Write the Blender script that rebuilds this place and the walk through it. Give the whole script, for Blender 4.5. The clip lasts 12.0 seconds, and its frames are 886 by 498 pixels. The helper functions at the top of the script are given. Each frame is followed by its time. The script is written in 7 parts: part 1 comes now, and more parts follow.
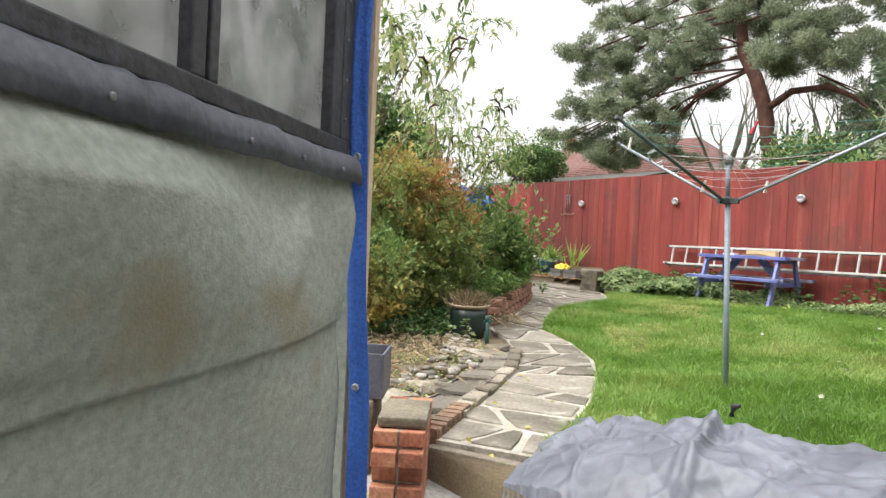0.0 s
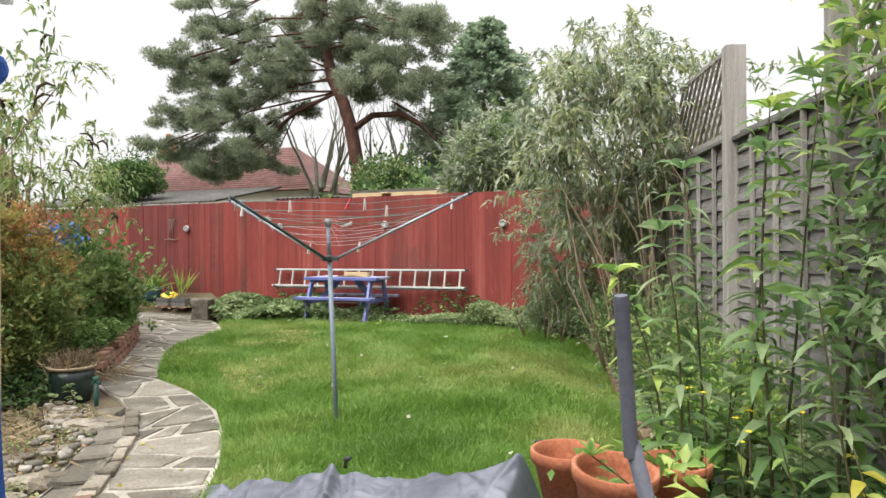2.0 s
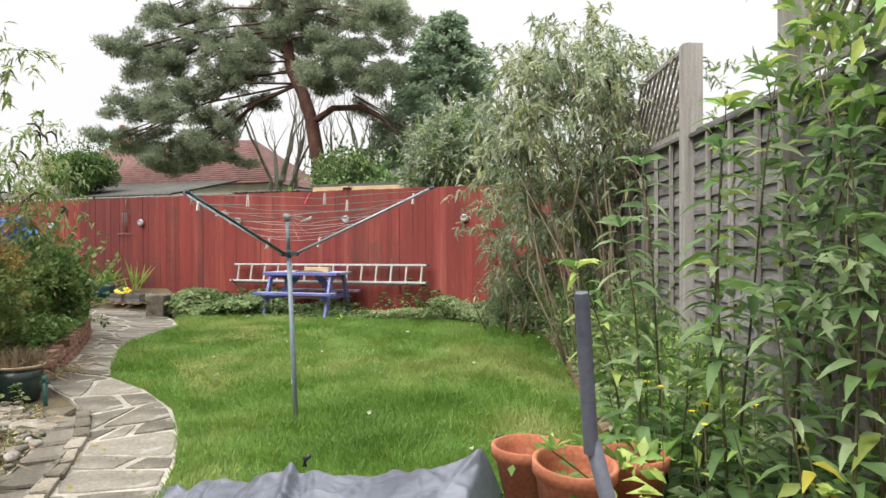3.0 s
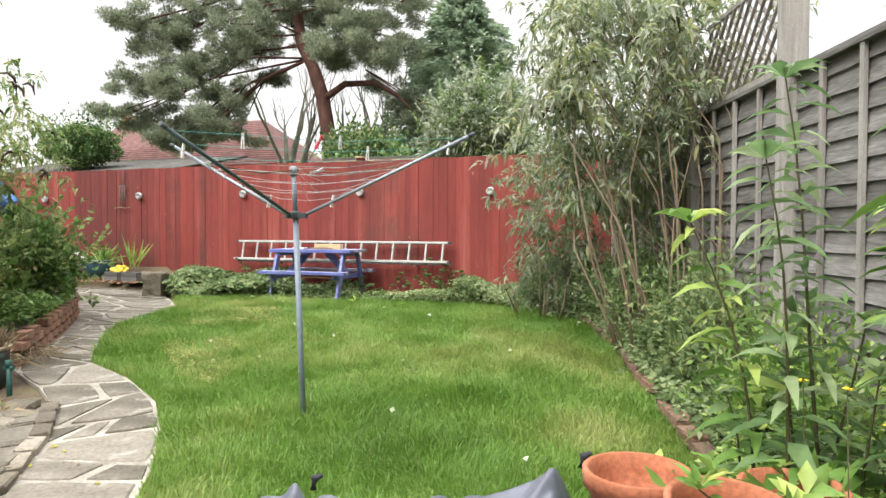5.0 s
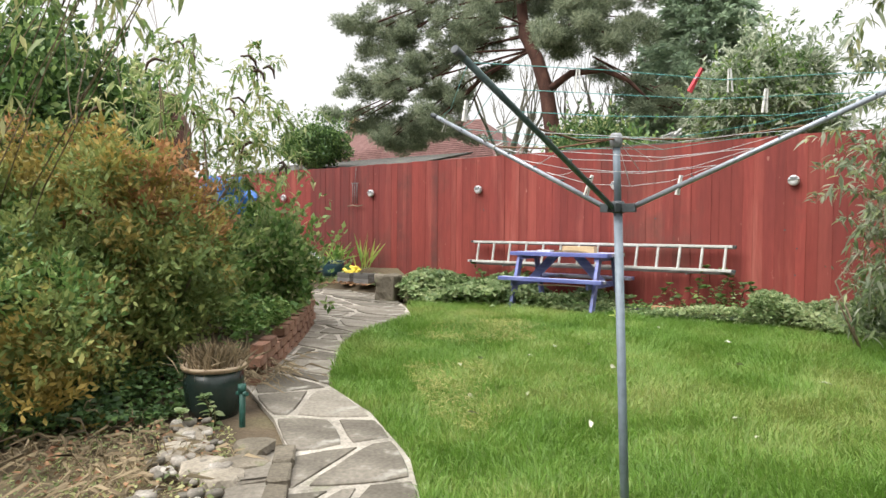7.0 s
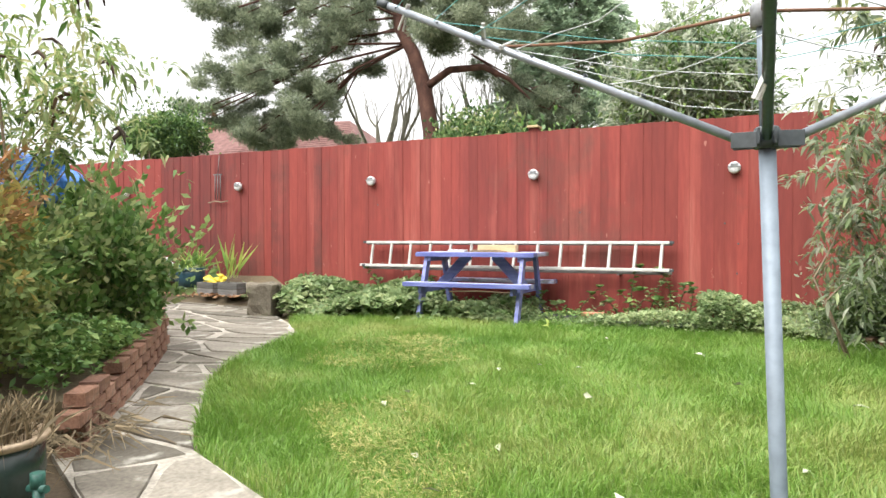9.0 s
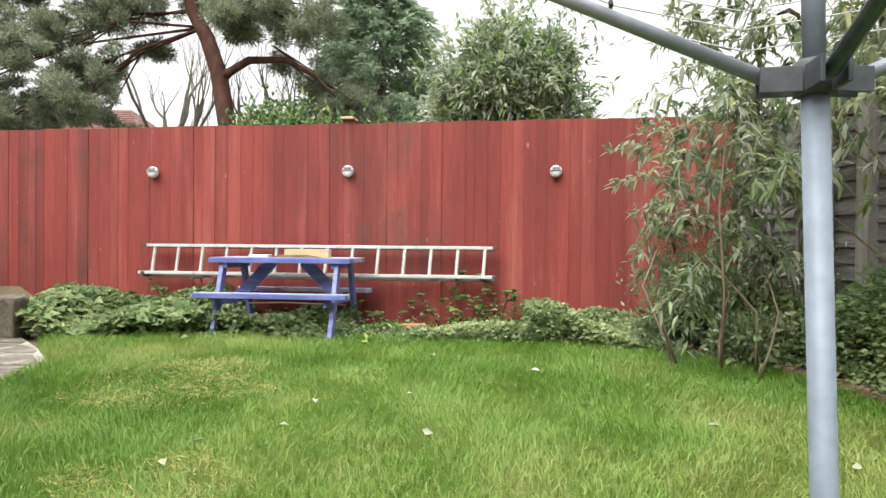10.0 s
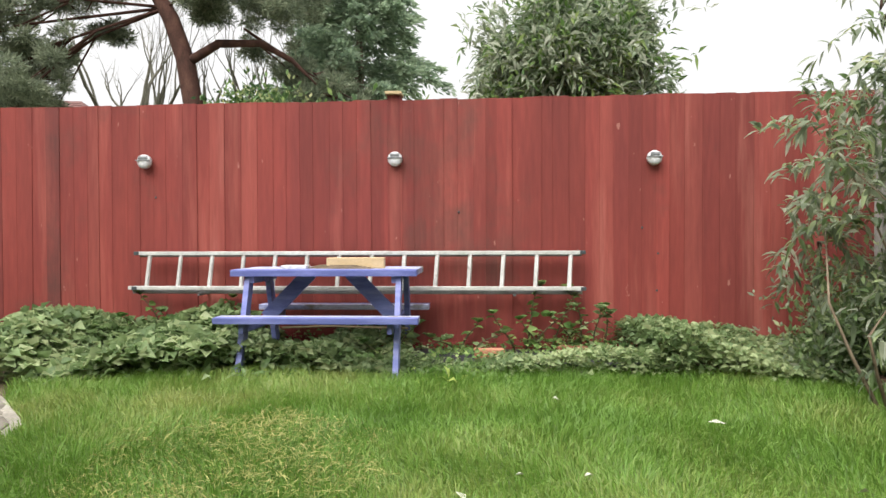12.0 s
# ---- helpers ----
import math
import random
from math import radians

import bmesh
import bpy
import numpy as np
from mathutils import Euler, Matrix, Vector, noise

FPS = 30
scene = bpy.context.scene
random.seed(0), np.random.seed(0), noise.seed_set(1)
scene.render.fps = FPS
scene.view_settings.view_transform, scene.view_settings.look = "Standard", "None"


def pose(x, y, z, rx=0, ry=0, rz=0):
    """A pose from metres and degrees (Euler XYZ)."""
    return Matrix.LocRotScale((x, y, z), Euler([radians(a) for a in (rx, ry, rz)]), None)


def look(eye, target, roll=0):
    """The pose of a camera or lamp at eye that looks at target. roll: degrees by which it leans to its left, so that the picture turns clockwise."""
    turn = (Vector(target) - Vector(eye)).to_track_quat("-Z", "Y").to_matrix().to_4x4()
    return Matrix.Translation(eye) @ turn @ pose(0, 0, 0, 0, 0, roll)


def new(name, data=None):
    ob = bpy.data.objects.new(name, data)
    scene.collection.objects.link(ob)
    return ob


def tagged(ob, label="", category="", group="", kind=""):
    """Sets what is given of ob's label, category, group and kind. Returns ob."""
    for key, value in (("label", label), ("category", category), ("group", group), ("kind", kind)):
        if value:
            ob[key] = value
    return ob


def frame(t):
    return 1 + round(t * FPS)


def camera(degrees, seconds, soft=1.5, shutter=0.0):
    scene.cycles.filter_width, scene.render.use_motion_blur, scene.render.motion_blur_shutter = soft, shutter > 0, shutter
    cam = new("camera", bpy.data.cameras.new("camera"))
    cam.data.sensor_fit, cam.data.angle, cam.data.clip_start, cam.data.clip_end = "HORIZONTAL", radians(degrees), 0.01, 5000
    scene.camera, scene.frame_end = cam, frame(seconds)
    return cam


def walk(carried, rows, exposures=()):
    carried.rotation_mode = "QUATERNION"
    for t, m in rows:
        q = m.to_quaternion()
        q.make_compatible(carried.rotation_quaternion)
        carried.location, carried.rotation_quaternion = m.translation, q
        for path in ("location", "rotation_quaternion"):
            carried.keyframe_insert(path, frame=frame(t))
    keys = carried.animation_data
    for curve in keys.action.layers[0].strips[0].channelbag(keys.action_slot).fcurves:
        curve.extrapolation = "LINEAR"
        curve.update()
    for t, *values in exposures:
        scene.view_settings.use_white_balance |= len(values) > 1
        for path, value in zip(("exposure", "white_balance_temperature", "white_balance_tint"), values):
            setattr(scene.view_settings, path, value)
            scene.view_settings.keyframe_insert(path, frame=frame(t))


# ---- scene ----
cam = camera(66.6, 12.0)

PATH = [
    (0, (0.572, 1.265, 1.2), (-1.046, 2.44, 1.18), 2.7),
    (0.5, (0.566, 1.143, 1.348), (-0.667, 2.718, 1.348), 1.3),
    (1, (0.602, 1.047, 1.463), (-0.386, 2.786, 1.467), 0.1),
    (1.5, (0.658, 0.98, 1.561), (-0.173, 2.799, 1.562), -0.1),
    (2, (0.725, 0.93, 1.613), (-0.001, 2.794, 1.617), -0.3),
    (2.5, (0.761, 0.9, 1.643), (0.114, 2.792, 1.635), -0.5),
    (2.7, (0.751, 0.91, 1.637), (0.127, 2.81, 1.629), -0.4),
    (4.3, (0.516, 1.369, 1.511), (-0.099, 3.272, 1.463), -0.1),
    (4.5, (0.479, 1.462, 1.495), (-0.152, 3.359, 1.445), 0.5),
    (4.9, (0.317, 1.699, 1.464), (-0.329, 3.591, 1.404), -0.1),
    (5, (0.263, 1.754, 1.46), (-0.383, 3.646, 1.409), 0.2),
    (5.5, (0.03, 2.035, 1.492), (-0.618, 3.926, 1.438), 0.1),
    (5.8, (-0.107, 2.219, 1.46), (-0.758, 4.109, 1.414), 0.1),
    (6, (-0.202, 2.304, 1.477), (-0.878, 4.186, 1.423), 0.3),
    (6.5, (-0.525, 2.55, 1.455), (-1.469, 4.312, 1.4), 0.9),
    (7, (-0.877, 2.744, 1.459), (-2.056, 4.359, 1.404), 0.5),
    (7.2, (-1.005, 2.811, 1.441), (-2.235, 4.387, 1.389), 0.4),
    (8.8, (-1.869, 3.558, 1.332), (-2.842, 5.304, 1.306), -0.3),
    (9, (-1.933, 3.724, 1.34), (-2.766, 5.542, 1.312), -0.0),
    (9.5, (-2.042, 4.033, 1.389), (-2.58, 5.959, 1.364), 0.3),
    (10, (-2.271, 4.38, 1.332), (-2.541, 6.362, 1.321), 0.5),
    (10.5, (-2.505, 4.658, 1.346), (-2.504, 6.658, 1.336), 0.9),
    (11, (-2.713, 4.949, 1.361), (-2.672, 6.948, 1.343), 0.7),
    (11.5, (-2.99, 5.228, 1.369), (-2.912, 7.227, 1.345), 0.4),
    (12, (-3.312, 5.469, 1.399), (-3.451, 7.464, 1.375), -0.2),
]
EXPOSURES = [(0, 1.0), (0.5, 0.72), (1.0, 0.92), (1.5, 0.88), (2.5, 0.72), (4.5, 0.95), (5.5, 1.06), (7.0, 0.88), (8.8, 1.38), (9.5, 1.0), (10.5, 1.15), (11.0, 1.2), (12.0, 0.8)]
walk(cam, [(t, look(eye, target, roll)) for t, eye, target, roll in PATH], EXPOSURES)

# world, sun and exposure
world = bpy.data.worlds.new("overcast_sky")
scene.world = world
world.use_nodes = True
wn, wl = world.node_tree.nodes, world.node_tree.links
wn.clear()
sky = wn.new("ShaderNodeTexSky")
sky.sky_type = "NISHITA"
sky.sun_disc = False
sky.sun_elevation, sky.sun_rotation = radians(52), radians(204)
sky.air_density, sky.dust_density, sky.ozone_density = 1.0, 6.0, 1.0
sky_bg, cloud_bg = wn.new("ShaderNodeBackground"), wn.new("ShaderNodeBackground")
sky_bg.inputs["Strength"].default_value = 0.08
SKY_TOP, SKY_RIM = 2.2, 0.66
# a bright overcast dome, paler at the horizon than overhead
w_tc, w_noise, w_ramp, w_sep, w_pow, w_dome, w_mul = (wn.new("ShaderNode" + k) for k in ("TexCoord", "TexNoise", "ValToRGB", "SeparateXYZ", "Math", "Math", "Math"))
w_noise.inputs["Scale"].default_value, w_noise.inputs["Detail"].default_value = 1.4, 3
w_ramp.color_ramp.elements[0].color, w_ramp.color_ramp.elements[1].color = (0.93, 0.92, 0.925, 1), (0.99, 0.975, 0.975, 1)
w_pow.operation, w_dome.operation, w_mul.operation = "POWER", "MULTIPLY_ADD", "MAXIMUM"
w_pow.inputs[1].default_value = 4.0
w_mul.inputs[1].default_value = 0.0
w_dome.inputs[1].default_value, w_dome.inputs[2].default_value = SKY_TOP, SKY_RIM
wl.new(w_tc.outputs["Generated"], w_sep.inputs[0])
wl.new(w_sep.outputs["Z"], w_mul.inputs[0])
wl.new(w_mul.outputs[0], w_pow.inputs[0])
wl.new(w_pow.outputs[0], w_dome.inputs[0])
wl.new(w_dome.outputs[0], cloud_bg.inputs["Strength"])
w_mix, w_out = wn.new("ShaderNodeMixShader"), wn.new("ShaderNodeOutputWorld")
w_mix.inputs[0].default_value = 0.92
wl.new(w_tc.outputs["Generated"], w_noise.inputs["Vector"])
wl.new(w_noise.outputs["Fac"], w_ramp.inputs["Fac"])
wl.new(w_ramp.outputs["Color"], cloud_bg.inputs["Color"])
wl.new(sky.outputs["Color"], sky_bg.inputs["Color"])
wl.new(sky_bg.outputs[0], w_mix.inputs[1])
wl.new(cloud_bg.outputs[0], w_mix.inputs[2])
wl.new(w_mix.outputs[0], w_out.inputs["Surface"])

sun = new("sun", bpy.data.lights.new("sun", "SUN"))
sun.data.energy, sun.data.angle, sun.data.color = 2.4, radians(50), (1.0, 0.97, 0.93)
sun.rotation_euler = (radians(38), 0, radians(-24))



# materials
def mat(name, stops, scale=4.0, detail=5, rough=0.8, bump=0.0, bscale=40.0, metal=0.0, stretch=(1, 1, 1),
        vary=0.0, island=False, fine=0.25, fscale=60.0, leaf=0.0, stain=None, spec=0.4):
    """A surface of noise at two scales over the colours in stops, told apart piece by piece by vary."""
    m = bpy.data.materials.new(name)
    m.use_nodes = True
    n, l = m.node_tree.nodes, m.node_tree.links
    n.clear()
    out, bsdf = n.new("ShaderNodeOutputMaterial"), n.new("ShaderNodeBsdfPrincipled")
    tc, mp = n.new("ShaderNodeTexCoord"), n.new("ShaderNodeMapping")
    mp.inputs["Scale"].default_value = stretch
    l.new(tc.outputs["Object"], mp.inputs["Vector"])
    big = n.new("ShaderNodeTexNoise")
    big.inputs["Scale"].default_value, big.inputs["Detail"].default_value = scale, detail
    l.new(mp.outputs[0], big.inputs["Vector"])
    ramp = n.new("ShaderNodeValToRGB")
    els = ramp.color_ramp.elements
    for k, c in enumerate(stops):
        pos = 0.28 + 0.44 * k / max(1, len(stops) - 1)
        e = els[k] if k < 2 else els.new(pos)
        e.position, e.color = pos, (*c, 1)
    fac = big.outputs["Fac"]
    if vary or island:
        rnd = n.new("ShaderNodeNewGeometry") if island else n.new("ShaderNodeObjectInfo")
        r_out = rnd.outputs["Random Per Island"] if island else rnd.outputs["Random"]
        off = n.new("ShaderNodeMath")
        off.operation = "MULTIPLY_ADD"
        off.inputs[1].default_value, off.inputs[2].default_value = (vary or 0.4), -(vary or 0.4) / 2
        l.new(r_out, off.inputs[0])
        add = n.new("ShaderNodeMath")
        l.new(fac, add.inputs[0])
        l.new(off.outputs[0], add.inputs[1])
        fac = add.outputs[0]
    l.new(fac, ramp.inputs["Fac"])
    col = ramp.outputs["Color"]
    small = n.new("ShaderNodeTexNoise")
    small.inputs["Scale"].default_value, small.inputs["Detail"].default_value = fscale, 4
    l.new(mp.outputs[0], small.inputs["Vector"])
    if fine:
        mr = n.new("ShaderNodeMapRange")
        mr.inputs[1].default_value, mr.inputs[2].default_value = 0.3, 0.7
        mr.inputs[3].default_value, mr.inputs[4].default_value = 1 - fine, 1 + fine
        l.new(small.outputs["Fac"], mr.inputs[0])
        mul = n.new("ShaderNodeMix")
        mul.data_type, mul.blend_type = "RGBA", "MULTIPLY"
        mul.inputs[0].default_value = 1.0
        l.new(col, mul.inputs[6])
        l.new(mr.outputs[0], mul.inputs[7])
        col = mul.outputs[2]
    if stain:
        s_noise, s_ramp, s_mix = n.new("ShaderNodeTexNoise"), n.new("ShaderNodeMapRange"), n.new("ShaderNodeMix")
        s_noise.inputs["Scale"].default_value, s_noise.inputs["Detail"].default_value = stain[1], 6
        s_ramp.inputs[1].default_value, s_ramp.inputs[2].default_value = stain[2], stain[2] + 0.12
        s_mix.data_type = "RGBA"
        l.new(tc.outputs["Object"], s_noise.inputs["Vector"])
        l.new(s_noise.outputs["Fac"], s_ramp.inputs[0])
        l.new(s_ramp.outputs[0], s_mix.inputs[0])
        l.new(col, s_mix.inputs[6])
        s_mix.inputs[7].default_value = (*stain[0], 1)
        col = s_mix.outputs[2]
    l.new(col, bsdf.inputs["Base Color"])
    bsdf.inputs["Roughness"].default_value, bsdf.inputs["Metallic"].default_value = rough, metal
    bsdf.inputs["Specular IOR Level"].default_value = spec
    if bump:
        bn, bt = n.new("ShaderNodeBump"), n.new("ShaderNodeTexNoise")
        bt.inputs["Scale"].default_value, bt.inputs["Detail"].default_value = bscale, 5
        bn.inputs["Strength"].default_value, bn.inputs["Distance"].default_value = min(1, bump), 0.01
        l.new(mp.outputs[0], bt.inputs["Vector"])
        l.new(bt.outputs["Fac"], bn.inputs["Height"])
        l.new(bn.outputs[0], bsdf.inputs["Normal"])
    if leaf:
        tr, mx = n.new("ShaderNodeBsdfTranslucent"), n.new("ShaderNodeMixShader")
        l.new(col, tr.inputs["Color"])
        mx.inputs[0].default_value = leaf
        l.new(bsdf.outputs[0], mx.inputs[1])
        l.new(tr.outputs[0], mx.inputs[2])
        l.new(mx.outputs[0], out.inputs["Surface"])
    else:
        l.new(bsdf.outputs[0], out.inputs["Surface"])
    return m


def leafy(name, a, b, c, rough=0.5, thru=0.3, scale=1.5, vary=0.5):
    return mat(name, [a, b, c], scale=scale, rough=rough, island=True, vary=vary, fine=0.15, fscale=20, leaf=thru, spec=0.35)


SOIL = mat("soil", [(0.05, 0.035, 0.022), (0.10, 0.075, 0.045), (0.13, 0.11, 0.06)], 2, rough=0.95, bump=0.8, bscale=25)
GROUND = mat("distant_ground", [(0.05, 0.06, 0.025), (0.09, 0.09, 0.05)], 0.4, rough=0.95)
TURF = mat("turf", [(0.06, 0.10, 0.02), (0.10, 0.15, 0.035), (0.16, 0.18, 0.06)], 1.2, rough=0.95, bump=0.6)
GRASS = leafy("grass_blades", (0.095, 0.19, 0.028), (0.155, 0.29, 0.046), (0.32, 0.36, 0.115), 0.42, 0.35, 0.9, 0.20)


def fence_stain(name, light, mid, dark, brown, cover):
    """Worn red stain: each board a little its own, washed by broad upright streaks and brown weathering that run across the boards."""
    m = bpy.data.materials.new(name)
    m.use_nodes = True
    n, l = m.node_tree.nodes, m.node_tree.links
    bsdf = n["Principled BSDF"]
    geo, info = n.new("ShaderNodeNewGeometry"), n.new("ShaderNodeObjectInfo")

    def streaks(scale, stretch, detail=5, rough=0.6):
        mp, tx = n.new("ShaderNodeMapping"), n.new("ShaderNodeTexNoise")
        mp.inputs["Scale"].default_value = stretch
        tx.inputs["Scale"].default_value, tx.inputs["Detail"].default_value, tx.inputs["Roughness"].default_value = scale, detail, rough
        l.new(geo.outputs["Position"], mp.inputs["Vector"])
        l.new(mp.outputs[0], tx.inputs["Vector"])
        return tx.outputs["Fac"]

    def ranged(value, lo, hi, to_lo, to_hi):
        r = n.new("ShaderNodeMapRange")
        for k, v in enumerate((lo, hi, to_lo, to_hi)):
            r.inputs[k + 1].default_value = v
        l.new(value, r.inputs[0])
        return r.outputs[0]

    def blend(kind, fac, a, b):
        x = n.new("ShaderNodeMix")
        x.data_type, x.blend_type = "RGBA", kind
        for sock, v in ((x.inputs[0], fac), (x.inputs[6], a), (x.inputs[7], b)):
            if isinstance(v, (tuple, float)):
                sock.default_value = v
            else:
                l.new(v, sock)
        return x.outputs[2]

    col = blend("MIX", ranged(streaks(1.5, (1.6, 1, 0.22)), 0.36, 0.64, 0.0, 1.0), (*dark, 1), (*mid, 1))
    col = blend("MIX", ranged(streaks(2.6, (2.2, 1, 0.16)), 0.54, 0.76, 0.0, 0.75), col, (*light, 1))
    col = blend("MIX", ranged(streaks(0.9, (1, 1, 0.7), 7, 0.7), cover, cover + 0.16, 0.0, 0.8), col, (*brown, 1))
    col = blend("MULTIPLY", 1.0, col, ranged(info.outputs["Random"], 0, 1, 0.87, 1.10))
    col = blend("MULTIPLY", 1.0, col, ranged(streaks(14, (2.5, 1, 0.25), 4), 0.3, 0.7, 0.88, 1.12))
    chips = streaks(16, (1, 1, 0.5), 3)
    col = blend("MIX", ranged(chips, 0.71, 0.75, 0.0, 0.6), col, (0.42, 0.20, 0.16, 1.0))
    l.new(col, bsdf.inputs["Base Color"])
    bsdf.inputs["Roughness"].default_value, bsdf.inputs["Specular IOR Level"].default_value = 0.75, 0.35
    bump = n.new("ShaderNodeBump")
    bump.inputs["Strength"].default_value, bump.inputs["Distance"].default_value = 0.3, 0.004
    l.new(streaks(30, (2, 2, 0.2), 4), bump.inputs["Height"])
    l.new(bump.outputs[0], bsdf.inputs["Normal"])
    return m


RED = fence_stain("red_fence_stain", (0.36, 0.105, 0.08), (0.245, 0.046, 0.036), (0.175, 0.034, 0.029), (0.125, 0.046, 0.036), 0.55)
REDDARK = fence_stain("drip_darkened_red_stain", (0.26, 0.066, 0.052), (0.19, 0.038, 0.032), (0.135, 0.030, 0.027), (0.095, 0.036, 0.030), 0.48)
REDPALE = fence_stain("pale_red_stain", (0.39, 0.135, 0.105), (0.275, 0.062, 0.048), (0.20, 0.040, 0.033), (0.14, 0.05, 0.04), 0.60)
GREYWOOD = mat("weathered_grey_wood", [(0.095, 0.092, 0.085), (0.155, 0.15, 0.143), (0.24, 0.232, 0.22)], 3, rough=0.9, bump=0.5,
               bscale=14, stretch=(0.7, 0.7, 5), vary=0.35, fine=0.2, fscale=12)
POSTWOOD = mat("pale_weathered_post", [(0.18, 0.165, 0.15), (0.27, 0.255, 0.235), (0.35, 0.335, 0.31)], 3, rough=0.9, bump=0.4,
               bscale=14, stretch=(9, 9, 0.6), vary=0.3)
CONCRETE = mat("concrete", [(0.28, 0.27, 0.25), (0.40, 0.39, 0.36)], 6, rough=0.95, bump=0.5, bscale=60)
SLAB = mat("paving_slab", [(0.09, 0.08, 0.062), (0.14, 0.125, 0.10), (0.21, 0.19, 0.155)], 3, rough=0.9, bump=0.5, bscale=30, vary=0.55,
           fine=0.22, fscale=45, stain=((0.30, 0.29, 0.25), 7, 0.62))
MORTAR = mat("pale_mortar", [(0.19, 0.175, 0.145), (0.31, 0.285, 0.24), (0.42, 0.39, 0.335)], 5, rough=0.95, bump=0.6, bscale=50,
             stain=((0.12, 0.13, 0.07), 4, 0.60))
BRICK = mat("red_brick", [(0.22, 0.085, 0.05), (0.34, 0.13, 0.075), (0.42, 0.20, 0.12)], 8, rough=0.9, bump=0.6, bscale=60, vary=0.5,
            stain=((0.16, 0.15, 0.09), 9, 0.70))
DULLBRICK = mat("dull_brown_red_brick", [(0.15, 0.08, 0.055), (0.22, 0.115, 0.075), (0.29, 0.165, 0.115)], 8, rough=0.9, bump=0.6, bscale=60, vary=0.4, stain=((0.16, 0.14, 0.10), 9, 0.6))
OLDBRICK = mat("mossy_old_brick", [(0.13, 0.085, 0.06), (0.20, 0.12, 0.08), (0.27, 0.17, 0.12)], 8, rough=0.95, bump=0.7, bscale=50, vary=0.5, stain=((0.13, 0.12, 0.07), 9, 0.52))
STONE = mat("grey_stone", [(0.11, 0.095, 0.07), (0.19, 0.165, 0.125), (0.28, 0.25, 0.20)], 5, rough=0.9, bump=0.6, bscale=30, vary=0.6,
            stain=((0.12, 0.13, 0.06), 6, 0.58))
PEBBLE = mat("pale_pebble", [(0.11, 0.10, 0.08), (0.20, 0.18, 0.15), (0.33, 0.31, 0.27)], 8, rough=0.75, vary=0.6, bump=0.2)
BLUEPAINT = mat("blue_paint", [(0.10, 0.12, 0.32), (0.16, 0.185, 0.43), (0.24, 0.26, 0.50)], 6, rough=0.6, bump=0.25, bscale=30, stretch=(0.6, 4, 4),
                vary=0.3, fine=0.12)
BLUEWORN = mat("worn_blue_paint", [(0.24, 0.26, 0.46), (0.36, 0.37, 0.50), (0.40, 0.40, 0.44)], 5, rough=0.75, bump=0.4, bscale=30,
               stretch=(0.5, 5, 5), fine=0.25, stain=((0.16, 0.14, 0.10), 6, 0.58))
ALU = mat("dull_aluminium", [(0.50, 0.50, 0.48), (0.68, 0.68, 0.66)], 8, rough=0.55, metal=0.35, fine=0.15, stain=((0.25, 0.23, 0.2), 10, 0.62))
DARKALU = mat("tarnished_aluminium", [(0.10, 0.10, 0.10), (0.2, 0.2, 0.2)], 8, rough=0.6, metal=0.3)
STEEL = mat("galvanised_steel", [(0.24, 0.27, 0.30), (0.34, 0.37, 0.41)], 12, rough=0.45, metal=0.5, fine=0.1, bump=0.1)
AIRERPOLE = mat("grey_coated_steel_pole", [(0.16, 0.20, 0.24), (0.21, 0.255, 0.30)], 5, rough=0.5, metal=0.1, fine=0.15, fscale=30)
DARKARM = mat("green_tinted_steel_arm", [(0.04, 0.065, 0.065), (0.09, 0.13, 0.13)], 12, rough=0.45, metal=0.4)
DARKPLASTIC = mat("dark_plastic", [(0.035, 0.045, 0.05), (0.07, 0.08, 0.085)], 8, rough=0.5)
GREYPIPE = mat("grey_plastic_pipe", [(0.075, 0.08, 0.105), (0.115, 0.12, 0.15)], 6, rough=0.55, fine=0.15)
LINE = mat("green_washing_line", [(0.06, 0.27, 0.25), (0.12, 0.36, 0.34)], 5, rough=0.5)
PALELINE = mat("faded_washing_line", [(0.42, 0.44, 0.45), (0.55, 0.57, 0.58)], 5, rough=0.6)
RUSTLINE = mat("rusty_cord", [(0.10, 0.05, 0.03), (0.17, 0.09, 0.05)], 9, rough=0.8)
PEGGREY = mat("grey_peg_plastic", [(0.30, 0.31, 0.29), (0.48, 0.48, 0.45)], 9, rough=0.6, vary=0.6)
PEGWHITE = mat("white_peg_plastic", [(0.6, 0.6, 0.57), (0.75, 0.75, 0.72)], 9, rough=0.5)
PEGRED = mat("red_peg_plastic", [(0.5, 0.03, 0.05), (0.62, 0.05, 0.07)], 9, rough=0.5)
WHITEPL = mat("white_lamp_plastic", [(0.52, 0.53, 0.54), (0.68, 0.69, 0.70)], 6, rough=0.4)
GREYPL = mat("grey_lamp_plastic", [(0.18, 0.19, 0.20), (0.28, 0.29, 0.30)], 6, rough=0.4)
TERRA = mat("terracotta", [(0.28, 0.095, 0.045), (0.37, 0.13, 0.065), (0.46, 0.20, 0.12)], 5, rough=0.85, bump=0.2, bscale=80,
            stain=((0.30, 0.22, 0.17), 6, 0.63))
GLAZE = mat("dark_green_glaze", [(0.010, 0.022, 0.018), (0.03, 0.045, 0.04)], 4, rough=0.25, fine=0.1)
GLAZERIM = mat("tan_glaze_rim", [(0.26, 0.19, 0.12), (0.38, 0.30, 0.21)], 8, rough=0.5)
TAPGREEN = mat("dark_green_plastic", [(0.01, 0.06, 0.045), (0.03, 0.10, 0.08)], 5, rough=0.5)
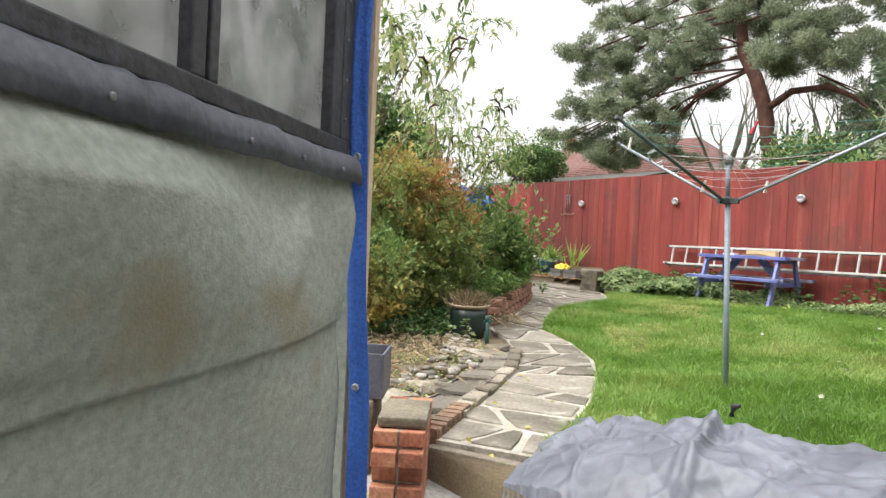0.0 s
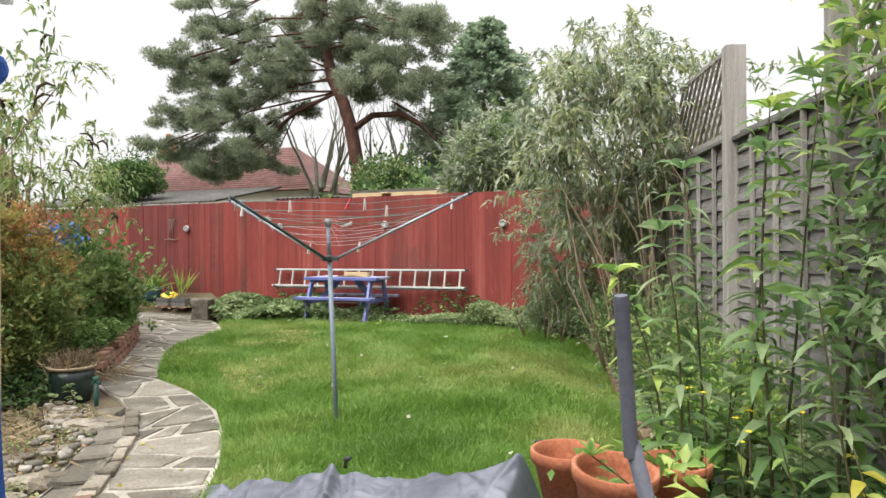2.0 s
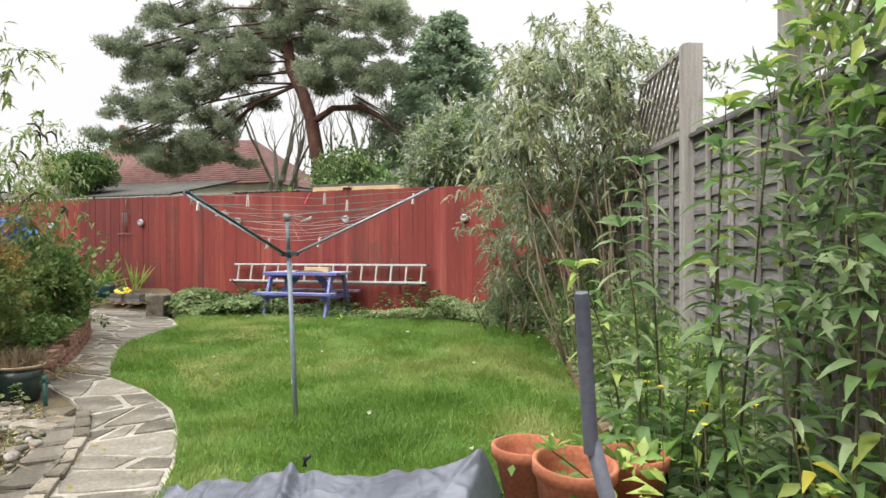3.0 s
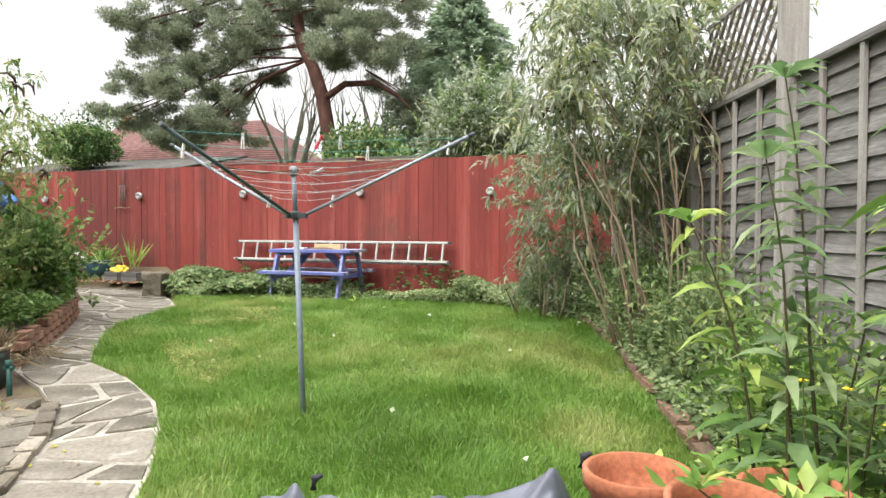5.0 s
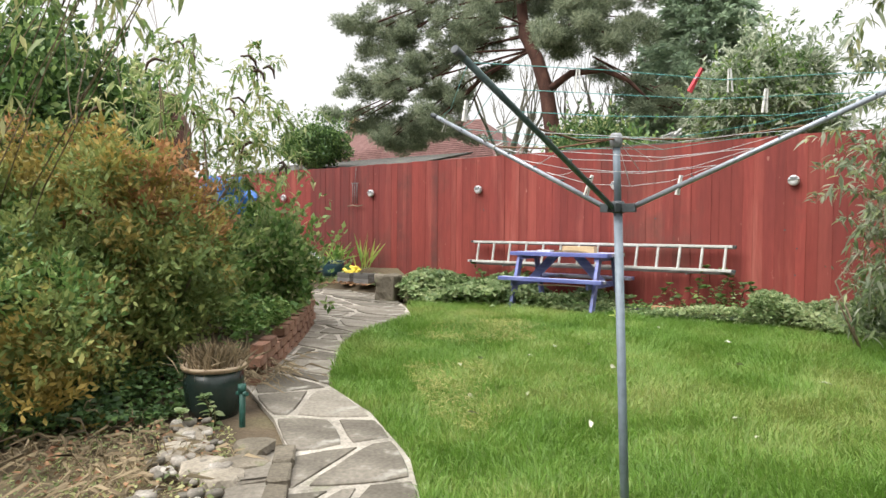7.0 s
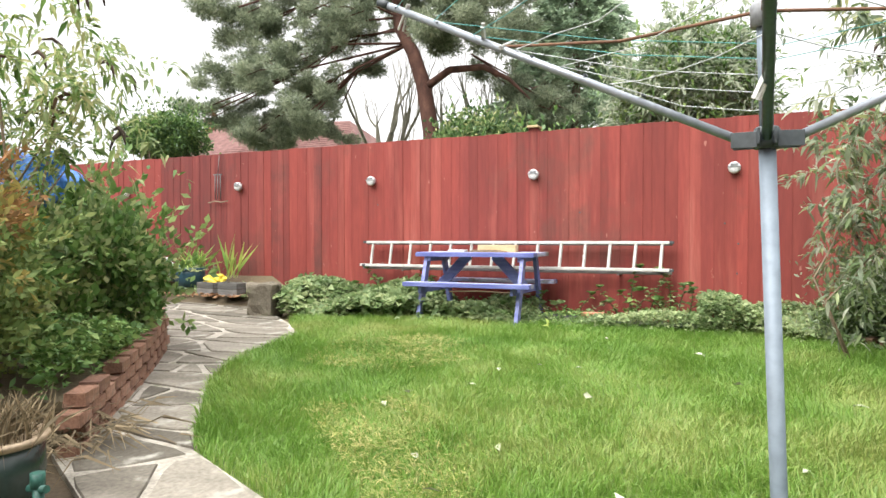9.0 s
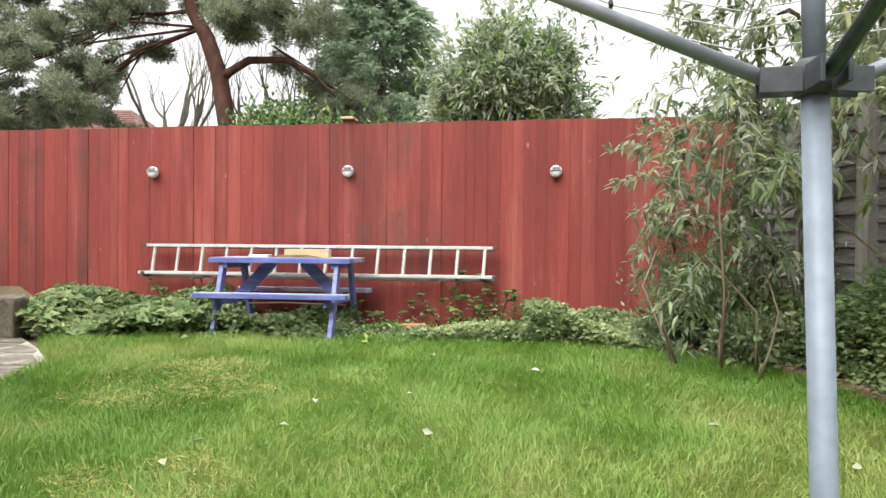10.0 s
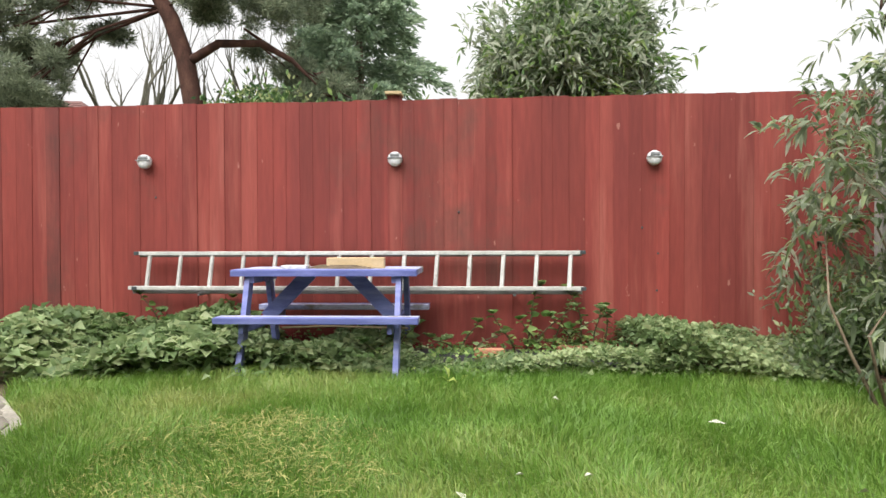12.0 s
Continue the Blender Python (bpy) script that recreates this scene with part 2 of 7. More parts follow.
BLUEGLAZE = mat("blue_green_glaze", [(0.02, 0.06, 0.09), (0.04, 0.10, 0.14)], 4, rough=0.3)
YELLOW = mat("yellow_plastic", [(0.62, 0.45, 0.03), (0.75, 0.58, 0.06)], 8, rough=0.5)
WHITEBAG = mat("white_plastic_sack", [(0.5, 0.52, 0.56), (0.75, 0.76, 0.78)], 9, rough=0.5, bump=0.5, bscale=20)
BLUETARP = mat("bright_blue_tarpaulin", [(0.035, 0.12, 0.46), (0.06, 0.20, 0.62), (0.11, 0.30, 0.70)], 7, rough=0.5, bump=0.6, bscale=18)
BLUESTRAP = mat("blue_woven_strap", [(0.020, 0.075, 0.30), (0.035, 0.11, 0.40)], 5, rough=0.75, bump=0.5, bscale=90, fine=0.25, fscale=120)
CANVAS = mat("mildewed_green_canvas", [(0.20, 0.225, 0.20), (0.26, 0.28, 0.25), (0.33, 0.34, 0.30)], 1.6, rough=0.95, bump=0.35, bscale=160,
             fine=0.16, fscale=55, stain=((0.20, 0.185, 0.13), 2.6, 0.58), spec=0.15)
BLACKRUBBER = mat("dusty_black_sheet", [(0.025, 0.027, 0.038), (0.058, 0.062, 0.078), (0.11, 0.115, 0.138)], 5, rough=0.55, bump=0.4, bscale=20, fine=0.3)
FRAMEBLACK = mat("weathered_black_frame", [(0.018, 0.019, 0.023), (0.05, 0.05, 0.056)], 7, rough=0.6, bump=0.3, fine=0.35, stain=((0.10, 0.09, 0.07), 12, 0.62))
CURTAIN = mat("grubby_white_sheet", [(0.62, 0.63, 0.62), (0.75, 0.76, 0.76), (0.82, 0.83, 0.83)], 3, leaf=0.6, rough=0.8, stretch=(3, 3, 0.6), bump=0.3, bscale=8)
FLAKY = mat("flaking_brown_paint", [(0.08, 0.045, 0.03), (0.30, 0.20, 0.13), (0.58, 0.46, 0.36)], 14, rough=0.85, bump=1.0, bscale=22, stretch=(1, 1, 0.6))
RAWWOOD = mat("bare_softwood", [(0.40, 0.30, 0.20), (0.50, 0.40, 0.29)], 4, rough=0.8, stretch=(9, 9, 0.6), bump=0.2)
BBQWOOD = mat("cut_softwood_board", [(0.47, 0.35, 0.19), (0.58, 0.45, 0.27)], 4, rough=0.75, stretch=(1, 7, 7), bump=0.2)
TARPGREY = mat("dusty_grey_tarpaulin", [(0.065, 0.072, 0.092), (0.11, 0.12, 0.148), (0.165, 0.178, 0.212)], 3, rough=0.42, bump=0.35, bscale=9, fine=0.15, fscale=26,
               stain=((0.035, 0.04, 0.055), 1.8, 0.60), spec=0.5)
MEMBRANE = mat("black_weed_membrane", [(0.025, 0.026, 0.03), (0.045, 0.046, 0.05)], 8, rough=0.8, bump=0.5)
BARK = mat("grey_brown_bark", [(0.07, 0.055, 0.04), (0.15, 0.12, 0.09), (0.22, 0.18, 0.14)], 8, rough=0.95, bump=0.9, bscale=18, stretch=(1, 1, 0.4))
PINEBARK = mat("red_pine_bark", [(0.05, 0.026, 0.02), (0.09, 0.043, 0.032), (0.13, 0.065, 0.047)], 5, rough=0.95, bump=0.8, bscale=10, stretch=(1, 1, 0.4))
PALEBARK = mat("pale_bare_bark", [(0.17, 0.16, 0.12), (0.29, 0.28, 0.22)], 5, rough=0.95, bump=0.5, stretch=(1, 1, 0.4))
STEMS = mat("brown_stem", [(0.13, 0.095, 0.06), (0.25, 0.20, 0.14)], 6, rough=0.9, stretch=(1, 1, 0.3), bump=0.3)
GREENSTEM = mat("dark_green_stem", [(0.045, 0.05, 0.02), (0.09, 0.075, 0.035)], 6, rough=0.8)
PINELEAF = leafy("pine_needles", (0.14, 0.175, 0.115), (0.23, 0.275, 0.175), (0.36, 0.395, 0.27), 0.6, 0.45)
CONIFERLEAF = leafy("cypress_sprays", (0.19, 0.27, 0.18), (0.28, 0.365, 0.24), (0.36, 0.45, 0.30), 0.6, 0.45)
BUDLEAF = leafy("grey_green_leaves", (0.17, 0.22, 0.14), (0.30, 0.355, 0.235), (0.54, 0.57, 0.45), 0.45, 0.5)
BUDLEAFWARM = leafy("yellowing_green_leaves", (0.15, 0.21, 0.085), (0.26, 0.32, 0.135), (0.46, 0.46, 0.22), 0.5, 0.5)
BROWNHEAD = leafy("brown_seed_heads", (0.040, 0.025, 0.018), (0.090, 0.055, 0.035), (0.160, 0.100, 0.060), 0.8, 0.1)
HEATHER = leafy("yellow_green_heather", (0.12, 0.18, 0.055), (0.21, 0.26, 0.08), (0.36, 0.35, 0.11), 0.7, 0.35, 1.3, 0.3)
HEATHGOLD = leafy("golden_heather", (0.19, 0.165, 0.05), (0.31, 0.25, 0.07), (0.46, 0.34, 0.095), 0.7, 0.35, 1.3, 0.3)
HEATHRED = leafy("rusty_heather", (0.20, 0.12, 0.055), (0.36, 0.20, 0.075), (0.52, 0.27, 0.13), 0.7, 0.3)
ROUNDLEAF = leafy("mid_green_leaves", (0.08, 0.16, 0.04), (0.15, 0.26, 0.07), (0.29, 0.38, 0.13), 0.5, 0.35)
DARKLEAF = leafy("dark_green_leaves", (0.038, 0.083, 0.027), (0.075, 0.143, 0.045), (0.150, 0.240, 0.075), 0.45, 0.2)
BRIGHTLEAF = leafy("bright_green_leaves", (0.115, 0.225, 0.045), (0.21, 0.36, 0.085), (0.46, 0.56, 0.15), 0.42, 0.4)
BIGLEAF = leafy("long_green_leaves", (0.105, 0.19, 0.07), (0.185, 0.29, 0.12), (0.34, 0.43, 0.23), 0.36, 0.45)
YELLOWLEAF = leafy("yellowing_leaves", (0.300, 0.270, 0.040), (0.420, 0.380, 0.060), (0.500, 0.470, 0.100), 0.45, 0.35)
WEEDLEAF = leafy("dusty_weed_leaves", (0.13, 0.20, 0.08), (0.23, 0.32, 0.14), (0.42, 0.49, 0.26), 0.5, 0.5)
STRAW = leafy("dry_straw", (0.10, 0.08, 0.045), (0.19, 0.145, 0.085), (0.33, 0.26, 0.16), 0.8, 0.2)
DRYGRASS = leafy("yellowed_grass", (0.22, 0.25, 0.07), (0.38, 0.37, 0.12), (0.52, 0.47, 0.20), 0.6, 0.3)
DEADLEAF = leafy("fallen_brown_leaves", (0.143, 0.072, 0.039), (0.275, 0.143, 0.077), (0.396, 0.242, 0.132), 0.8, 0.1)
PALELEAF = leafy("fallen_pale_leaves", (0.320, 0.336, 0.224), (0.416, 0.424, 0.320), (0.496, 0.496, 0.416), 0.6, 0.1)
FLOWER = mat("yellow_petals", [(0.75, 0.55, 0.02), (0.85, 0.70, 0.05)], 9, rough=0.6)
ROOFTILE = mat("red_roof_tile", [(0.105, 0.052, 0.046), (0.145, 0.075, 0.067), (0.19, 0.11, 0.098)], 3, rough=0.9, vary=0.35, bump=0.2)
RENDERWALL = mat("cream_rendered_wall", [(0.48, 0.45, 0.38), (0.60, 0.57, 0.50)], 2, rough=0.9)
CORRUG = mat("grey_corrugated_sheet", [(0.06, 0.058, 0.053), (0.115, 0.11, 0.10)], 3, rough=0.9, bump=0.3, stain=((0.12, 0.13, 0.07), 2, 0.6))
DARKGLASS = mat("dark_pane", [(0.03, 0.035, 0.04), (0.06, 0.065, 0.07)], 2, rough=0.1, fine=0)


def glass_mat():
    m = bpy.data.materials.new("painted_haze_plastic")
    m.use_nodes = True
    n, l = m.node_tree.nodes, m.node_tree.links
    n.clear()
    out, mx, tr, gl = (n.new("ShaderNode" + k) for k in ("OutputMaterial", "MixShader", "BsdfTransparent", "BsdfGlossy"))
    fr, noise_n, bp = n.new("ShaderNodeFresnel"), n.new("ShaderNodeTexNoise"), n.new("ShaderNodeBump")
    fr.inputs["IOR"].default_value = 1.45
    noise_n.inputs["Scale"].default_value = 2.2
    bp.inputs["Strength"].default_value, bp.inputs["Distance"].default_value = 0.25, 0.04
    gl.inputs["Roughness"].default_value = 0.06
    tr.inputs["Color"].default_value = (0.82, 0.84, 0.83, 1)
    # white diffuse patches put the pane's bright sky reflection into its colour
    haze, hz, patch, pr = (n.new("ShaderNode" + k) for k in ("BsdfDiffuse", "MixShader", "TexNoise", "MapRange"))
    haze.inputs["Color"].default_value = (0.66, 0.67, 0.67, 1)
    patch.inputs["Scale"].default_value, patch.inputs["Detail"].default_value = 3.0, 6
    pr.inputs[1].default_value, pr.inputs[2].default_value, pr.inputs[3].default_value, pr.inputs[4].default_value = 0.3, 0.7, 0.20, 0.58
    l.new(patch.outputs["Fac"], pr.inputs[0])
    l.new(pr.outputs[0], hz.inputs[0])
    l.new(tr.outputs[0], hz.inputs[1])
    l.new(haze.outputs[0], hz.inputs[2])
    l.new(noise_n.outputs["Fac"], bp.inputs["Height"])
    l.new(bp.outputs[0], gl.inputs["Normal"])
    l.new(fr.outputs[0], mx.inputs[0])
    l.new(hz.outputs[0], mx.inputs[1])
    l.new(gl.outputs[0], mx.inputs[2])
    l.new(mx.outputs[0], out.inputs["Surface"])
    return m


GLASS = glass_mat()
POLYTHENE = mat("cloudy_polythene", [(0.75, 0.76, 0.76), (0.85, 0.86, 0.86)], 4, rough=0.4, leaf=0.75, fine=0.05)


# mesh tools
def link(name, me, material, parent=None, label=""):
    for m in material if isinstance(material, (list, tuple)) else [material]:
        me.materials.append(m)
    ob = new(name, me)
    if parent is not None:
        ob.parent = parent
    return tagged(ob, label)


def part(name, bm, material, parent, label=""):
    me = bpy.data.meshes.new(name)
    bm.to_mesh(me)
    bm.free()
    return link(name, me, material, parent, label)


def thing(name, x, y, z, label, category, group="", kind="", rz=0):
    e = new(name)
    e.location, e.rotation_euler = (x, y, z), (0, 0, radians(rz))
    e.empty_display_size = 0.1
    return tagged(e, label, category, group, kind)


def box(bm, lo, hi, m=None, bevel=0.0):
    c = [(a + b) / 2 for a, b in zip(lo, hi)]
    s = [abs(b - a) for a, b in zip(lo, hi)]
    t = Matrix.Translation(c) @ Matrix.Diagonal((*s, 1))
    made = bmesh.ops.create_cube(bm, size=1, matrix=(m @ t) if m else t)["verts"]
    if bevel:
        edges = list({e for v in made for e in v.link_edges})
        bmesh.ops.bevel(bm, geom=edges, offset=bevel, segments=2, affect="EDGES", profile=0.6)
    return made


def boxbm(lo, hi, bevel=0.0, m=None):
    bm = bmesh.new()
    box(bm, lo, hi, m, bevel)
    return bm


def beam(bm, a, b, w, h, bevel=0.003, up=(0, 0, 1)):
    """A squared length of wood from a to b, w across and h deep."""
    a, b = Vector(a), Vector(b)
    d = (b - a).normalized()
    side = d.cross(Vector(up)).normalized()
    top = side.cross(d)
    m = Matrix((side, d, top)).transposed().to_4x4()
    m.translation = (a + b) / 2
    box(bm, (-w / 2, -(b - a).length / 2, -h / 2), (w / 2, (b - a).length / 2, h / 2), m, bevel)


def tube(bm, pts, radii, sides=8, cap=True):
    """A round, tapering length along the points."""
    rings = []
    pts = [Vector(p) for p in pts]
    for i, p in enumerate(pts):
        d = (pts[min(i + 1, len(pts) - 1)] - pts[max(i - 1, 0)]).normalized()
        ref = Vector((0, 0, 1)) if abs(d.z) < 0.9 else Vector((1, 0, 0))
        u = d.cross(ref).normalized()
        v = u.cross(d)
        r = radii[i] if isinstance(radii, (list, tuple)) else radii
        rings.append([bm.verts.new(p + r * (math.cos(2 * math.pi * k / sides) * u + math.sin(2 * math.pi * k / sides) * v)) for k in range(sides)])
    for a, b in zip(rings, rings[1:]):
        for k in range(sides):
            f = bm.faces.new((a[k], a[(k + 1) % sides], b[(k + 1) % sides], b[k]))
            f.smooth = True
    if cap:
        bm.faces.new(rings[0][::-1])
        bm.faces.new(rings[-1])


def lathe(bm, profile, sides=28, centre=(0, 0, 0), smooth=True):
    """A turned shape from (radius, height) pairs."""
    rings = []
    for r, z in profile:
        rings.append([bm.verts.new((centre[0] + r * math.cos(2 * math.pi * k / sides), centre[1] + r * math.sin(2 * math.pi * k / sides), centre[2] + z)) for k in range(sides)])
    for a, b in zip(rings, rings[1:]):
        for k in range(sides):
            f = bm.faces.new((a[k], a[(k + 1) % sides], b[(k + 1) % sides], b[k]))
            f.smooth = smooth
    bm.faces.new(rings[0][::-1])
    bm.faces.new(rings[-1])


def mesh_of(name, verts, faces_flat, corners, smooth=False):
    """A mesh from arrays, all of whose faces have the same number of corners."""
    me = bpy.data.meshes.new(name)
    nf = len(faces_flat) // corners
    me.vertices.add(len(verts))
    me.vertices.foreach_set("co", np.asarray(verts, np.float32).ravel())
    me.loops.add(len(faces_flat))
    me.loops.foreach_set("vertex_index", np.asarray(faces_flat, np.int32))
    me.polygons.add(nf)
    me.polygons.foreach_set("loop_start", np.arange(0, nf * corners, corners, dtype=np.int32))
    if smooth:
        me.polygons.foreach_set("use_smooth", np.ones(nf, bool))
    me.update(calc_edges=True)
    return me


RNG = np.random.default_rng(7)


def unit(v):
    return v / (np.linalg.norm(v, axis=1, keepdims=True) + 1e-9)


def leaves(name, at, ways, length, width, droop=0.25, fold=0.25):
    """Many folded leaves: at (n, 3), ways (n, 3) along each leaf, length (n,), width (n,). Four triangles each."""
    n = len(at)
    d = unit(ways)
    s = unit(np.cross(d, RNG.normal(0, 1, (n, 3)) * 0.6 + (0, 0, 1)))
    up = np.cross(s, d)
    L, W = np.asarray(length).reshape(-1, 1) * np.ones((n, 1)), np.asarray(width).reshape(-1, 1) * np.ones((n, 1))
    mid = at + d * L * 0.5 - (0, 0, 1) * L * droop * 0.15
    tip = at + d * L - (0, 0, 1) * L * droop
    left, right = mid - d * L * 0.05 + s * W / 2 + up * W * fold, mid - d * L * 0.05 - s * W / 2 + up * W * fold
    v = np.stack([at, mid, tip, left, right], 1).reshape(-1, 3)
    base = np.arange(n)[:, None] * 5
    f = (base + np.array([0, 4, 1, 4, 2, 1, 0, 1, 3, 1, 2, 3])).ravel()
    return mesh_of(name, v, f, 3)


def broad_leaves(name, at, ways, length, width, droop=0.25, fold=0.18):
    """Leaves for close by, with a pointed oval outline and a folded midrib. Eight triangles each."""
    n = len(at)
    d = unit(ways)
    s = unit(np.cross(d, RNG.normal(0, 1, (n, 3)) * 0.35 + (0, 0, 1)))
    up = np.cross(s, d)
    L, W = np.asarray(length).reshape(-1, 1) * np.ones((n, 1)), np.asarray(width).reshape(-1, 1) * np.ones((n, 1))
    on = lambda f: at + d * L * f - (0, 0, 1) * L * droop * f ** 2
    s1, s2, tip = on(0.36), on(0.70), on(1.0)
    rise = up * W * fold
    v = np.stack([at, s1, s2, tip, s1 + s * W * 0.5 + rise, s2 + s * W * 0.34 + rise, s1 - s * W * 0.5 + rise, s2 - s * W * 0.34 + rise], 1).reshape(-1, 3)
    f = (np.arange(n)[:, None] * 8 + np.array([0, 6, 1, 0, 1, 4, 1, 6, 7, 1, 7, 2, 1, 2, 5, 1, 5, 4, 2, 7, 3, 2, 3, 5])).ravel()
    return mesh_of(name, v, f, 3)


def flat_leaves(name, at, ways, length, width):
    """Many small bent leaves of two triangles each, for foliage further off."""
    n = len(at)
    d = unit(ways)
    s = unit(np.cross(d, RNG.normal(0, 1, (n, 3))))
    L, W = np.asarray(length).reshape(-1, 1) * np.ones((n, 1)), np.asarray(width).reshape(-1, 1) * np.ones((n, 1))
    v = np.stack([at, at + d * L * 0.5 + s * W / 2, at + d * L, at + d * L * 0.5 - s * W / 2], 1).reshape(-1, 3)
    f = (np.arange(n)[:, None] * 4 + np.array([0, 1, 2, 0, 2, 3])).ravel()
    return mesh_of(name, v, f, 3)


def in_clumps(centres, radii, n, shell=0.55, squash=1.0):
    """n points in balls round the centres, thicker near their skins, and the way outwards at each."""
    centres, radii = np.asarray(centres, float), np.asarray(radii, float)
    w = radii ** 2
    k = RNG.choice(len(centres), n, p=w / w.sum())
    d = unit(RNG.normal(0, 1, (n, 3)))
    r = radii[k] * (shell + (1 - shell) * RNG.random(n) ** 0.6)
    off = d * r[:, None] * (1, 1, squash)
    return centres[k] + off, d


def clumps_in(lo, hi, count, r_lo, r_hi, shape=None):
    """Centres and radii of clumps in an ellipsoid between two corners."""
    lo, hi = np.array(lo, float), np.array(hi, float)
    c, h = (lo + hi) / 2, (hi - lo) / 2
    d = unit(RNG.normal(0, 1, (count, 3))) * (0.35 + 0.65 * RNG.random((count, 1)) ** 0.5)
    return c + d * h, RNG.uniform(r_lo, r_hi, count)


def g(y):
    """Height of the sloping garden."""
    return 0.04 + 0.05 * min(max(y, -2.0), 11.2)


def gy(y):
    return 0.04 + 0.05 * np.clip(y, -2.0, 11.2)


def inside(px, py, poly):
    c = np.zeros(len(px), bool)
    j = len(poly) - 1
    for i in range(len(poly)):
        (xi, yi), (xj, yj) = poly[i], poly[j]
        if yi != yj:
            c ^= ((yi > py) != (yj > py)) & (px < (xj - xi) * (py - yi) / (yj - yi) + xi)
        j = i
    return c


def branch_out(bm, start, way, length, radius, depth, spread=0.6, bend=0.12, sides=6, ends=None, lift=0.15):
    """A limb that bends, tapers and forks."""
    p, d = Vector(start), Vector(way).normalized()
    pts, rad = [p.copy()], [radius]
    steps = 5
    for i in range(steps):
        d = (d + Vector([random.gauss(0, bend) for _ in range(3)]) + Vector((0, 0, lift * 0.3))).normalized()
        p = p + d * length / steps
        pts.append(p.copy())
        rad.append(radius * (1 - 0.55 * (i + 1) / steps))
    tube(bm, pts, rad, sides, cap=False)
    if ends is not None:
        ends.append(tuple(p))
        if depth <= 1:
            ends.append(tuple(pts[3]))
    if depth > 0:
        for k in range(random.choice((2, 3, 3))):
            i = random.choice((2, 3, 4, 5)) if k else 5
            nd = (d + Vector([random.gauss(0, spread) for _ in range(3)]) + Vector((0, 0, lift))).normalized()
            branch_out(bm, pts[i], nd, length * random.uniform(0.55, 0.8), rad[i] * 0.75, depth - 1, spread, bend, max(4, sides - 1), ends, lift)


# ground, lawn, path
PATH_L = [(-2.09, 3.21), (-2.35, 3.6), (-2.68, 4.1), (-3.0, 4.55), (-3.42, 4.98), (-4.0, 5.35), (-4.84, 5.77), (-5.25, 6.35), (-5.62, 6.9), (-6.1, 7.5), (-6.75, 8.1), (-7.4, 8.7), (-8.1, 9.3), (-8.9, 9.95)]
PATH_R = [(-1.62, 3.44), (-1.85, 3.9), (-2.1, 4.33), (-2.47, 4.83), (-2.95, 5.32), (-3.6, 5.75), (-4.28, 6.06), (-4.66, 6.5), (-5.08, 7.0), (-5.35, 7.5), (-5.5, 8.1), (-5.62, 8.65), (-6.05, 9.08), (-7.0, 9.85)]
LAWN = [(-0.2, 3.9), (0.55, 4.3), (0.38, 5.3), (0.1, 6.4), (-0.22, 7.7), (-0.58, 8.8), (-0.95, 9.45), (-1.6, 9.75), (-3.0, 9.8), (-5.2, 9.75), (-6.3, 9.55)] + PATH_R[-2::-1]


def ground_height(x, y):
    z = g(y)
    if y < 3.15 and x > -2.6:
        z = 0.05
    if y > 10.0 and x < -7.0:
        z += min(0.3, (y - 10.0) * 0.8)
    return z


def build_ground():
    xs = [-3000, -300, -60] + [round(-20 + 0.5 * k, 3) for k in range(61)] + [60, 300, 3000]
    ys = [-3000, -300, -60] + [round(-6 + 0.45 * k, 3) for k in range(20)] + [3.149, 3.151] + [round(3.4 + 0.4 * k, 3) for k in range(30)] + [60, 300, 3000]
    bm = bmesh.new()
    grid = [[bm.verts.new((x, y, ground_height(x, y) + (noise.noise(Vector((x * 1.7, y * 1.7, 0))) * 0.015 if -20 < x < 10 and 3.3 < y < 20 else 0))) for x in xs] for y in ys]
    for a, b in zip(grid, grid[1:]):
        for k in range(len(xs) - 1):
            f = bm.faces.new((a[k], a[k + 1], b[k + 1], b[k]))
            f.smooth = True
            c = f.calc_center_median()
            f.material_index = 0 if -20 < c.x < 10 and -6 < c.y < 15 else 1
    ob = part("ground", bm, [SOIL, GROUND], None)
    tagged(ob, "dark garden soil sloping gently up to the fence", "ground", kind="structure")


def sheet(name, poly, lift, material, label, category="", thick=0.0):
    bm = bmesh.new()
    vs = [bm.verts.new((x, y, g(y) + lift)) for x, y in poly]
    f = bm.faces.new(vs)
    if f.normal.z < 0:
        f.normal_flip()
    if thick:
        made = bmesh.ops.extrude_face_region(bm, geom=[f])["geom"]
        bmesh.ops.translate(bm, vec=(0, 0, thick), verts=[v for v in made if isinstance(v, bmesh.types.BMVert)])
        bmesh.ops.recalc_face_normals(bm, faces=bm.faces)
    return tagged(part(name, bm, material, None), label, category, kind="structure")


build_ground()
turf = sheet("lawn", LAWN, 0.022, TURF, "uneven green garden lawn with yellowing patches", "lawn")
# the mortar bed under the slabs
bm = bmesh.new()
rows_l = [bm.verts.new((x, y, g(y) + 0.03)) for x, y in PATH_L]
rows_r = [bm.verts.new((x, y, g(y) + 0.03)) for x, y in PATH_R]
for k in range(len(rows_l) - 1):
    bm.faces.new((rows_l[k], rows_r[k], rows_r[k + 1], rows_l[k + 1]))
made = bmesh.ops.extrude_face_region(bm, geom=bm.faces[:])["geom"]
bmesh.ops.translate(bm, vec=(0, 0, -0.13), verts=[v for v in made if isinstance(v, bmesh.types.BMVert)])
bmesh.ops.recalc_face_normals(bm, faces=bm.faces)
path = tagged(part("path", bm, MORTAR, None), "winding crazy-paved stone path with pale mortar joints beside the lawn", "path", kind="structure")

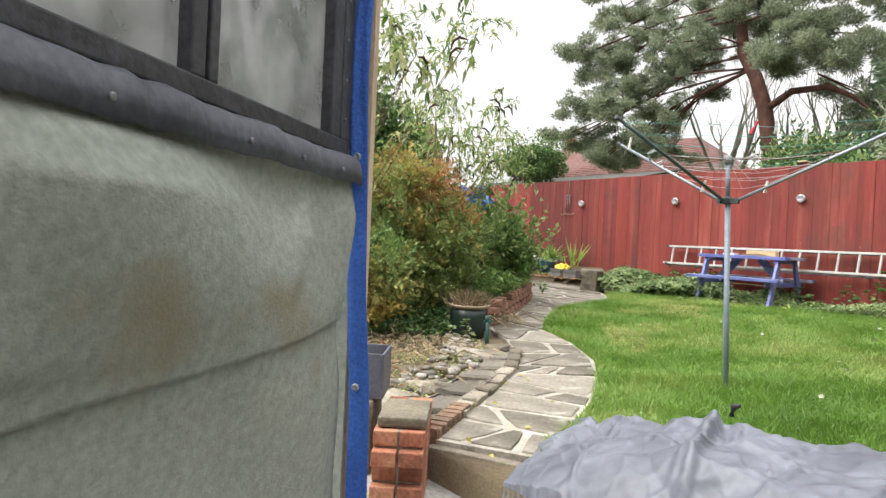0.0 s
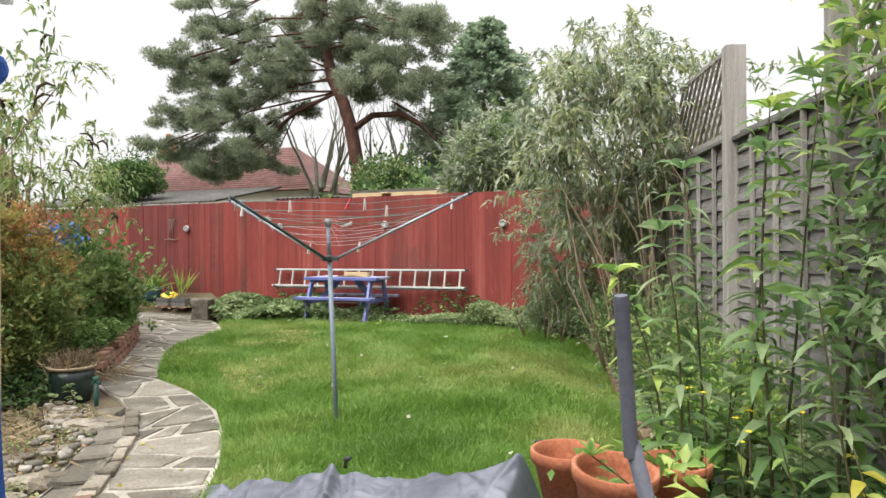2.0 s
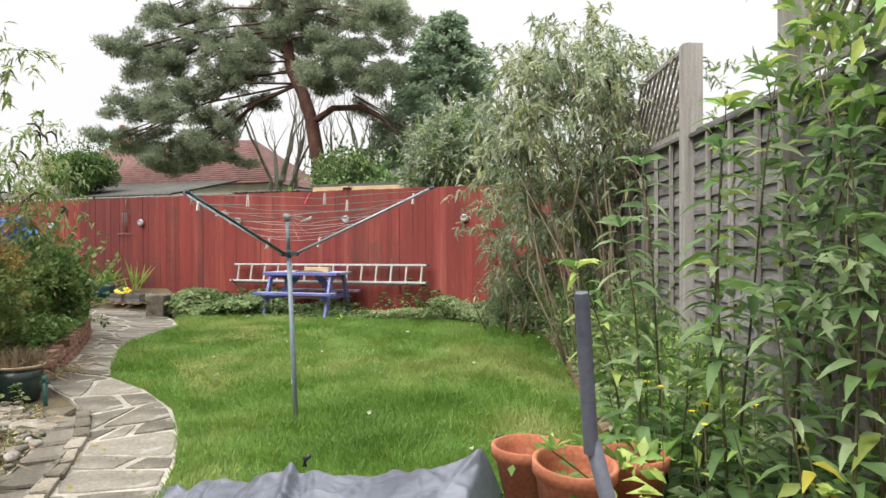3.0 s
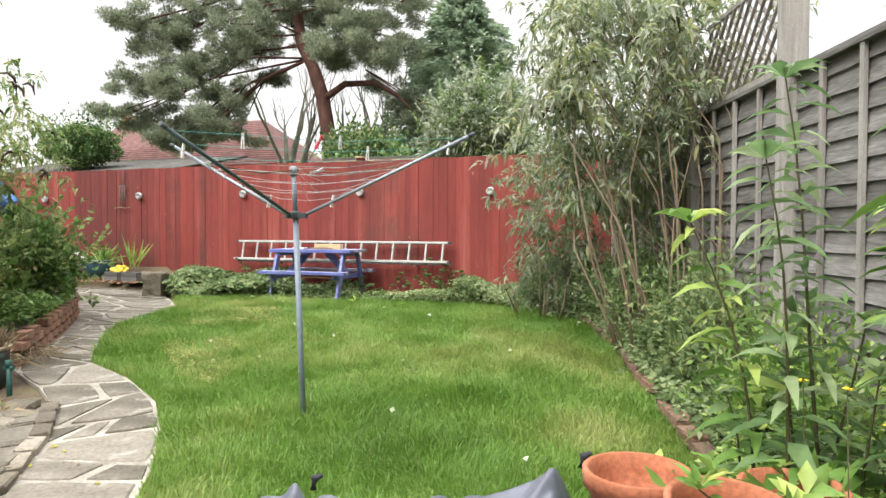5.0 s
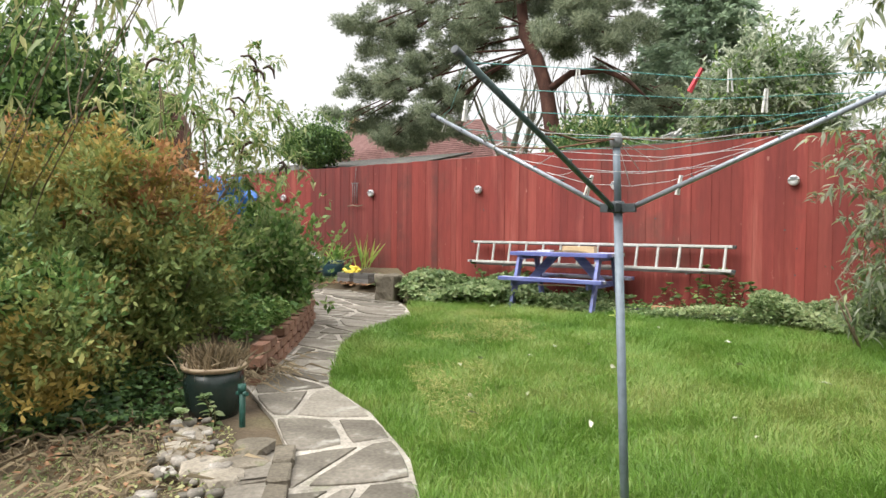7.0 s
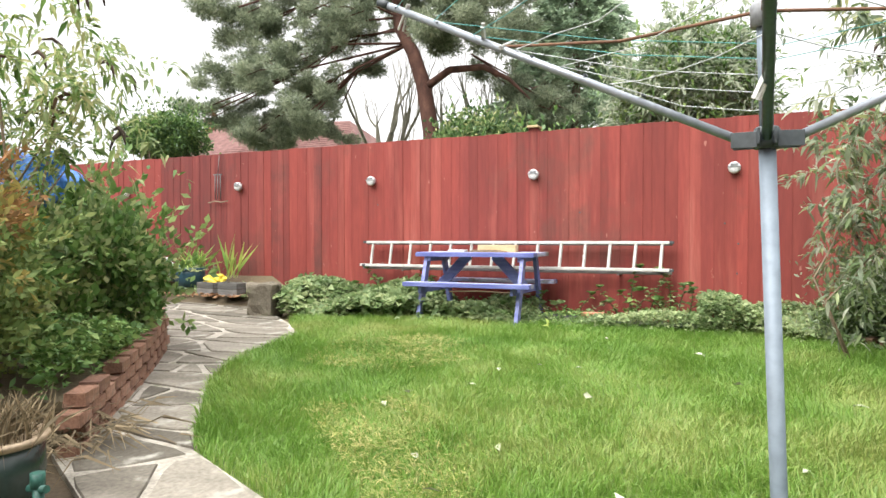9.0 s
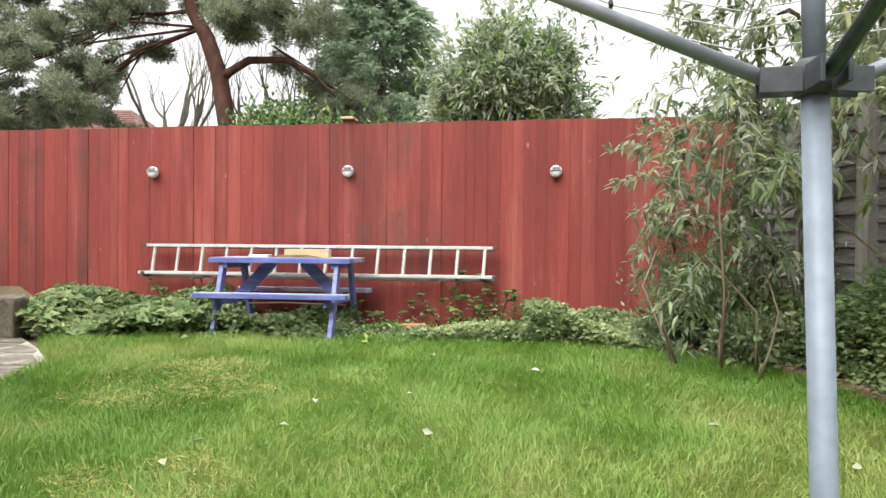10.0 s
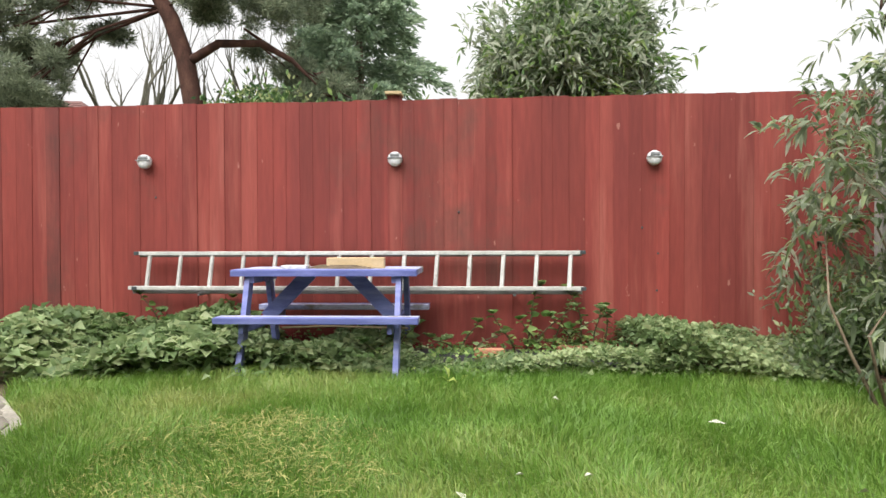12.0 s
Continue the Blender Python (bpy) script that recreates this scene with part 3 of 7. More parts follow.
step = part("step_riser", boxbm((-0.27, -0.05, 0.0), (0.27, 0.02, 0.155), 0.012), STONE, None)
step.location, step.rotation_euler = (-1.86, 3.30, 0.058), (0, 0, radians(26))
tagged(step, "thick worn stone slab edge forming the step up to the path", "step", kind="structure")
patio = part("patio", boxbm((-2.6, -4.0, -0.05), (3.0, 3.15, 0.058)), CONCRETE, None)
tagged(patio, "stained grey concrete patio one step below the path", "patio", kind="structure")


# fences
def red_fence():
    f = thing("garden_fence", -6.5, 10.66, 0.57, "tall close-boarded fence stained brick red, with dark drips", "fence", kind="structure")
    bm = bmesh.new()
    prof = [(0, 0), (0.140, 0), (0.140, -0.0125), (0.134, -0.0135), (0, -0.0095)]
    for x, y in prof:
        for z in (0, 1.92):
            bm.verts.new((x, y, z))
    bm.verts.ensure_lookup_table()
    v = bm.verts
    for k in range(5):
        a, b = 2 * k, 2 * ((k + 1) % 5)
        bm.faces.new((v[a], v[b], v[b + 1], v[a + 1]))
    bm.faces.new((v[0], v[2], v[4], v[6], v[8]))
    bm.faces.new((v[9], v[7], v[5], v[3], v[1]))
    bmesh.ops.recalc_face_normals(bm, faces=bm.faces)
    me = bpy.data.meshes.new("board")
    bm.to_mesh(me)
    bm.free()
    me.materials.append(RED)
    # paler boards, picked at random and more often at the right-hand end
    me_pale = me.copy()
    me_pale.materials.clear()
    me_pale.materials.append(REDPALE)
    me_dark = me.copy()
    me_dark.materials.clear()
    me_dark.materials.append(REDDARK)
    x, k = -13.0, 0
    while x < -0.45:
        worn = random.random()
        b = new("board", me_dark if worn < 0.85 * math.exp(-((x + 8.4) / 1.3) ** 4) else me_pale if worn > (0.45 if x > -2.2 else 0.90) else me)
        b.parent = f
        b.location = (x + 6.5, -0.004 + random.uniform(-0.003, 0.002), random.uniform(-0.006, 0.005) + (0.04 * (x + 13) / 13 - 0.03))
        b.rotation_euler = (0, radians(random.uniform(-0.25, 0.25)), radians(random.uniform(-1.1, 0.7)))
        x += random.choice((0.092, 0.105, 0.112, 0.125, 0.13))
        k += 1
    for x in (-12.0, -10.06, -8.05, -6.04, -4.05, -2.09, -0.38):
        tall = 1.955 if x == -4.05 else 1.90
        part("post", boxbm((x + 6.5 - 0.05, -0.021 if x in (-4.05, -0.38) else 0.002, -0.3), (x + 6.5 + 0.05, 0.1, tall - 0.02 * (x < -5)), 0.004), RED if x != -0.38 else POSTWOOD, f)
        if x == -4.05:
            part("cap", boxbm((x + 6.5 - 0.062, -0.06, tall), (x + 6.5 + 0.062, 0.115, tall + 0.022), 0.004), BBQWOOD, f)
    for kx, kz in ((-2.168, 1.494), (-3.55, 1.62), (-2.05, 1.30), (-2.06, 1.02), (-5.95, 1.75)):
        kb = bmesh.new()
        lathe(kb, [(0.009, 0), (0.008, 0.002), (0.003, 0.003)], 10)
        bmesh.ops.rotate(kb, cent=(0, 0, 0), matrix=Matrix.Rotation(radians(90), 3, "X"), verts=kb.verts)
        bmesh.ops.translate(kb, vec=(kx + 6.5, -0.018, kz - 0.57), verts=kb.verts)
        part("knot", kb, DARKPLASTIC, f, "dark knot in a board")
    for z in (0.3, 1.6):
        part("rail", boxbm((-6.5, 0.015, z), (6.1, 0.08, z + 0.07)), RED, f)
    part("gravel_board", boxbm((-6.5, -0.02, -0.2), (6.1, 0.01, 0.05), 0.004), RED, f)


def side_fence():
    d = Vector((0.3040, -1.0, 0)).normalized()
    start = Vector((-0.40, 10.66, 0))
    rz = math.degrees(math.atan2(d.y, d.x))
    f = thing("side_fence", start.x, start.y, 0, "weathered grey waney-lap fence with overlapping horizontal boards", "fence", kind="structure", rz=rz)
    posts = [0.0, 1.4, 2.98, 4.61, 6.12, 7.9, 9.7, 11.5]
    n_board = 0
    for i, (a, b) in enumerate(zip(posts, posts[1:])):
        base = 0.55 - 0.05 * (a + b) / 2 * 0.95
        top = 2.44 - 0.018 * i
        z = base
        while z < top - 0.06:
            bm = bmesh.new()
            segs = 8
            prev = None
            ph = random.uniform(0, 50)
            for s in range(segs + 1):
                x = a + 0.03 + (b - a - 0.06) * s / segs
                w = 0.012 * noise.noise(Vector((x * 2.2, ph, 0)))
                row = [bm.verts.new(p) for p in ((x, 0.002, z + 0.155), (x, -0.022, z + w), (x, -0.013, z + w), (x, 0.010, z + 0.155))]
                if prev:
                    for k in range(4):
                        bm.faces.new((prev[k], row[k], row[(k + 1) % 4], prev[(k + 1) % 4]))
                prev = row
            bmesh.ops.recalc_face_normals(bm, faces=bm.faces)
            part("board", bm, GREYWOOD, f)
            z += 0.118
            n_board += 1
        for s in range(1, 4):
            x = a + (b - a) * s / 4
            part("batten", boxbm((x - 0.018, -0.048, base), (x + 0.018, -0.024, top), 0.002), POSTWOOD, f)
        part("capping", boxbm((a + 0.02, -0.055, top), (b - 0.02, 0.035, top + 0.03), 0.004), GREYWOOD, f)
    for i, s in enumerate(posts):
        tall = 3.08 if i in (3,) else (3.6 if i == 4 else 2.5)
        w_ = 0.028 if i == 4 else 0.055
        part("post", boxbm((s - w_, -0.09, -0.1), (s + w_, 0.05, tall), 0.006), POSTWOOD, f)
    for a, b in ((1.5, 2.9), (3.1, 4.5), (6.2, 7.8)):
        t = part("trellis", boxbm((a, 0.0, 2.46), (b, 0.025, 2.50)), POSTWOOD, f, "pale diagonal trellis on top of the fence")
        box_top = boxbm((a, 0.0, 3.10), (b, 0.025, 3.13))
        part("slat", box_top, POSTWOOD, t)
        step, h = 0.145, 0.57
        x = a - h
        while x < b:
            for sgn in (1, -1):
                p0, p1 = (x, 2.50), (x + h, 3.10)
                if sgn < 0:
                    p0, p1 = (x, 3.10), (x + h, 2.50)
                x0, x1 = max(a, p0[0]), min(b, p1[0])
                if x1 - x0 > 0.05:
                    zz = lambda q: p0[1] + (p1[1] - p0[1]) * (q - p0[0]) / (p1[0] - p0[0])
                    bm = bmesh.new()
                    off = 0.004 if sgn > 0 else 0.018
                    beam(bm, (x0, off, zz(x0)), (x1, off, zz(x1)), 0.012, 0.022, 0, up=(0, 1, 0.01))
                    part("slat", bm, POSTWOOD, t)
            x += step


red_fence()
side_fence()
# plain closing walls out of sight
closing = part("boundary_fence", boxbm((-12.62, -4.0, -0.2), (-12.55, 10.6, 2.3)), GREYWOOD, None)
tagged(closing, "plain weathered grey boundary fence at the garden's far side", "fence", kind="structure")
house_wall = part("house_wall", boxbm((-12.6, -4.3, -0.2), (5.0, -4.05, 5.2)), BRICK, None)
tagged(house_wall, "plain red-brown brick back wall of the house", "wall", kind="structure")


# the canvas-sided shelter
def shelter():
    sh = thing("garden_shelter", -1.01, 2.082, 0.058, "timber shelter walled with mildewed green canvas and a window with painted-in haze", "shelter", rz=math.degrees(math.atan2(-0.750, 0.661)))
    Z = -0.058

    def sag(x, z):
        u = x
        v = 0.045 * noise.noise(Vector((u * 1.6, z * 2.2, 3.0))) * 2.0
        v += 0.11 * max(0.0, min(1.0, (z - 1.0) / 0.12)) * math.exp(-((z - (1.20 - 0.55 * math.sin(min(u, 1.5) * 1.9 + 0.4) * 0.55)) / 0.06) ** 2) * min(1, u * 3) * max(0.2, 1 - abs(u - 0.7))
        v += 0.035 * math.exp(-((u - 0.30 - (1.28 - z) * 0.55) / 0.03) ** 2) * max(0, 1 - abs(z - 1.2) / 0.12)
        v += 0.014 * math.sin(u * 24 + z * 5) * math.exp(-((u - 0.05) / 0.08) ** 2)
        return v * max(0.0, min(1.0, (1.345 - z) / 0.09))

    def cloth(name, x0, x1, z0, z1, off, mtl, label, edge=None):
        bm = bmesh.new()
        nx, nz = 90, 50
        rows = []
        for j in range(nz + 1):
            r = []
            for i in range(nx + 1):
                x = x0 + (x1 - x0) * i / nx
                bot = z0 if edge is None else edge(x)
                z = bot + (z1 - bot) * j / nz
                r.append(bm.verts.new((x, off + sag(x, z), z + Z)))
            rows.append(r)
        for a, b in zip(rows, rows[1:]):
            for i in range(nx):
                bm.faces.new((a[i], a[i + 1], b[i + 1], b[i])).smooth = True
        made = bmesh.ops.extrude_face_region(bm, geom=bm.faces[:])["geom"]
        bmesh.ops.translate(bm, vec=(0, -0.006, 0), verts=[v for v in made if isinstance(v, bmesh.types.BMVert)])
        bmesh.ops.recalc_face_normals(bm, faces=bm.faces)
        return part(name, bm, mtl, sh, label)

    seam = lambda x: 1.002 - 0.045 * x
    cloth("canvas", 0.02, 2.6, 0.9, 1.36, 0.030, CANVAS, "sagging mildewed green canvas", seam)
    cloth("lower_canvas", 0.02, 2.6, 0.07, 1.05, 0.020, CANVAS, "lower green canvas flap")
    # dusty black sheet along the sill
    bm = bmesh.new()
    rows = []
    prof = [(0.034, 1.338), (0.050, 1.336), (0.052, 1.365), (0.044, 1.396), (0.026, 1.408), (0.0, 1.414)]
    for i in range(121):
        x = -0.01 + 2.6 * i / 120
        w = 0.006 * noise.noise(Vector((x * 7, 0, 0))) + 0.005 * noise.noise(Vector((x * 21, 5, 0)))
        rows.append([bm.verts.new((x, y + w, z + 0.7 * w + Z + (0.004 if k == 0 else 0))) for k, (y, z) in enumerate(prof)])
    for a, b in zip(rows, rows[1:]):
        for k in range(len(prof) - 1):
            bm.faces.new((a[k], b[k], b[k + 1], a[k + 1])).smooth = True
    part("sill_sheet", bm, BLACKRUBBER, sh, "dusty black sheet folded over the sill")
    for x in (0.14, 0.36, 0.58, 0.93, 1.3):
        bm = bmesh.new()
        lathe(bm, [(0.006, 0), (0.006, 0.003), (0.003, 0.005)], 10)
        bmesh.ops.rotate(bm, cent=(0, 0, 0), matrix=Matrix.Rotation(radians(-90), 3, "X"), verts=bm.verts)
        bmesh.ops.translate(bm, vec=(x, 0.052, 1.362 + Z), verts=bm.verts)
        part("nail", bm, DARKALU, sh)
    w = part("window", boxbm((0.0, -0.045, 1.412 + Z), (2.6, 0.012, 1.45 + Z), 0.004), FRAMEBLACK, sh, "black-framed window with a mossy bottom rail")
    part("top_rail", boxbm((0.0, -0.045, 1.95 + Z), (2.6, 0.014, 2.02 + Z), 0.004), FRAMEBLACK, w)
    for a, b in ((-0.01, 0.055), (0.062, 0.12), (0.622, 0.650), (0.662, 0.70), (1.28, 1.36), (1.95, 2.02)):
        part("upright", boxbm((a, -0.045, 1.45 + Z), (b, 0.010, 1.95 + Z), 0.004), FRAMEBLACK, w)
    for a, b in ((0.12, 0.622), (0.70, 1.28), (1.36, 1.95)):
        part("pane", boxbm((a, -0.022, 1.45 + Z), (b, -0.018, 1.95 + Z)), GLASS, w).visible_shadow = False
    for z in (1.50, 1.60, 1.70, 1.80, 1.90):
        bm = bmesh.new()
        lathe(bm, [(0.005, 0), (0.005, 0.003), (0.002, 0.005)], 10)
        bmesh.ops.rotate(bm, cent=(0, 0, 0), matrix=Matrix.Rotation(radians(-90), 3, "X"), verts=bm.verts)
        bmesh.ops.translate(bm, vec=(0.035, 0.010, z + Z), verts=bm.verts)
        part("nail", bm, DARKALU, w)
    part("fascia", boxbm((-0.02, -0.05, 2.02 + Z), (2.6, 0.02, 2.28 + Z), 0.006), BLACKRUBBER, sh, "dusty black sheet over the eaves")
    # roof out of view, added clear and shadowless so the inside is lit
    part("roof", boxbm((-0.1, -1.4, 2.28 + Z), (2.65, 0.08, 2.30 + Z), 0.006), GLASS, sh, "unseen clear roof sheet added to let light in").visible_shadow = False
    # assumed wall, translucent and stopped low to let light through to the window
    part("unseen_back_wall", boxbm((0.0, -1.33, 0.0), (2.6, -1.32, 1.38)), POLYTHENE, sh)
    part("end_wall", boxbm((2.58, -1.31, 0.0), (2.62, -0.05, 2.28 + Z)), CURTAIN, sh)
    # hanging sheets seen through the window
    bm = bmesh.new()
    prev = None
    for i in range(140):
        x = 0.27 + 2.1 * i / 139
        y = -0.10 + 0.022 * math.sin(x * 26) + 0.014 * math.sin(x * 61 + 1)
        row = [bm.verts.new((x, y + 0.01 * math.sin(x * 9), 1.0)), bm.verts.new((x, y, 1.98))]
        if prev:
            bm.faces.new((prev[0], row[0], row[1], prev[1])).smooth = True
        prev = row
    part("curtain", bm, CURTAIN, sh, "grubby white sheet hanging behind the window")
    bm = bmesh.new()
    rows = []
    for j in range(40):
        z = 1.42 + 0.55 * j / 39
        r = []
        for i in range(14):
            x = 0.125 + 0.125 * i / 13 + 0.012 * noise.noise(Vector((0, 0, z * 14)))
            r.append(bm.verts.new((x, -0.038 + 0.012 * noise.noise(Vector((x * 60, 0, z * 28))), z + Z)))
        rows.append(r)
    for a, b in zip(rows, rows[1:]):
        for i in range(13):
            bm.faces.new((a[i], a[i + 1], b[i + 1], b[i]))
    part("inner_post", bm, FLAKY, sh, "inner post with flaking brown paint")
    # posts and the end wall past the corner
    part("corner_post", boxbm((-0.105, -0.02, 0.0), (-0.07, 0.046, 2.3), 0.003), RAWWOOD, sh, "bare softwood corner post")
    part("end_canvas", boxbm((-0.034, -1.31, 0.0), (-0.024, 0.022, 2.28 + Z), 0.003), CANVAS, sh)
    # blue strap that hangs down the corner, its face turned along the wall
    bm = bmesh.new()
    rows = []
    for j in range(60):
        z = 0.02 + 2.15 * j / 59
        wd = 0.058 - 0.022 * z / 2.15
        sway = 0.045 * max(0.0, 1 - z / 1.3)
        rows.append([bm.verts.new((-0.012 - 0.012 * k / 5 + 0.004 * math.sin(k * 1.4 + z * 5) - sway * 0.6, 0.010 + wd * k / 5 + sway + 0.003 * math.sin(z * 11), z)) for k in range(6)])
    for a, b in zip(rows, rows[1:]):
        for k in range(5):
            bm.faces.new((a[k], a[k + 1], b[k + 1], b[k])).smooth = True
    made = bmesh.ops.extrude_face_region(bm, geom=bm.faces[:])["geom"]
    bmesh.ops.translate(bm, vec=(-0.004, 0, 0), verts=[v for v in made if isinstance(v, bmesh.types.BMVert)])
    bmesh.ops.recalc_face_normals(bm, faces=bm.faces)
    strap = part("strap", bm, BLUESTRAP, sh, "blue woven edging strip with eyelets")
    for z, r in ((1.355, 0.010), (1.97, 0.016), (0.75, 0.010)):
        bm = bmesh.new()
        lathe(bm, [(r, 0), (r, 0.004), (r * 0.5, 0.006), (r * 0.45, 0.003)], 16)
        bmesh.ops.rotate(bm, cent=(0, 0, 0), matrix=Matrix.Rotation(radians(90), 3, "Y"), verts=bm.verts)
        sway = 0.045 * max(0.0, 1 - z / 1.3)
        bmesh.ops.translate(bm, vec=(-0.012 - sway * 0.6, 0.032 + sway, z), verts=bm.verts)
        part("eyelet", bm, STEEL, strap)
    bm = bmesh.new()
    bmesh.ops.create_icosphere(bm, subdivisions=3, radius=0.05)
    for v in bm.verts:
        v.co = Vector((v.co.x * 0.4, v.co.y * 0.9, v.co.z * 1.1)) * (1 + 0.4 * noise.noise(v.co * 30)) + Vector((-0.02, 0.03, 2.03))
    part("gathered_cloth", bm, BLUESTRAP, strap, "gathered blue cloth knot")


shelter()


# beyond the fence
def tree(name, x, y, z, label, trunk_bm, bark, crown_me, category="tree"):
    t = thing(name, x, y, z, label, category)
    for bm_, nm, mt in ((trunk_bm, "trunk", bark),):
        bmesh.ops.translate(bm_, vec=(-x, -y, -z), verts=bm_.verts)
        tagged(part(nm, bm_, mt, t), kind="stuff")
    for me, mt in crown_me:
        me.transform(Matrix.Translation((-x, -y, -z)))
        link("crown", me, mt, t)
    return t


def crown(name, centres, radii, n, length, width, style="flat", up=0.3, droop=0.0, shell=0.5, squash=1.0, spray=0.8):
    at, d = in_clumps(centres, radii, n, shell, squash)
    ways = d + RNG.normal(0, spray, (n, 3)) + (0, 0, up)
    L = length * RNG.uniform(0.6, 1.25, n)
    return leaves(name, at, ways, L, L * width, droop) if style == "leaf" else flat_leaves(name, at, ways, L, L * width)


PADS = [(-16.6, 10.4, 0.8), (-16.0, 9.6, 0.9), (-14.2, 9.9, 1.0), (-13.0, 8.9, 0.9), (-10.3, 9.6, 1.0), (-8.6, 9.3, 0.8), (-7.6, 8.8, 0.5), (-17.4, 8.6, 0.55), (-16.7, 8.2, 0.9),
        (-15.0, 8.3, 1.1), (-9.9, 8.4, 0.8), (-8.8, 7.6, 0.6), (-17.8, 6.8, 0.65), (-16.7, 6.9, 0.85), (-15.2, 6.6, 1.0), (-14.0, 7.4, 0.9), (-13.0, 8.0, 0.7), (-18.0, 5.4, 0.5), (-17.0, 5.5, 0.7),
        (-15.5, 5.4, 0.9), (-14.3, 5.1, 0.6), (-9.9, 7.0, 0.35), (-8.3, 7.0, 0.6), (-8.0, 5.9, 0.75), (-7.4, 5.2, 0.6), (-12.4, 10.4, 1.0), (-11.0, 10.6, 1.0), (-16.6, 4.7, 0.55), (-11.4, 9.2, 0.6)]


def pine():
    random.seed(11)
    bm = bmesh.new()
    Y = 22.0
    tube(bm, [(-10.55, Y, 0.5), (-10.6, Y, 3.0), (-10.7, Y, 4.6), (-10.95, Y, 6.0), (-11.3, Y, 7.0), (-11.75, Y, 7.8), (-11.95, Y + 0.1, 9.0), (-12.05, Y, 10.8), (-11.6, Y, 13.2)],
         [0.29, 0.27, 0.25, 0.23, 0.21, 0.19, 0.16, 0.12, 0.05], 12)
    tube(bm, [(-10.9, Y, 5.9), (-10.0, Y - 0.2, 6.3), (-8.9, Y - 0.3, 6.25), (-8.1, Y - 0.4, 5.8), (-7.5, Y - 0.4, 5.2)], [0.13, 0.11, 0.09, 0.06, 0.02], 8)
    cs, rs = [], []
    for px, pz, r in PADS:
        py = Y + random.uniform(-1.6, 1.6)
        tz = min(12.5, max(7.3, pz + 0.12 * abs(px + 11.5) + random.uniform(-0.2, 0.5)))
        tx = -11.0 - 0.3 * (tz - 6.0) if tz < 9 else -12.0
        mid = ((tx + px) / 2, (Y + py) / 2, (tz + pz) / 2 + 0.35)
        if not (-10 < px < -7 and pz < 6.5):
            tube(bm, [(tx, Y, tz), mid, (px, py, pz)], [0.045, 0.032, 0.015], 5, cap=False)
        for q in range(20):
            c = (px + random.uniform(-1.25, 1.25) * r, py + random.uniform(-1.4, 1.4), pz + random.uniform(-0.7, 0.7) * r)
            if q < 5:
                tube(bm, [mid if q < 2 else (px, py, pz), ((px + c[0]) / 2, (py + c[1]) / 2, (pz + c[2]) / 2 + 0.08), c], [0.028, 0.02, 0.008], 5, cap=False)
            cs.append(c)
            rs.append(random.uniform(0.15, 0.40))
        # fallen-back tufts between the pads
        for q in range(4):
            f = random.uniform(0.4, 0.85)
            cs.append((tx + (px - tx) * f, py, tz + (pz - tz) * f + 0.3 + random.gauss(0, 0.2)))
            rs.append(random.uniform(0.18, 0.34))
    me = crown("crown", cs, rs, 240000, 0.17, 0.16, up=0.45, shell=0.08, squash=0.55, spray=1.0)
    tree("pine_tree", -10.55, Y, 0.59, "tall red-barked pine with layered grey-green needle clouds behind the fence", bm, PINEBARK, [(me, PINELEAF)])


def conifer():
    random.seed(12)
    bm = bmesh.new()
    Y = 26.5
    tube(bm, [(-7.4, Y, 0.5), (-7.4, Y, 10.8)], [0.3, 0.04], 8)
    ats, ways = [], []
    for k in range(330):
        h = 2.6 + 8.2 * (k / 330) ** 0.95
        reach = 4.0 * (1 - (h - 2.0) / 9.0) ** 0.65 * random.uniform(0.65, 1.2)
        a = random.uniform(0, 6.283)
        n = 150
        t = np.sqrt(RNG.random(n))
        dirx, diry = math.cos(a), math.sin(a)
        px = -7.4 + dirx * reach * t + RNG.normal(0, 0.13, n) * (1.3 - t)
        py = Y + diry * reach * t + RNG.normal(0, 0.13, n) * (1.3 - t)
        pz = h + 0.30 * reach * t - 0.28 * reach * t * t * 1.5 - np.abs(RNG.normal(0, 0.13, n))
        ats.append(np.stack([px, py, pz], 1))
        ways.append(np.stack([dirx + RNG.normal(0, 0.5, n), diry + RNG.normal(0, 0.5, n), -0.25 + RNG.normal(0, 0.35, n)], 1))
    L = 0.27 * RNG.uniform(0.6, 1.2, len(ats) * 150)
    me = flat_leaves("crown", np.concatenate(ats), np.concatenate(ways), L, L * 0.3)
    tree("cypress_tree", -7.4, Y, 0.59, "dense blue-green cypress with drooping feathery tips", bm, BARK, [(me, CONIFERLEAF)])


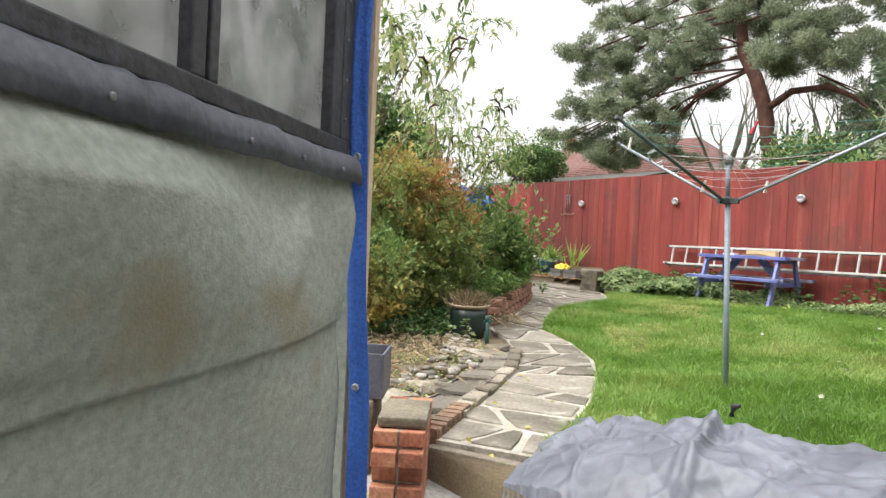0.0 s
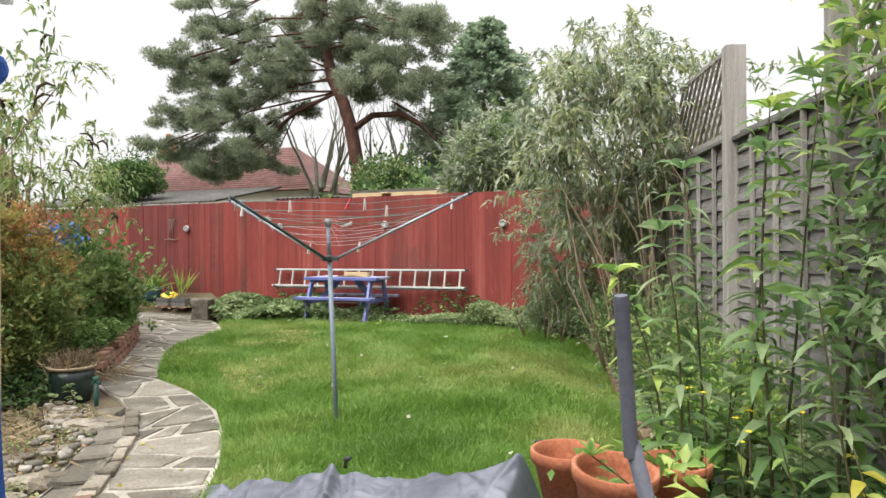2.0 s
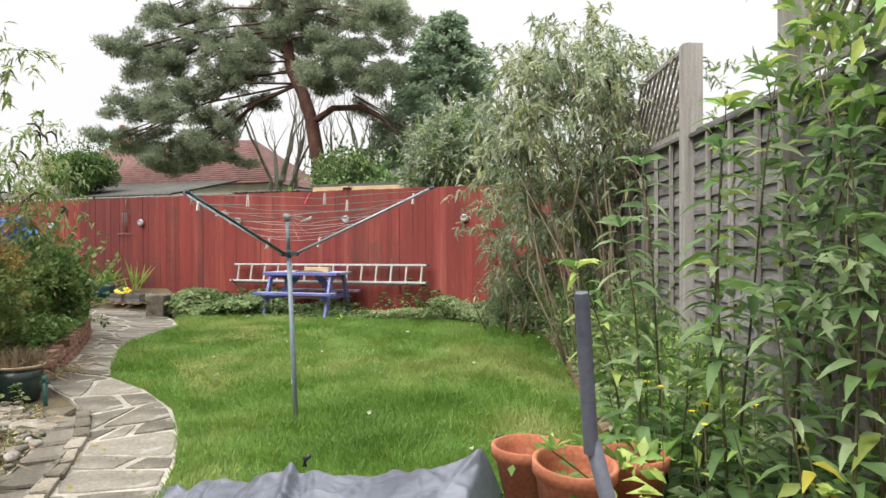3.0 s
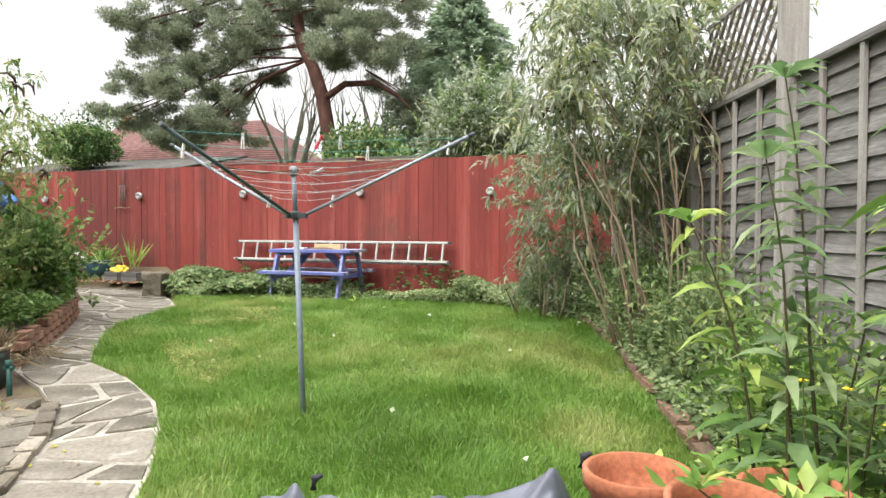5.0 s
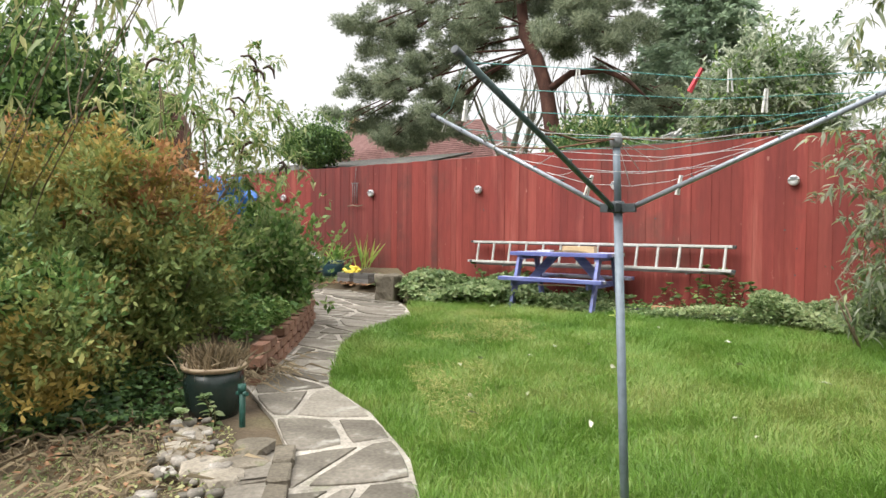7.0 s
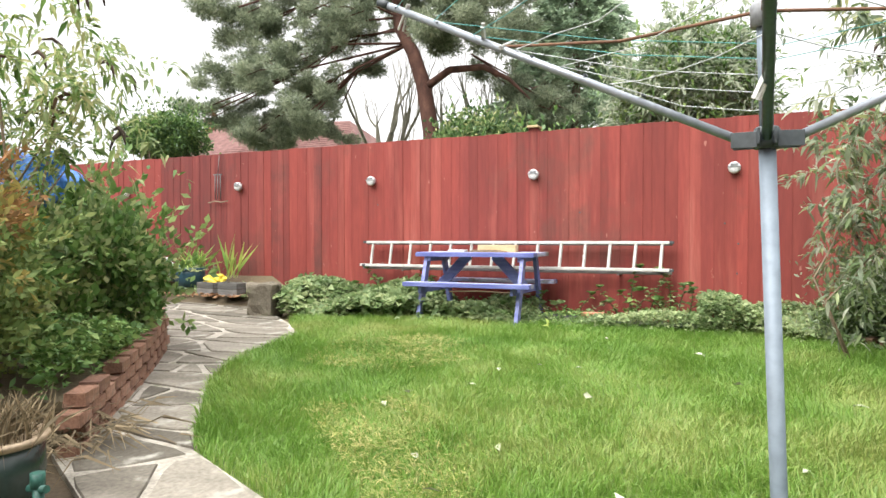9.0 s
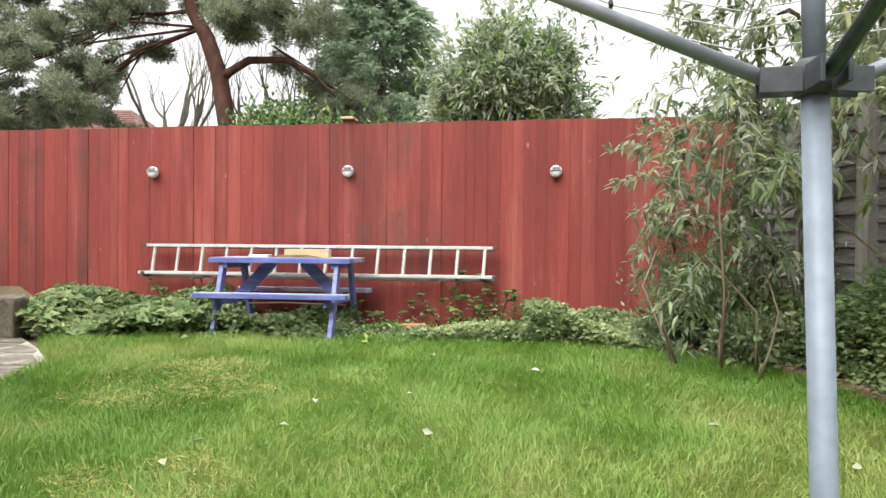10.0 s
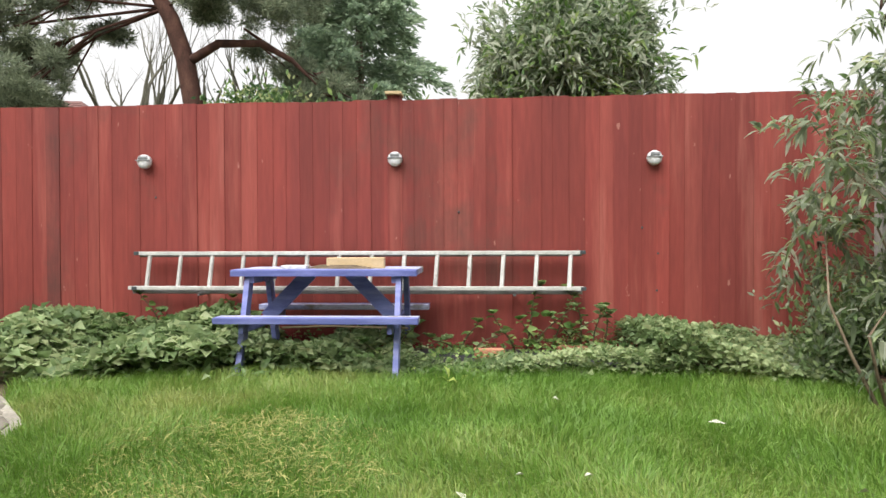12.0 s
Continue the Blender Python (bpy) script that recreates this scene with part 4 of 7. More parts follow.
def bare_tree():
    random.seed(21)
    bm = bmesh.new()
    for start, way, ln in (((-14.75, 25, 0.5), (-0.02, 0, 1), 3.9), ((-14.7, 25, 3.0), (0.6, 0.1, 1), 2.4), ((-12.9, 25.3, 0.5), (-0.08, 0, 1), 3.6), ((-12.8, 25.3, 2.6), (0.6, 0.1, 1), 2.3),
                           ((-10.3, 25.6, 0.5), (0.05, 0, 1), 3.4), ((-10.2, 25.6, 2.6), (0.5, 0, 1), 2.2)):
        branch_out(bm, start, way, ln, 0.23, 4, 0.42, 0.10, 7, None, 0.3)
    tree("bare_tree", -14.75, 25, 0.59, "leafless pale-barked trees with forking twigs far behind the fence", bm, PALEBARK, [])
    bm = bmesh.new()
    random.seed(4)
    for start, way, ln in (((-7.6, 5.9, 0.35), (-0.1, 0, 1), 2.3), ((-7.9, 6.3, 0.35), (0.3, 0.1, 1), 2.3)):
        branch_out(bm, start, way, ln, 0.02, 3, 0.35, 0.08, 5, None, 0.5)
    tree("bare_shrub", -7.7, 6.1, 0.35, "leafless upright twigs rising out of the hedge", bm, STEMS, [], "shrub")


def bush(name, x, y, z, lo, hi, count, r, n, length, width, mats, label, style="flat", droop=0.2, up=0.3, squash=1.0, stems=None, category="shrub", shell=0.5, spray=0.8, seed=1, wisp=0.25, cane=0.03):
    random.seed(seed)
    cs, rs = clumps_in(lo, hi, count, r[0], r[1])
    cs[:, 2] = np.maximum(cs[:, 2], lo[2] + 0.02)
    bm = bmesh.new()
    for k in range(0, count, max(1, count // 14)):
        c = cs[k]
        tube(bm, [(x + random.uniform(-0.15, 0.15), y + random.uniform(-0.15, 0.15), z), ((x + c[0]) / 2 + random.uniform(-.1, .1), (y + c[1]) / 2, (z + c[2]) / 2 + 0.1), tuple(c)], [cane, cane * 0.6, cane * 0.2], 6)
    share = [1.0] if len(mats) == 1 else [0.7, 0.3]
    crowns = []
    for m, s in zip(mats, share):
        q = int(n * s)
        at, d = in_clumps(cs, rs, q, shell, squash)
        w = RNG.random(q) < wisp
        # shoots that stand out past the body of the bush
        shoots = np.stack([RNG.integers(0, len(cs), 260), RNG.integers(0, 1000, 260)], 1)
        sd = unit(RNG.normal(0, 0.7, (260, 3)) + (0, 0, 0.9))
        k = RNG.integers(0, 260, q)
        run = RNG.random(q) ** 0.7
        reach = (0.15 + 0.0012 * shoots[k, 1] * 0.25) + rs[shoots[k, 0]]
        along = cs[shoots[k, 0]] + sd[k] * (run * reach * 1.15)[:, None] + RNG.normal(0, 0.012, (q, 3))
        at = np.where(w[:, None], along, at)
        ways = np.where(w[:, None], sd[k], d) + RNG.normal(0, spray, (q, 3)) + (0, 0, up)
        L = length * RNG.uniform(0.5, 1.3, q)
        me = leaves("crown", at, ways, L, L * width, droop) if style == "leaf" else flat_leaves("crown", at, ways, L, L * width)
        crowns.append((me, m))
    return tree(name, x, y, z, label, bm, stems or STEMS, crowns, category)


pine()
conifer()
bare_tree()
bush("fence_bush", -2.7, 11.9, 0.59, (-3.32, 11.2, 2.2), (-1.88, 12.3, 3.62), 80, (0.12, 0.28), 34000, 0.115, 0.26, [BUDLEAF, ROUNDLEAF],
     "rounded grey-green bush with pointed leaves leaning over the red fence", "leaf", 0.3, 0.4, seed=2)
bush("round_tree", -13.1, 14.2, 0.59, (-14.2, 13.5, 3.1), (-12.2, 14.9, 3.85), 60, (0.16, 0.30), 26000, 0.08, 0.5, [DARKLEAF, ROUNDLEAF],
     "small round-crowned dark green tree over the far shed", squash=0.8, seed=3, category="tree", wisp=0.1)
bush("far_shrub", -8.0, 18, 0.59, (-8.6, 17.2, 2.6), (-6.6, 18.8, 4.05), 45, (0.18, 0.36), 13000, 0.11, 0.5, [DARKLEAF, BUDLEAFWARM],
     "loose leafy shrub beneath the pine behind the fence", seed=5)
bush("far_hedge", -5.0, 15, 0.59, (-8.0, 14, 0.8), (-2.0, 16.5, 2.9), 90, (0.3, 0.6), 30000, 0.12, 0.5, [DARKLEAF, ROUNDLEAF],
     "dense green hedge in the neighbouring garden", seed=6, category="hedge")


def far_house():
    hs = thing("far_house", -26.2, 31, 0.59, "red-roofed house with cream walls and a chimney, beyond the gardens", "house")
    part("wall", boxbm((-5.5, 0, -0.3), (7.8, 6, 4.6)), RENDERWALL, hs)
    r = bmesh.new()
    pts = [(-5.9, -0.5, 4.2), (8.2, -0.5, 4.2), (5.0, 3.0, 7.0), (-5.0, 3.0, 7.3), (8.2, 6.5, 4.2), (-5.9, 6.5, 4.2)]
    v = [r.verts.new(p) for p in pts]
    for f in ((0, 1, 2, 3), (1, 4, 2), (4, 5, 3, 2), (5, 0, 3), (0, 5, 4, 1)):
        r.faces.new([v[i] for i in f])
    roof = part("roof", r, ROOFTILE, hs, "weathered red tiled roof")
    courses = bmesh.new()
    for k in range(22):
        s = k / 22
        z, y = 4.2 + 2.75 * s, -0.5 + 3.5 * s
        box(courses, (-5.85 + 0.85 * s, y - 0.03, z + 0.01), (8.15 - 3.2 * s, y + 0.12, z + 0.05))
    tagged(part("course", courses, ROOFTILE, roof), kind="stuff")
    ch = part("chimney", boxbm((-4.75, 2.7, 6.5), (-4.1, 3.5, 7.75), 0.02), BRICK, roof)
    pot = bmesh.new()
    lathe(pot, [(0.16, 0), (0.13, 0.5), (0.17, 0.55), (0.15, 0.65)], 12, (-4.42, 3.1, 7.75))
    part("chimney_pot", pot, TERRA, hs)
    for x in (-3.4, -0.6, 2.4):
        w = part("window", boxbm((x, -0.06, 2.6), (x + 1.3, 0.04, 3.8), 0.02), WHITEPL, hs)
        part("pane", boxbm((x + 0.1, -0.08, 2.7), (x + 0.6, -0.062, 3.7)), DARKGLASS, w)
        part("pane", boxbm((x + 0.7, -0.08, 2.7), (x + 1.2, -0.062, 3.7)), DARKGLASS, w)
    w = part("roof_window", boxbm((0.4, 1.0, 5.35), (1.2, 1.5, 5.9), 0.02), DARKGLASS, hs)
    return hs


def far_shed(x0, x1, y, z, drop, label):
    s = thing("far_shed", (x0 + x1) / 2, y, 0.59, label, "shed")
    w = (x1 - x0) / 2
    part("wall", boxbm((-w + 0.1, 0.1, -0.2), (w - 0.1, 2.4, z - 0.59 - drop - 0.05)), CORRUG, s)
    bm = bmesh.new()
    rows = []
    n = int(2 * w / 0.05)
    for k in range(n + 1):
        xx = -w + 2 * w * k / n
        h = 0.025 * math.sin(xx * 2 * math.pi / 0.15)
        rows.append([bm.verts.new((xx, -0.1, z - 0.59 - drop + h)), bm.verts.new((xx, 2.6, z - 0.59 + h))])
    for a, b in zip(rows, rows[1:]):
        bm.faces.new((a[0], b[0], b[1], a[1])).smooth = True
    made = bmesh.ops.extrude_face_region(bm, geom=bm.faces[:])["geom"]
    bmesh.ops.translate(bm, vec=(0, 0, -0.02), verts=[v for v in made if isinstance(v, bmesh.types.BMVert)])
    bmesh.ops.recalc_face_normals(bm, faces=bm.faces)
    part("roof", bm, CORRUG, s)


far_house()
far_shed(-16.8, -10.1, 14.0, 3.38, 0.55, "low shed with a mossy corrugated roof behind the fence")
far_shed(-9.9, -7.9, 16.0, 3.15, 0.15, "small shed with a pale flat roof behind the fence")


def deck():
    d = thing("timber_shelter", -4.6, 13.2, 0.59, "new softwood shelter roof edge behind the fence", "shelter")
    part("fascia", boxbm((-1.45, 0, 2.08), (1.1, 0.05, 2.2), 0.004), BBQWOOD, d)
    part("roof", boxbm((-1.5, 0.05, 2.2), (1.2, 1.9, 2.26), 0.004), CORRUG, d)
    for x in (-1.3, 1.0):
        part("post", boxbm((x - 0.04, 0.3, -0.1), (x + 0.04, 0.38, 2.19), 0.004), BBQWOOD, d)
        part("post", boxbm((x - 0.04, 1.6, -0.1), (x + 0.04, 1.68, 2.19), 0.004), BBQWOOD, d)


deck()


# garden things
def picnic_table():
    X, Y = -4.41, 10.06
    t = thing("picnic_table", X, Y, g(9.9) - 0.01, "small blue-painted wooden picnic table with flaking grey-blue top", "picnic table", rz=1)
    H = 0.69
    for k in range(4):
        y = -0.21 + 0.14 * k
        bm = boxbm((-0.60, y - 0.067, H - 0.040), (0.62, y + 0.067, H), 0.005)
        part("top_board", bm, BLUEWORN if k != 0 else BLUEPAINT, t, "worn blue top board")
    part("top_edge", boxbm((-0.602, -0.286, H - 0.044), (0.622, -0.278, H - 0.006), 0.002), BLUEPAINT, t)
    for sy in (-1, 1):
        for k in range(2):
            y = sy * (0.41 + 0.075 * k)
            part("seat_board", boxbm((-0.63, y - 0.036, 0.362), (0.65, y + 0.036, 0.402), 0.005), BLUEWORN if k == 0 else BLUEPAINT, t, "worn blue seat board")
    for sx in (-0.50, 0.50):
        for sy in (-1, 1):
            bm = bmesh.new()
            beam(bm, (sx, sy * 0.43, -0.02), (sx, sy * 0.20, H - 0.03), 0.036, 0.082)
            part("leg", bm, BLUEPAINT, t)
        ins = sx - math.copysign(0.032, sx)
        part("seat_bearer", boxbm((ins - 0.015, -0.47, 0.295), (ins + 0.015, 0.47, 0.361), 0.004), BLUEPAINT, t)
        part("top_bearer", boxbm((ins - 0.015, -0.25, H - 0.09), (ins + 0.015, 0.25, H - 0.041), 0.004), BLUEPAINT, t)
        bm = bmesh.new()
        beam(bm, (ins - math.copysign(0.02, sx), 0, 0.345), (sx * 0.28, 0, H - 0.03), 0.03, 0.10, up=(0, 0, 1))
        part("brace", bm, BLUEPAINT, t)
    z = g(9.9) - 0.01 + H
    b = thing("offcut", X + 0.18, Y - 0.03, z, "bare softwood board lying on the blue picnic table", "wood offcut", rz=3)
    part("board", boxbm((-0.19, -0.05, 0.0), (0.20, 0.05, 0.072), 0.003), BBQWOOD, b)
    b = thing("bark_sheets", X + 0.02, Y - 0.08, z, "thin brown bark-like sheets on the blue picnic table", "wood scraps", rz=-8)
    for k in range(5):
        part("sheet", boxbm((-0.16 + 0.02 * k, -0.05 + 0.01 * k, 0.005 * k), (0.30 - 0.03 * k, 0.05, 0.005 * k + 0.0045), 0.001), STEMS, b)
    b = thing("white_tray", X - 0.21, Y - 0.12, z, "small flat white plastic tray on the blue picnic table", "tray", rz=2)
    part("body", boxbm((-0.085, -0.06, 0.0), (0.085, 0.06, 0.024), 0.004), WHITEPL, b)


def ladder():
    l = thing("ladder", -4.33, 10.5, 1.035, "extending aluminium ladder hung on its side along the red fence", "ladder")
    W = 1.70
    for y, z, m, nm in ((0.0, 0.275, ALU, "rail"), (-0.035, 0.012, ALU, "rail"), (0.05, 0.260, DARKALU, "inner_rail"), (0.03, -0.022, DARKALU, "inner_rail")):
        bm = boxbm((-W - (0.05 if z < 0.1 else 0.0), y - 0.014, z - 0.014), (W, y + 0.014, z + 0.014), 0.003)
        part(nm, bm, m, l)
    for s in (-1, 1):
        part("end_cap", boxbm((s * W - 0.02, -0.055, -0.004), (s * W + 0.02, -0.015, 0.024), 0.004), DARKPLASTIC, l)
        part("end_cap", boxbm((s * W - 0.02, -0.02, 0.262), (s * W + 0.02, 0.018, 0.290), 0.004), DARKPLASTIC, l)
    for k in range(14):
        x = -W + 0.10 + k * (2 * W - 0.19) / 13
        bm = bmesh.new()
        beam(bm, (x - 0.012, -0.03, 0.02), (x + 0.004, 0.0, 0.268), 0.030, 0.02, 0.005)
        part("rung", bm, ALU, l)
    for x in (-1.2, 1.2):
        h = thing("ladder_hook", -4.33 + x, 10.6, 1.0, "dark steel hook screwed to the red fence under the ladder", "hook")
        part("body", boxbm((-0.01, -0.14, -0.012), (0.01, 0.05, 0.0), 0.002), DARKALU, h)


def fence_lamp(x, z):
    lm = thing("fence_lamp", x, 10.622, z, "small round white solar lamp fixed to the red fence", "solar lamp", "lamps along the fence")
    bm = bmesh.new()
    lathe(bm, [(0.055, 0), (0.055, 0.03), (0.048, 0.042), (0.02, 0.048)], 24)
    bmesh.ops.rotate(bm, cent=(0, 0, 0), matrix=Matrix.Rotation(radians(90), 3, "X"), verts=bm.verts)
    part("body", bm, WHITEPL, lm)
    bm = boxbm((-0.056, -0.055, 0.004), (0.056, -0.036, 0.012), 0.001)
    part("band", bm, GREYPL, lm)
    bm = boxbm((-0.036, -0.056, 0.018), (0.036, -0.040, 0.040), 0.004)
    part("solar_panel", bm, GREYPL, lm)
    return lm


def airer():
    B, H, T = Vector((-1.85, 5.35, 0.25)), Vector((-1.905, 5.335, 1.555)), Vector((-1.915, 5.33, 1.84))
    a = thing("rotary_airer", B.x, B.y, B.z, "grey steel rotary clothes airer standing in the lawn, one arm missing", "rotary airer")
    rel = lambda v: Vector(v) - B
    bm = bmesh.new()
    tube(bm, [(0, 0, -0.2), rel(H)], 0.0175, 16)
    part("pole", bm, AIRERPOLE, a)
    bm = bmesh.new()
    tube(bm, [rel(H), rel(T)], 0.0145, 14)
    part("upper_pole", bm, AIRERPOLE, a)
    hub = bmesh.new()
    lathe(hub, [(0.026, -0.02), (0.026, 0.022), (0.022, 0.027)], 16, rel(H))
    hb = part("hub", hub, DARKPLASTIC, a, "dark plastic hub")
    cap = bmesh.new()
    lathe(cap, [(0.024, -0.045), (0.026, 0.0), (0.018, 0.012)], 16, rel(T))
    part("top_cap", cap, GREYPL, a)
    tips = [((-1.918, 4.242, 1.931), DARKARM), ((-2.912, 5.462, 2.028), STEEL), ((-0.868, 5.553, 2.024), STEEL)]
    for tip, m in tips:
        d = (Vector(tip) - H)
        flat = Vector((d.x, d.y, 0)).normalized()
        bm = bmesh.new()
        tube(bm, [rel(H + flat * 0.05), rel(tip)], 0.0105, 10)
        arm = part("arm", bm, m, a, "dark green-tinted arm" if m is DARKARM else "")
        bm = bmesh.new()
        tube(bm, [rel(Vector(tip) - d.normalized() * 0.01), rel(Vector(tip) + d.normalized() * 0.03)], 0.0118, 10)
        part("end_cap", bm, DARKPLASTIC, arm)
        bm = bmesh.new()
        s = flat.cross(Vector((0, 0, 1)))
        for q in (-1, 1):
            bm = bmesh.new()
            beam(bm, rel(H + s * 0.016 * q + flat * 0.018), rel(H + s * 0.016 * q + flat * 0.07), 0.006, 0.034, 0.001)
            part("bracket", bm, DARKPLASTIC, hb)
        for k in range(1, 7):
            p = H + d * (0.12 + 0.14 * k)
            bm = bmesh.new()
            tube(bm, [rel(p + s * 0.0112), rel(p - s * 0.0112)], 0.0035, 6)
            part("line_hole", bm, DARKPLASTIC, arm)
    # lines between neighbouring arms; the outermost also run slackly to the pole where the arm is missing
    pts = [Vector(t) for t, _ in tips]
    P4 = None
    for k in range(6):
        f = 0.34 + 0.125 * k
        q = [H + (p - H) * f for p in pts]
        for i, j in ((0, 1), (0, 2)):
            A_, B_ = q[i], q[j]
            mid = (A_ + B_) / 2 - Vector((0, 0, 0.018 + 0.01 * ((k * 7) % 3)))
            bm = bmesh.new()
            tube(bm, [rel(A_), rel((A_ * 3 + B_) / 4 - Vector((0, 0, 0.014))), rel(mid), rel((A_ + B_ * 3) / 4 - Vector((0, 0, 0.014))), rel(B_)], 0.0013, 5, cap=False)
            part("line", bm, LINE if k >= 3 else PALELINE, a)
        far = H + Vector((-0.02, 1.06 * f, 0.47 * f))
        for i in (1, 2):
            A_, B_ = q[i], H + Vector((-0.03 + 0.02 * k, 0.62 * f, 0.47 * f - 0.06))
            if k < 5:
                bm = bmesh.new()
                tube(bm, [rel(A_), rel((A_ + B_) / 2 - Vector((0, 0, 0.02))), rel(B_)], 0.0013, 5, cap=False)
                part("line", bm, LINE if k >= 3 else PALELINE, a)
        if k < 5:
            bm = bmesh.new()
            tube(bm, [rel(H + Vector((-0.03 + 0.02 * k, 0.62 * f, 0.47 * f - 0.06))), rel(T + Vector((0, 0, 0.0)))], 0.0013, 5, cap=False)
            part("line", bm, PALELINE, a)
    for i, m in ((0, RUSTLINE), (1, RUSTLINE), (2, RUSTLINE)):
        A_ = H + (pts[i] - H) * 0.62
        bm = bmesh.new()
        tube(bm, [rel(T - Vector((0, 0, 0.01))), rel((T + A_) / 2 + Vector((0, 0, -0.03))), rel(A_)], 0.004, 6, cap=False)
        part("stay", bm, m, a, "rusty brown stay cord")

    def peg(p, m, tilt, label):
        pg = thing("clothes_peg", p.x, p.y, p.z, label, "clothes peg", "pegs on the airer")
        pg.rotation_euler = (radians(tilt), radians(tilt * 0.4), radians(random.uniform(0, 90)))
        for s in (-1, 1):
            bm = bmesh.new()
            beam(bm, (s * 0.007, 0, -0.055), (s * 0.003, 0, 0.022), 0.009, 0.005, 0.001, up=(1, 0, 0.01))
            part("half", bm, m, pg)
        bm = bmesh.new()
        tube(bm, [(-0.008, 0, -0.012), (0.008, 0, -0.012)], 0.004, 6)
        part("spring", bm, STEEL, pg)

    random.seed(5)
    G, W_, R_ = ("grey plastic clothes peg clipped on the airer", "white plastic clothes peg clipped on the airer", "red plastic clothes peg clipped on the airer")
    on = lambda i, f: H + (pts[i] - H) * f
    btw = lambda i, j, f, s: (H + (pts[i] - H) * f) * (1 - s) + (H + (pts[j] - H) * f) * s - Vector((0, 0, 0.016))
    for p, m, ti, lb in ((on(0, 0.24), PEGWHITE, 20, W_), (on(2, 0.22), PEGWHITE, 10, W_), (on(2, 0.88), PEGWHITE, 5, W_), (on(1, 0.68), PEGGREY, -160, G),
                         (on(1, 0.62), PEGGREY, 170, G), (btw(0, 2, 0.95, 0.45), PEGRED, 25, R_), (btw(0, 2, 0.95, 0.52), PEGGREY, -10, G),
                         (btw(0, 2, 0.84, 0.66), PEGWHITE, 4, W_), (btw(0, 2, 0.6, 0.5), PEGGREY, 175, G), (btw(0, 2, 0.59, 0.47), PEGGREY, 185, G),
                         (btw(0, 1, 0.9, 0.4), PEGWHITE, 6, W_), (btw(0, 1, 0.72, 0.3), PEGGREY, 160, G), (on(1, 0.93), PEGGREY, 30, G), (btw(0, 2, 0.95, 0.2), PEGWHITE, 3, W_)):
        peg(p, m, ti, lb)


def flowerpot(name, x, y, z, r, h, m, label, lean=(0, 0), rim=None, thick=0.012):
    p = thing(name, x, y, z, label, "plant pot")
    p.rotation_euler = (radians(lean[0]), radians(lean[1]), 0)
    bm = bmesh.new()
    if rim is None:
        prof = [(0.02, 0.0), (r * 0.66, 0.0), (r * 0.93, h - 0.055), (r * 0.93 + 0.006, h - 0.052), (r + 0.004, h - 0.05), (r + 0.006, h - 0.004), (r, h),
                (r - thick, h - 0.003), (r - thick - 0.004, h - 0.05), (r * 0.64, 0.02), (0.02, 0.02)]
        lathe(bm, prof, 36)
        part("body", bm, m, p)
    else:
        lathe(bm, [(0.02, 0), (r * 0.70, 0), (r * 0.86, h * 0.3), (r * 0.96, h * 0.65), (r * 0.93, h - 0.03), (r * 0.9, h - 0.03), (r * 0.6, 0.05), (0.02, 0.05)], 36)
        part("body", bm, m, p)
        bm = bmesh.new()
        lathe(bm, [(r * 0.90, h - 0.032), (r * 0.955, h - 0.03), (r + 0.008, h - 0.012), (r + 0.004, h), (r - 0.014, h), (r * 0.89, h - 0.02)], 36)
        part("rim", bm, rim, p, "tan glazed rim")
    return p


def saucer(x, y, z, r, m, label):
    s = thing("saucer", x, y, z, label, "saucer")
    bm = bmesh.new()
    lathe(bm, [(0.01, 0), (r * 0.85, 0), (r, 0.03), (r - 0.008, 0.032), (r * 0.82, 0.01), (0.01, 0.008)], 32)
    part("body", bm, m, s)


def tufts(name, label, x, y, z, n, length, spread, m, category="plant", width=0.05, up=1.0, droop=0.35):
    t = thing(name, x, y, z, label, category)
    at = np.stack([RNG.normal(0, spread * 0.3, n), RNG.normal(0, spread * 0.3, n), np.zeros(n)], 1)
    ways = np.stack([RNG.normal(0, spread * 2.2, n), RNG.normal(0, spread * 2.2, n), up * RNG.uniform(0.6, 1.2, n)], 1)
    L = length * RNG.uniform(0.5, 1.2, n)
    tagged(link("foliage", leaves("foliage", at, ways, L, L * width, droop), m, t), kind="stuff")
    return t


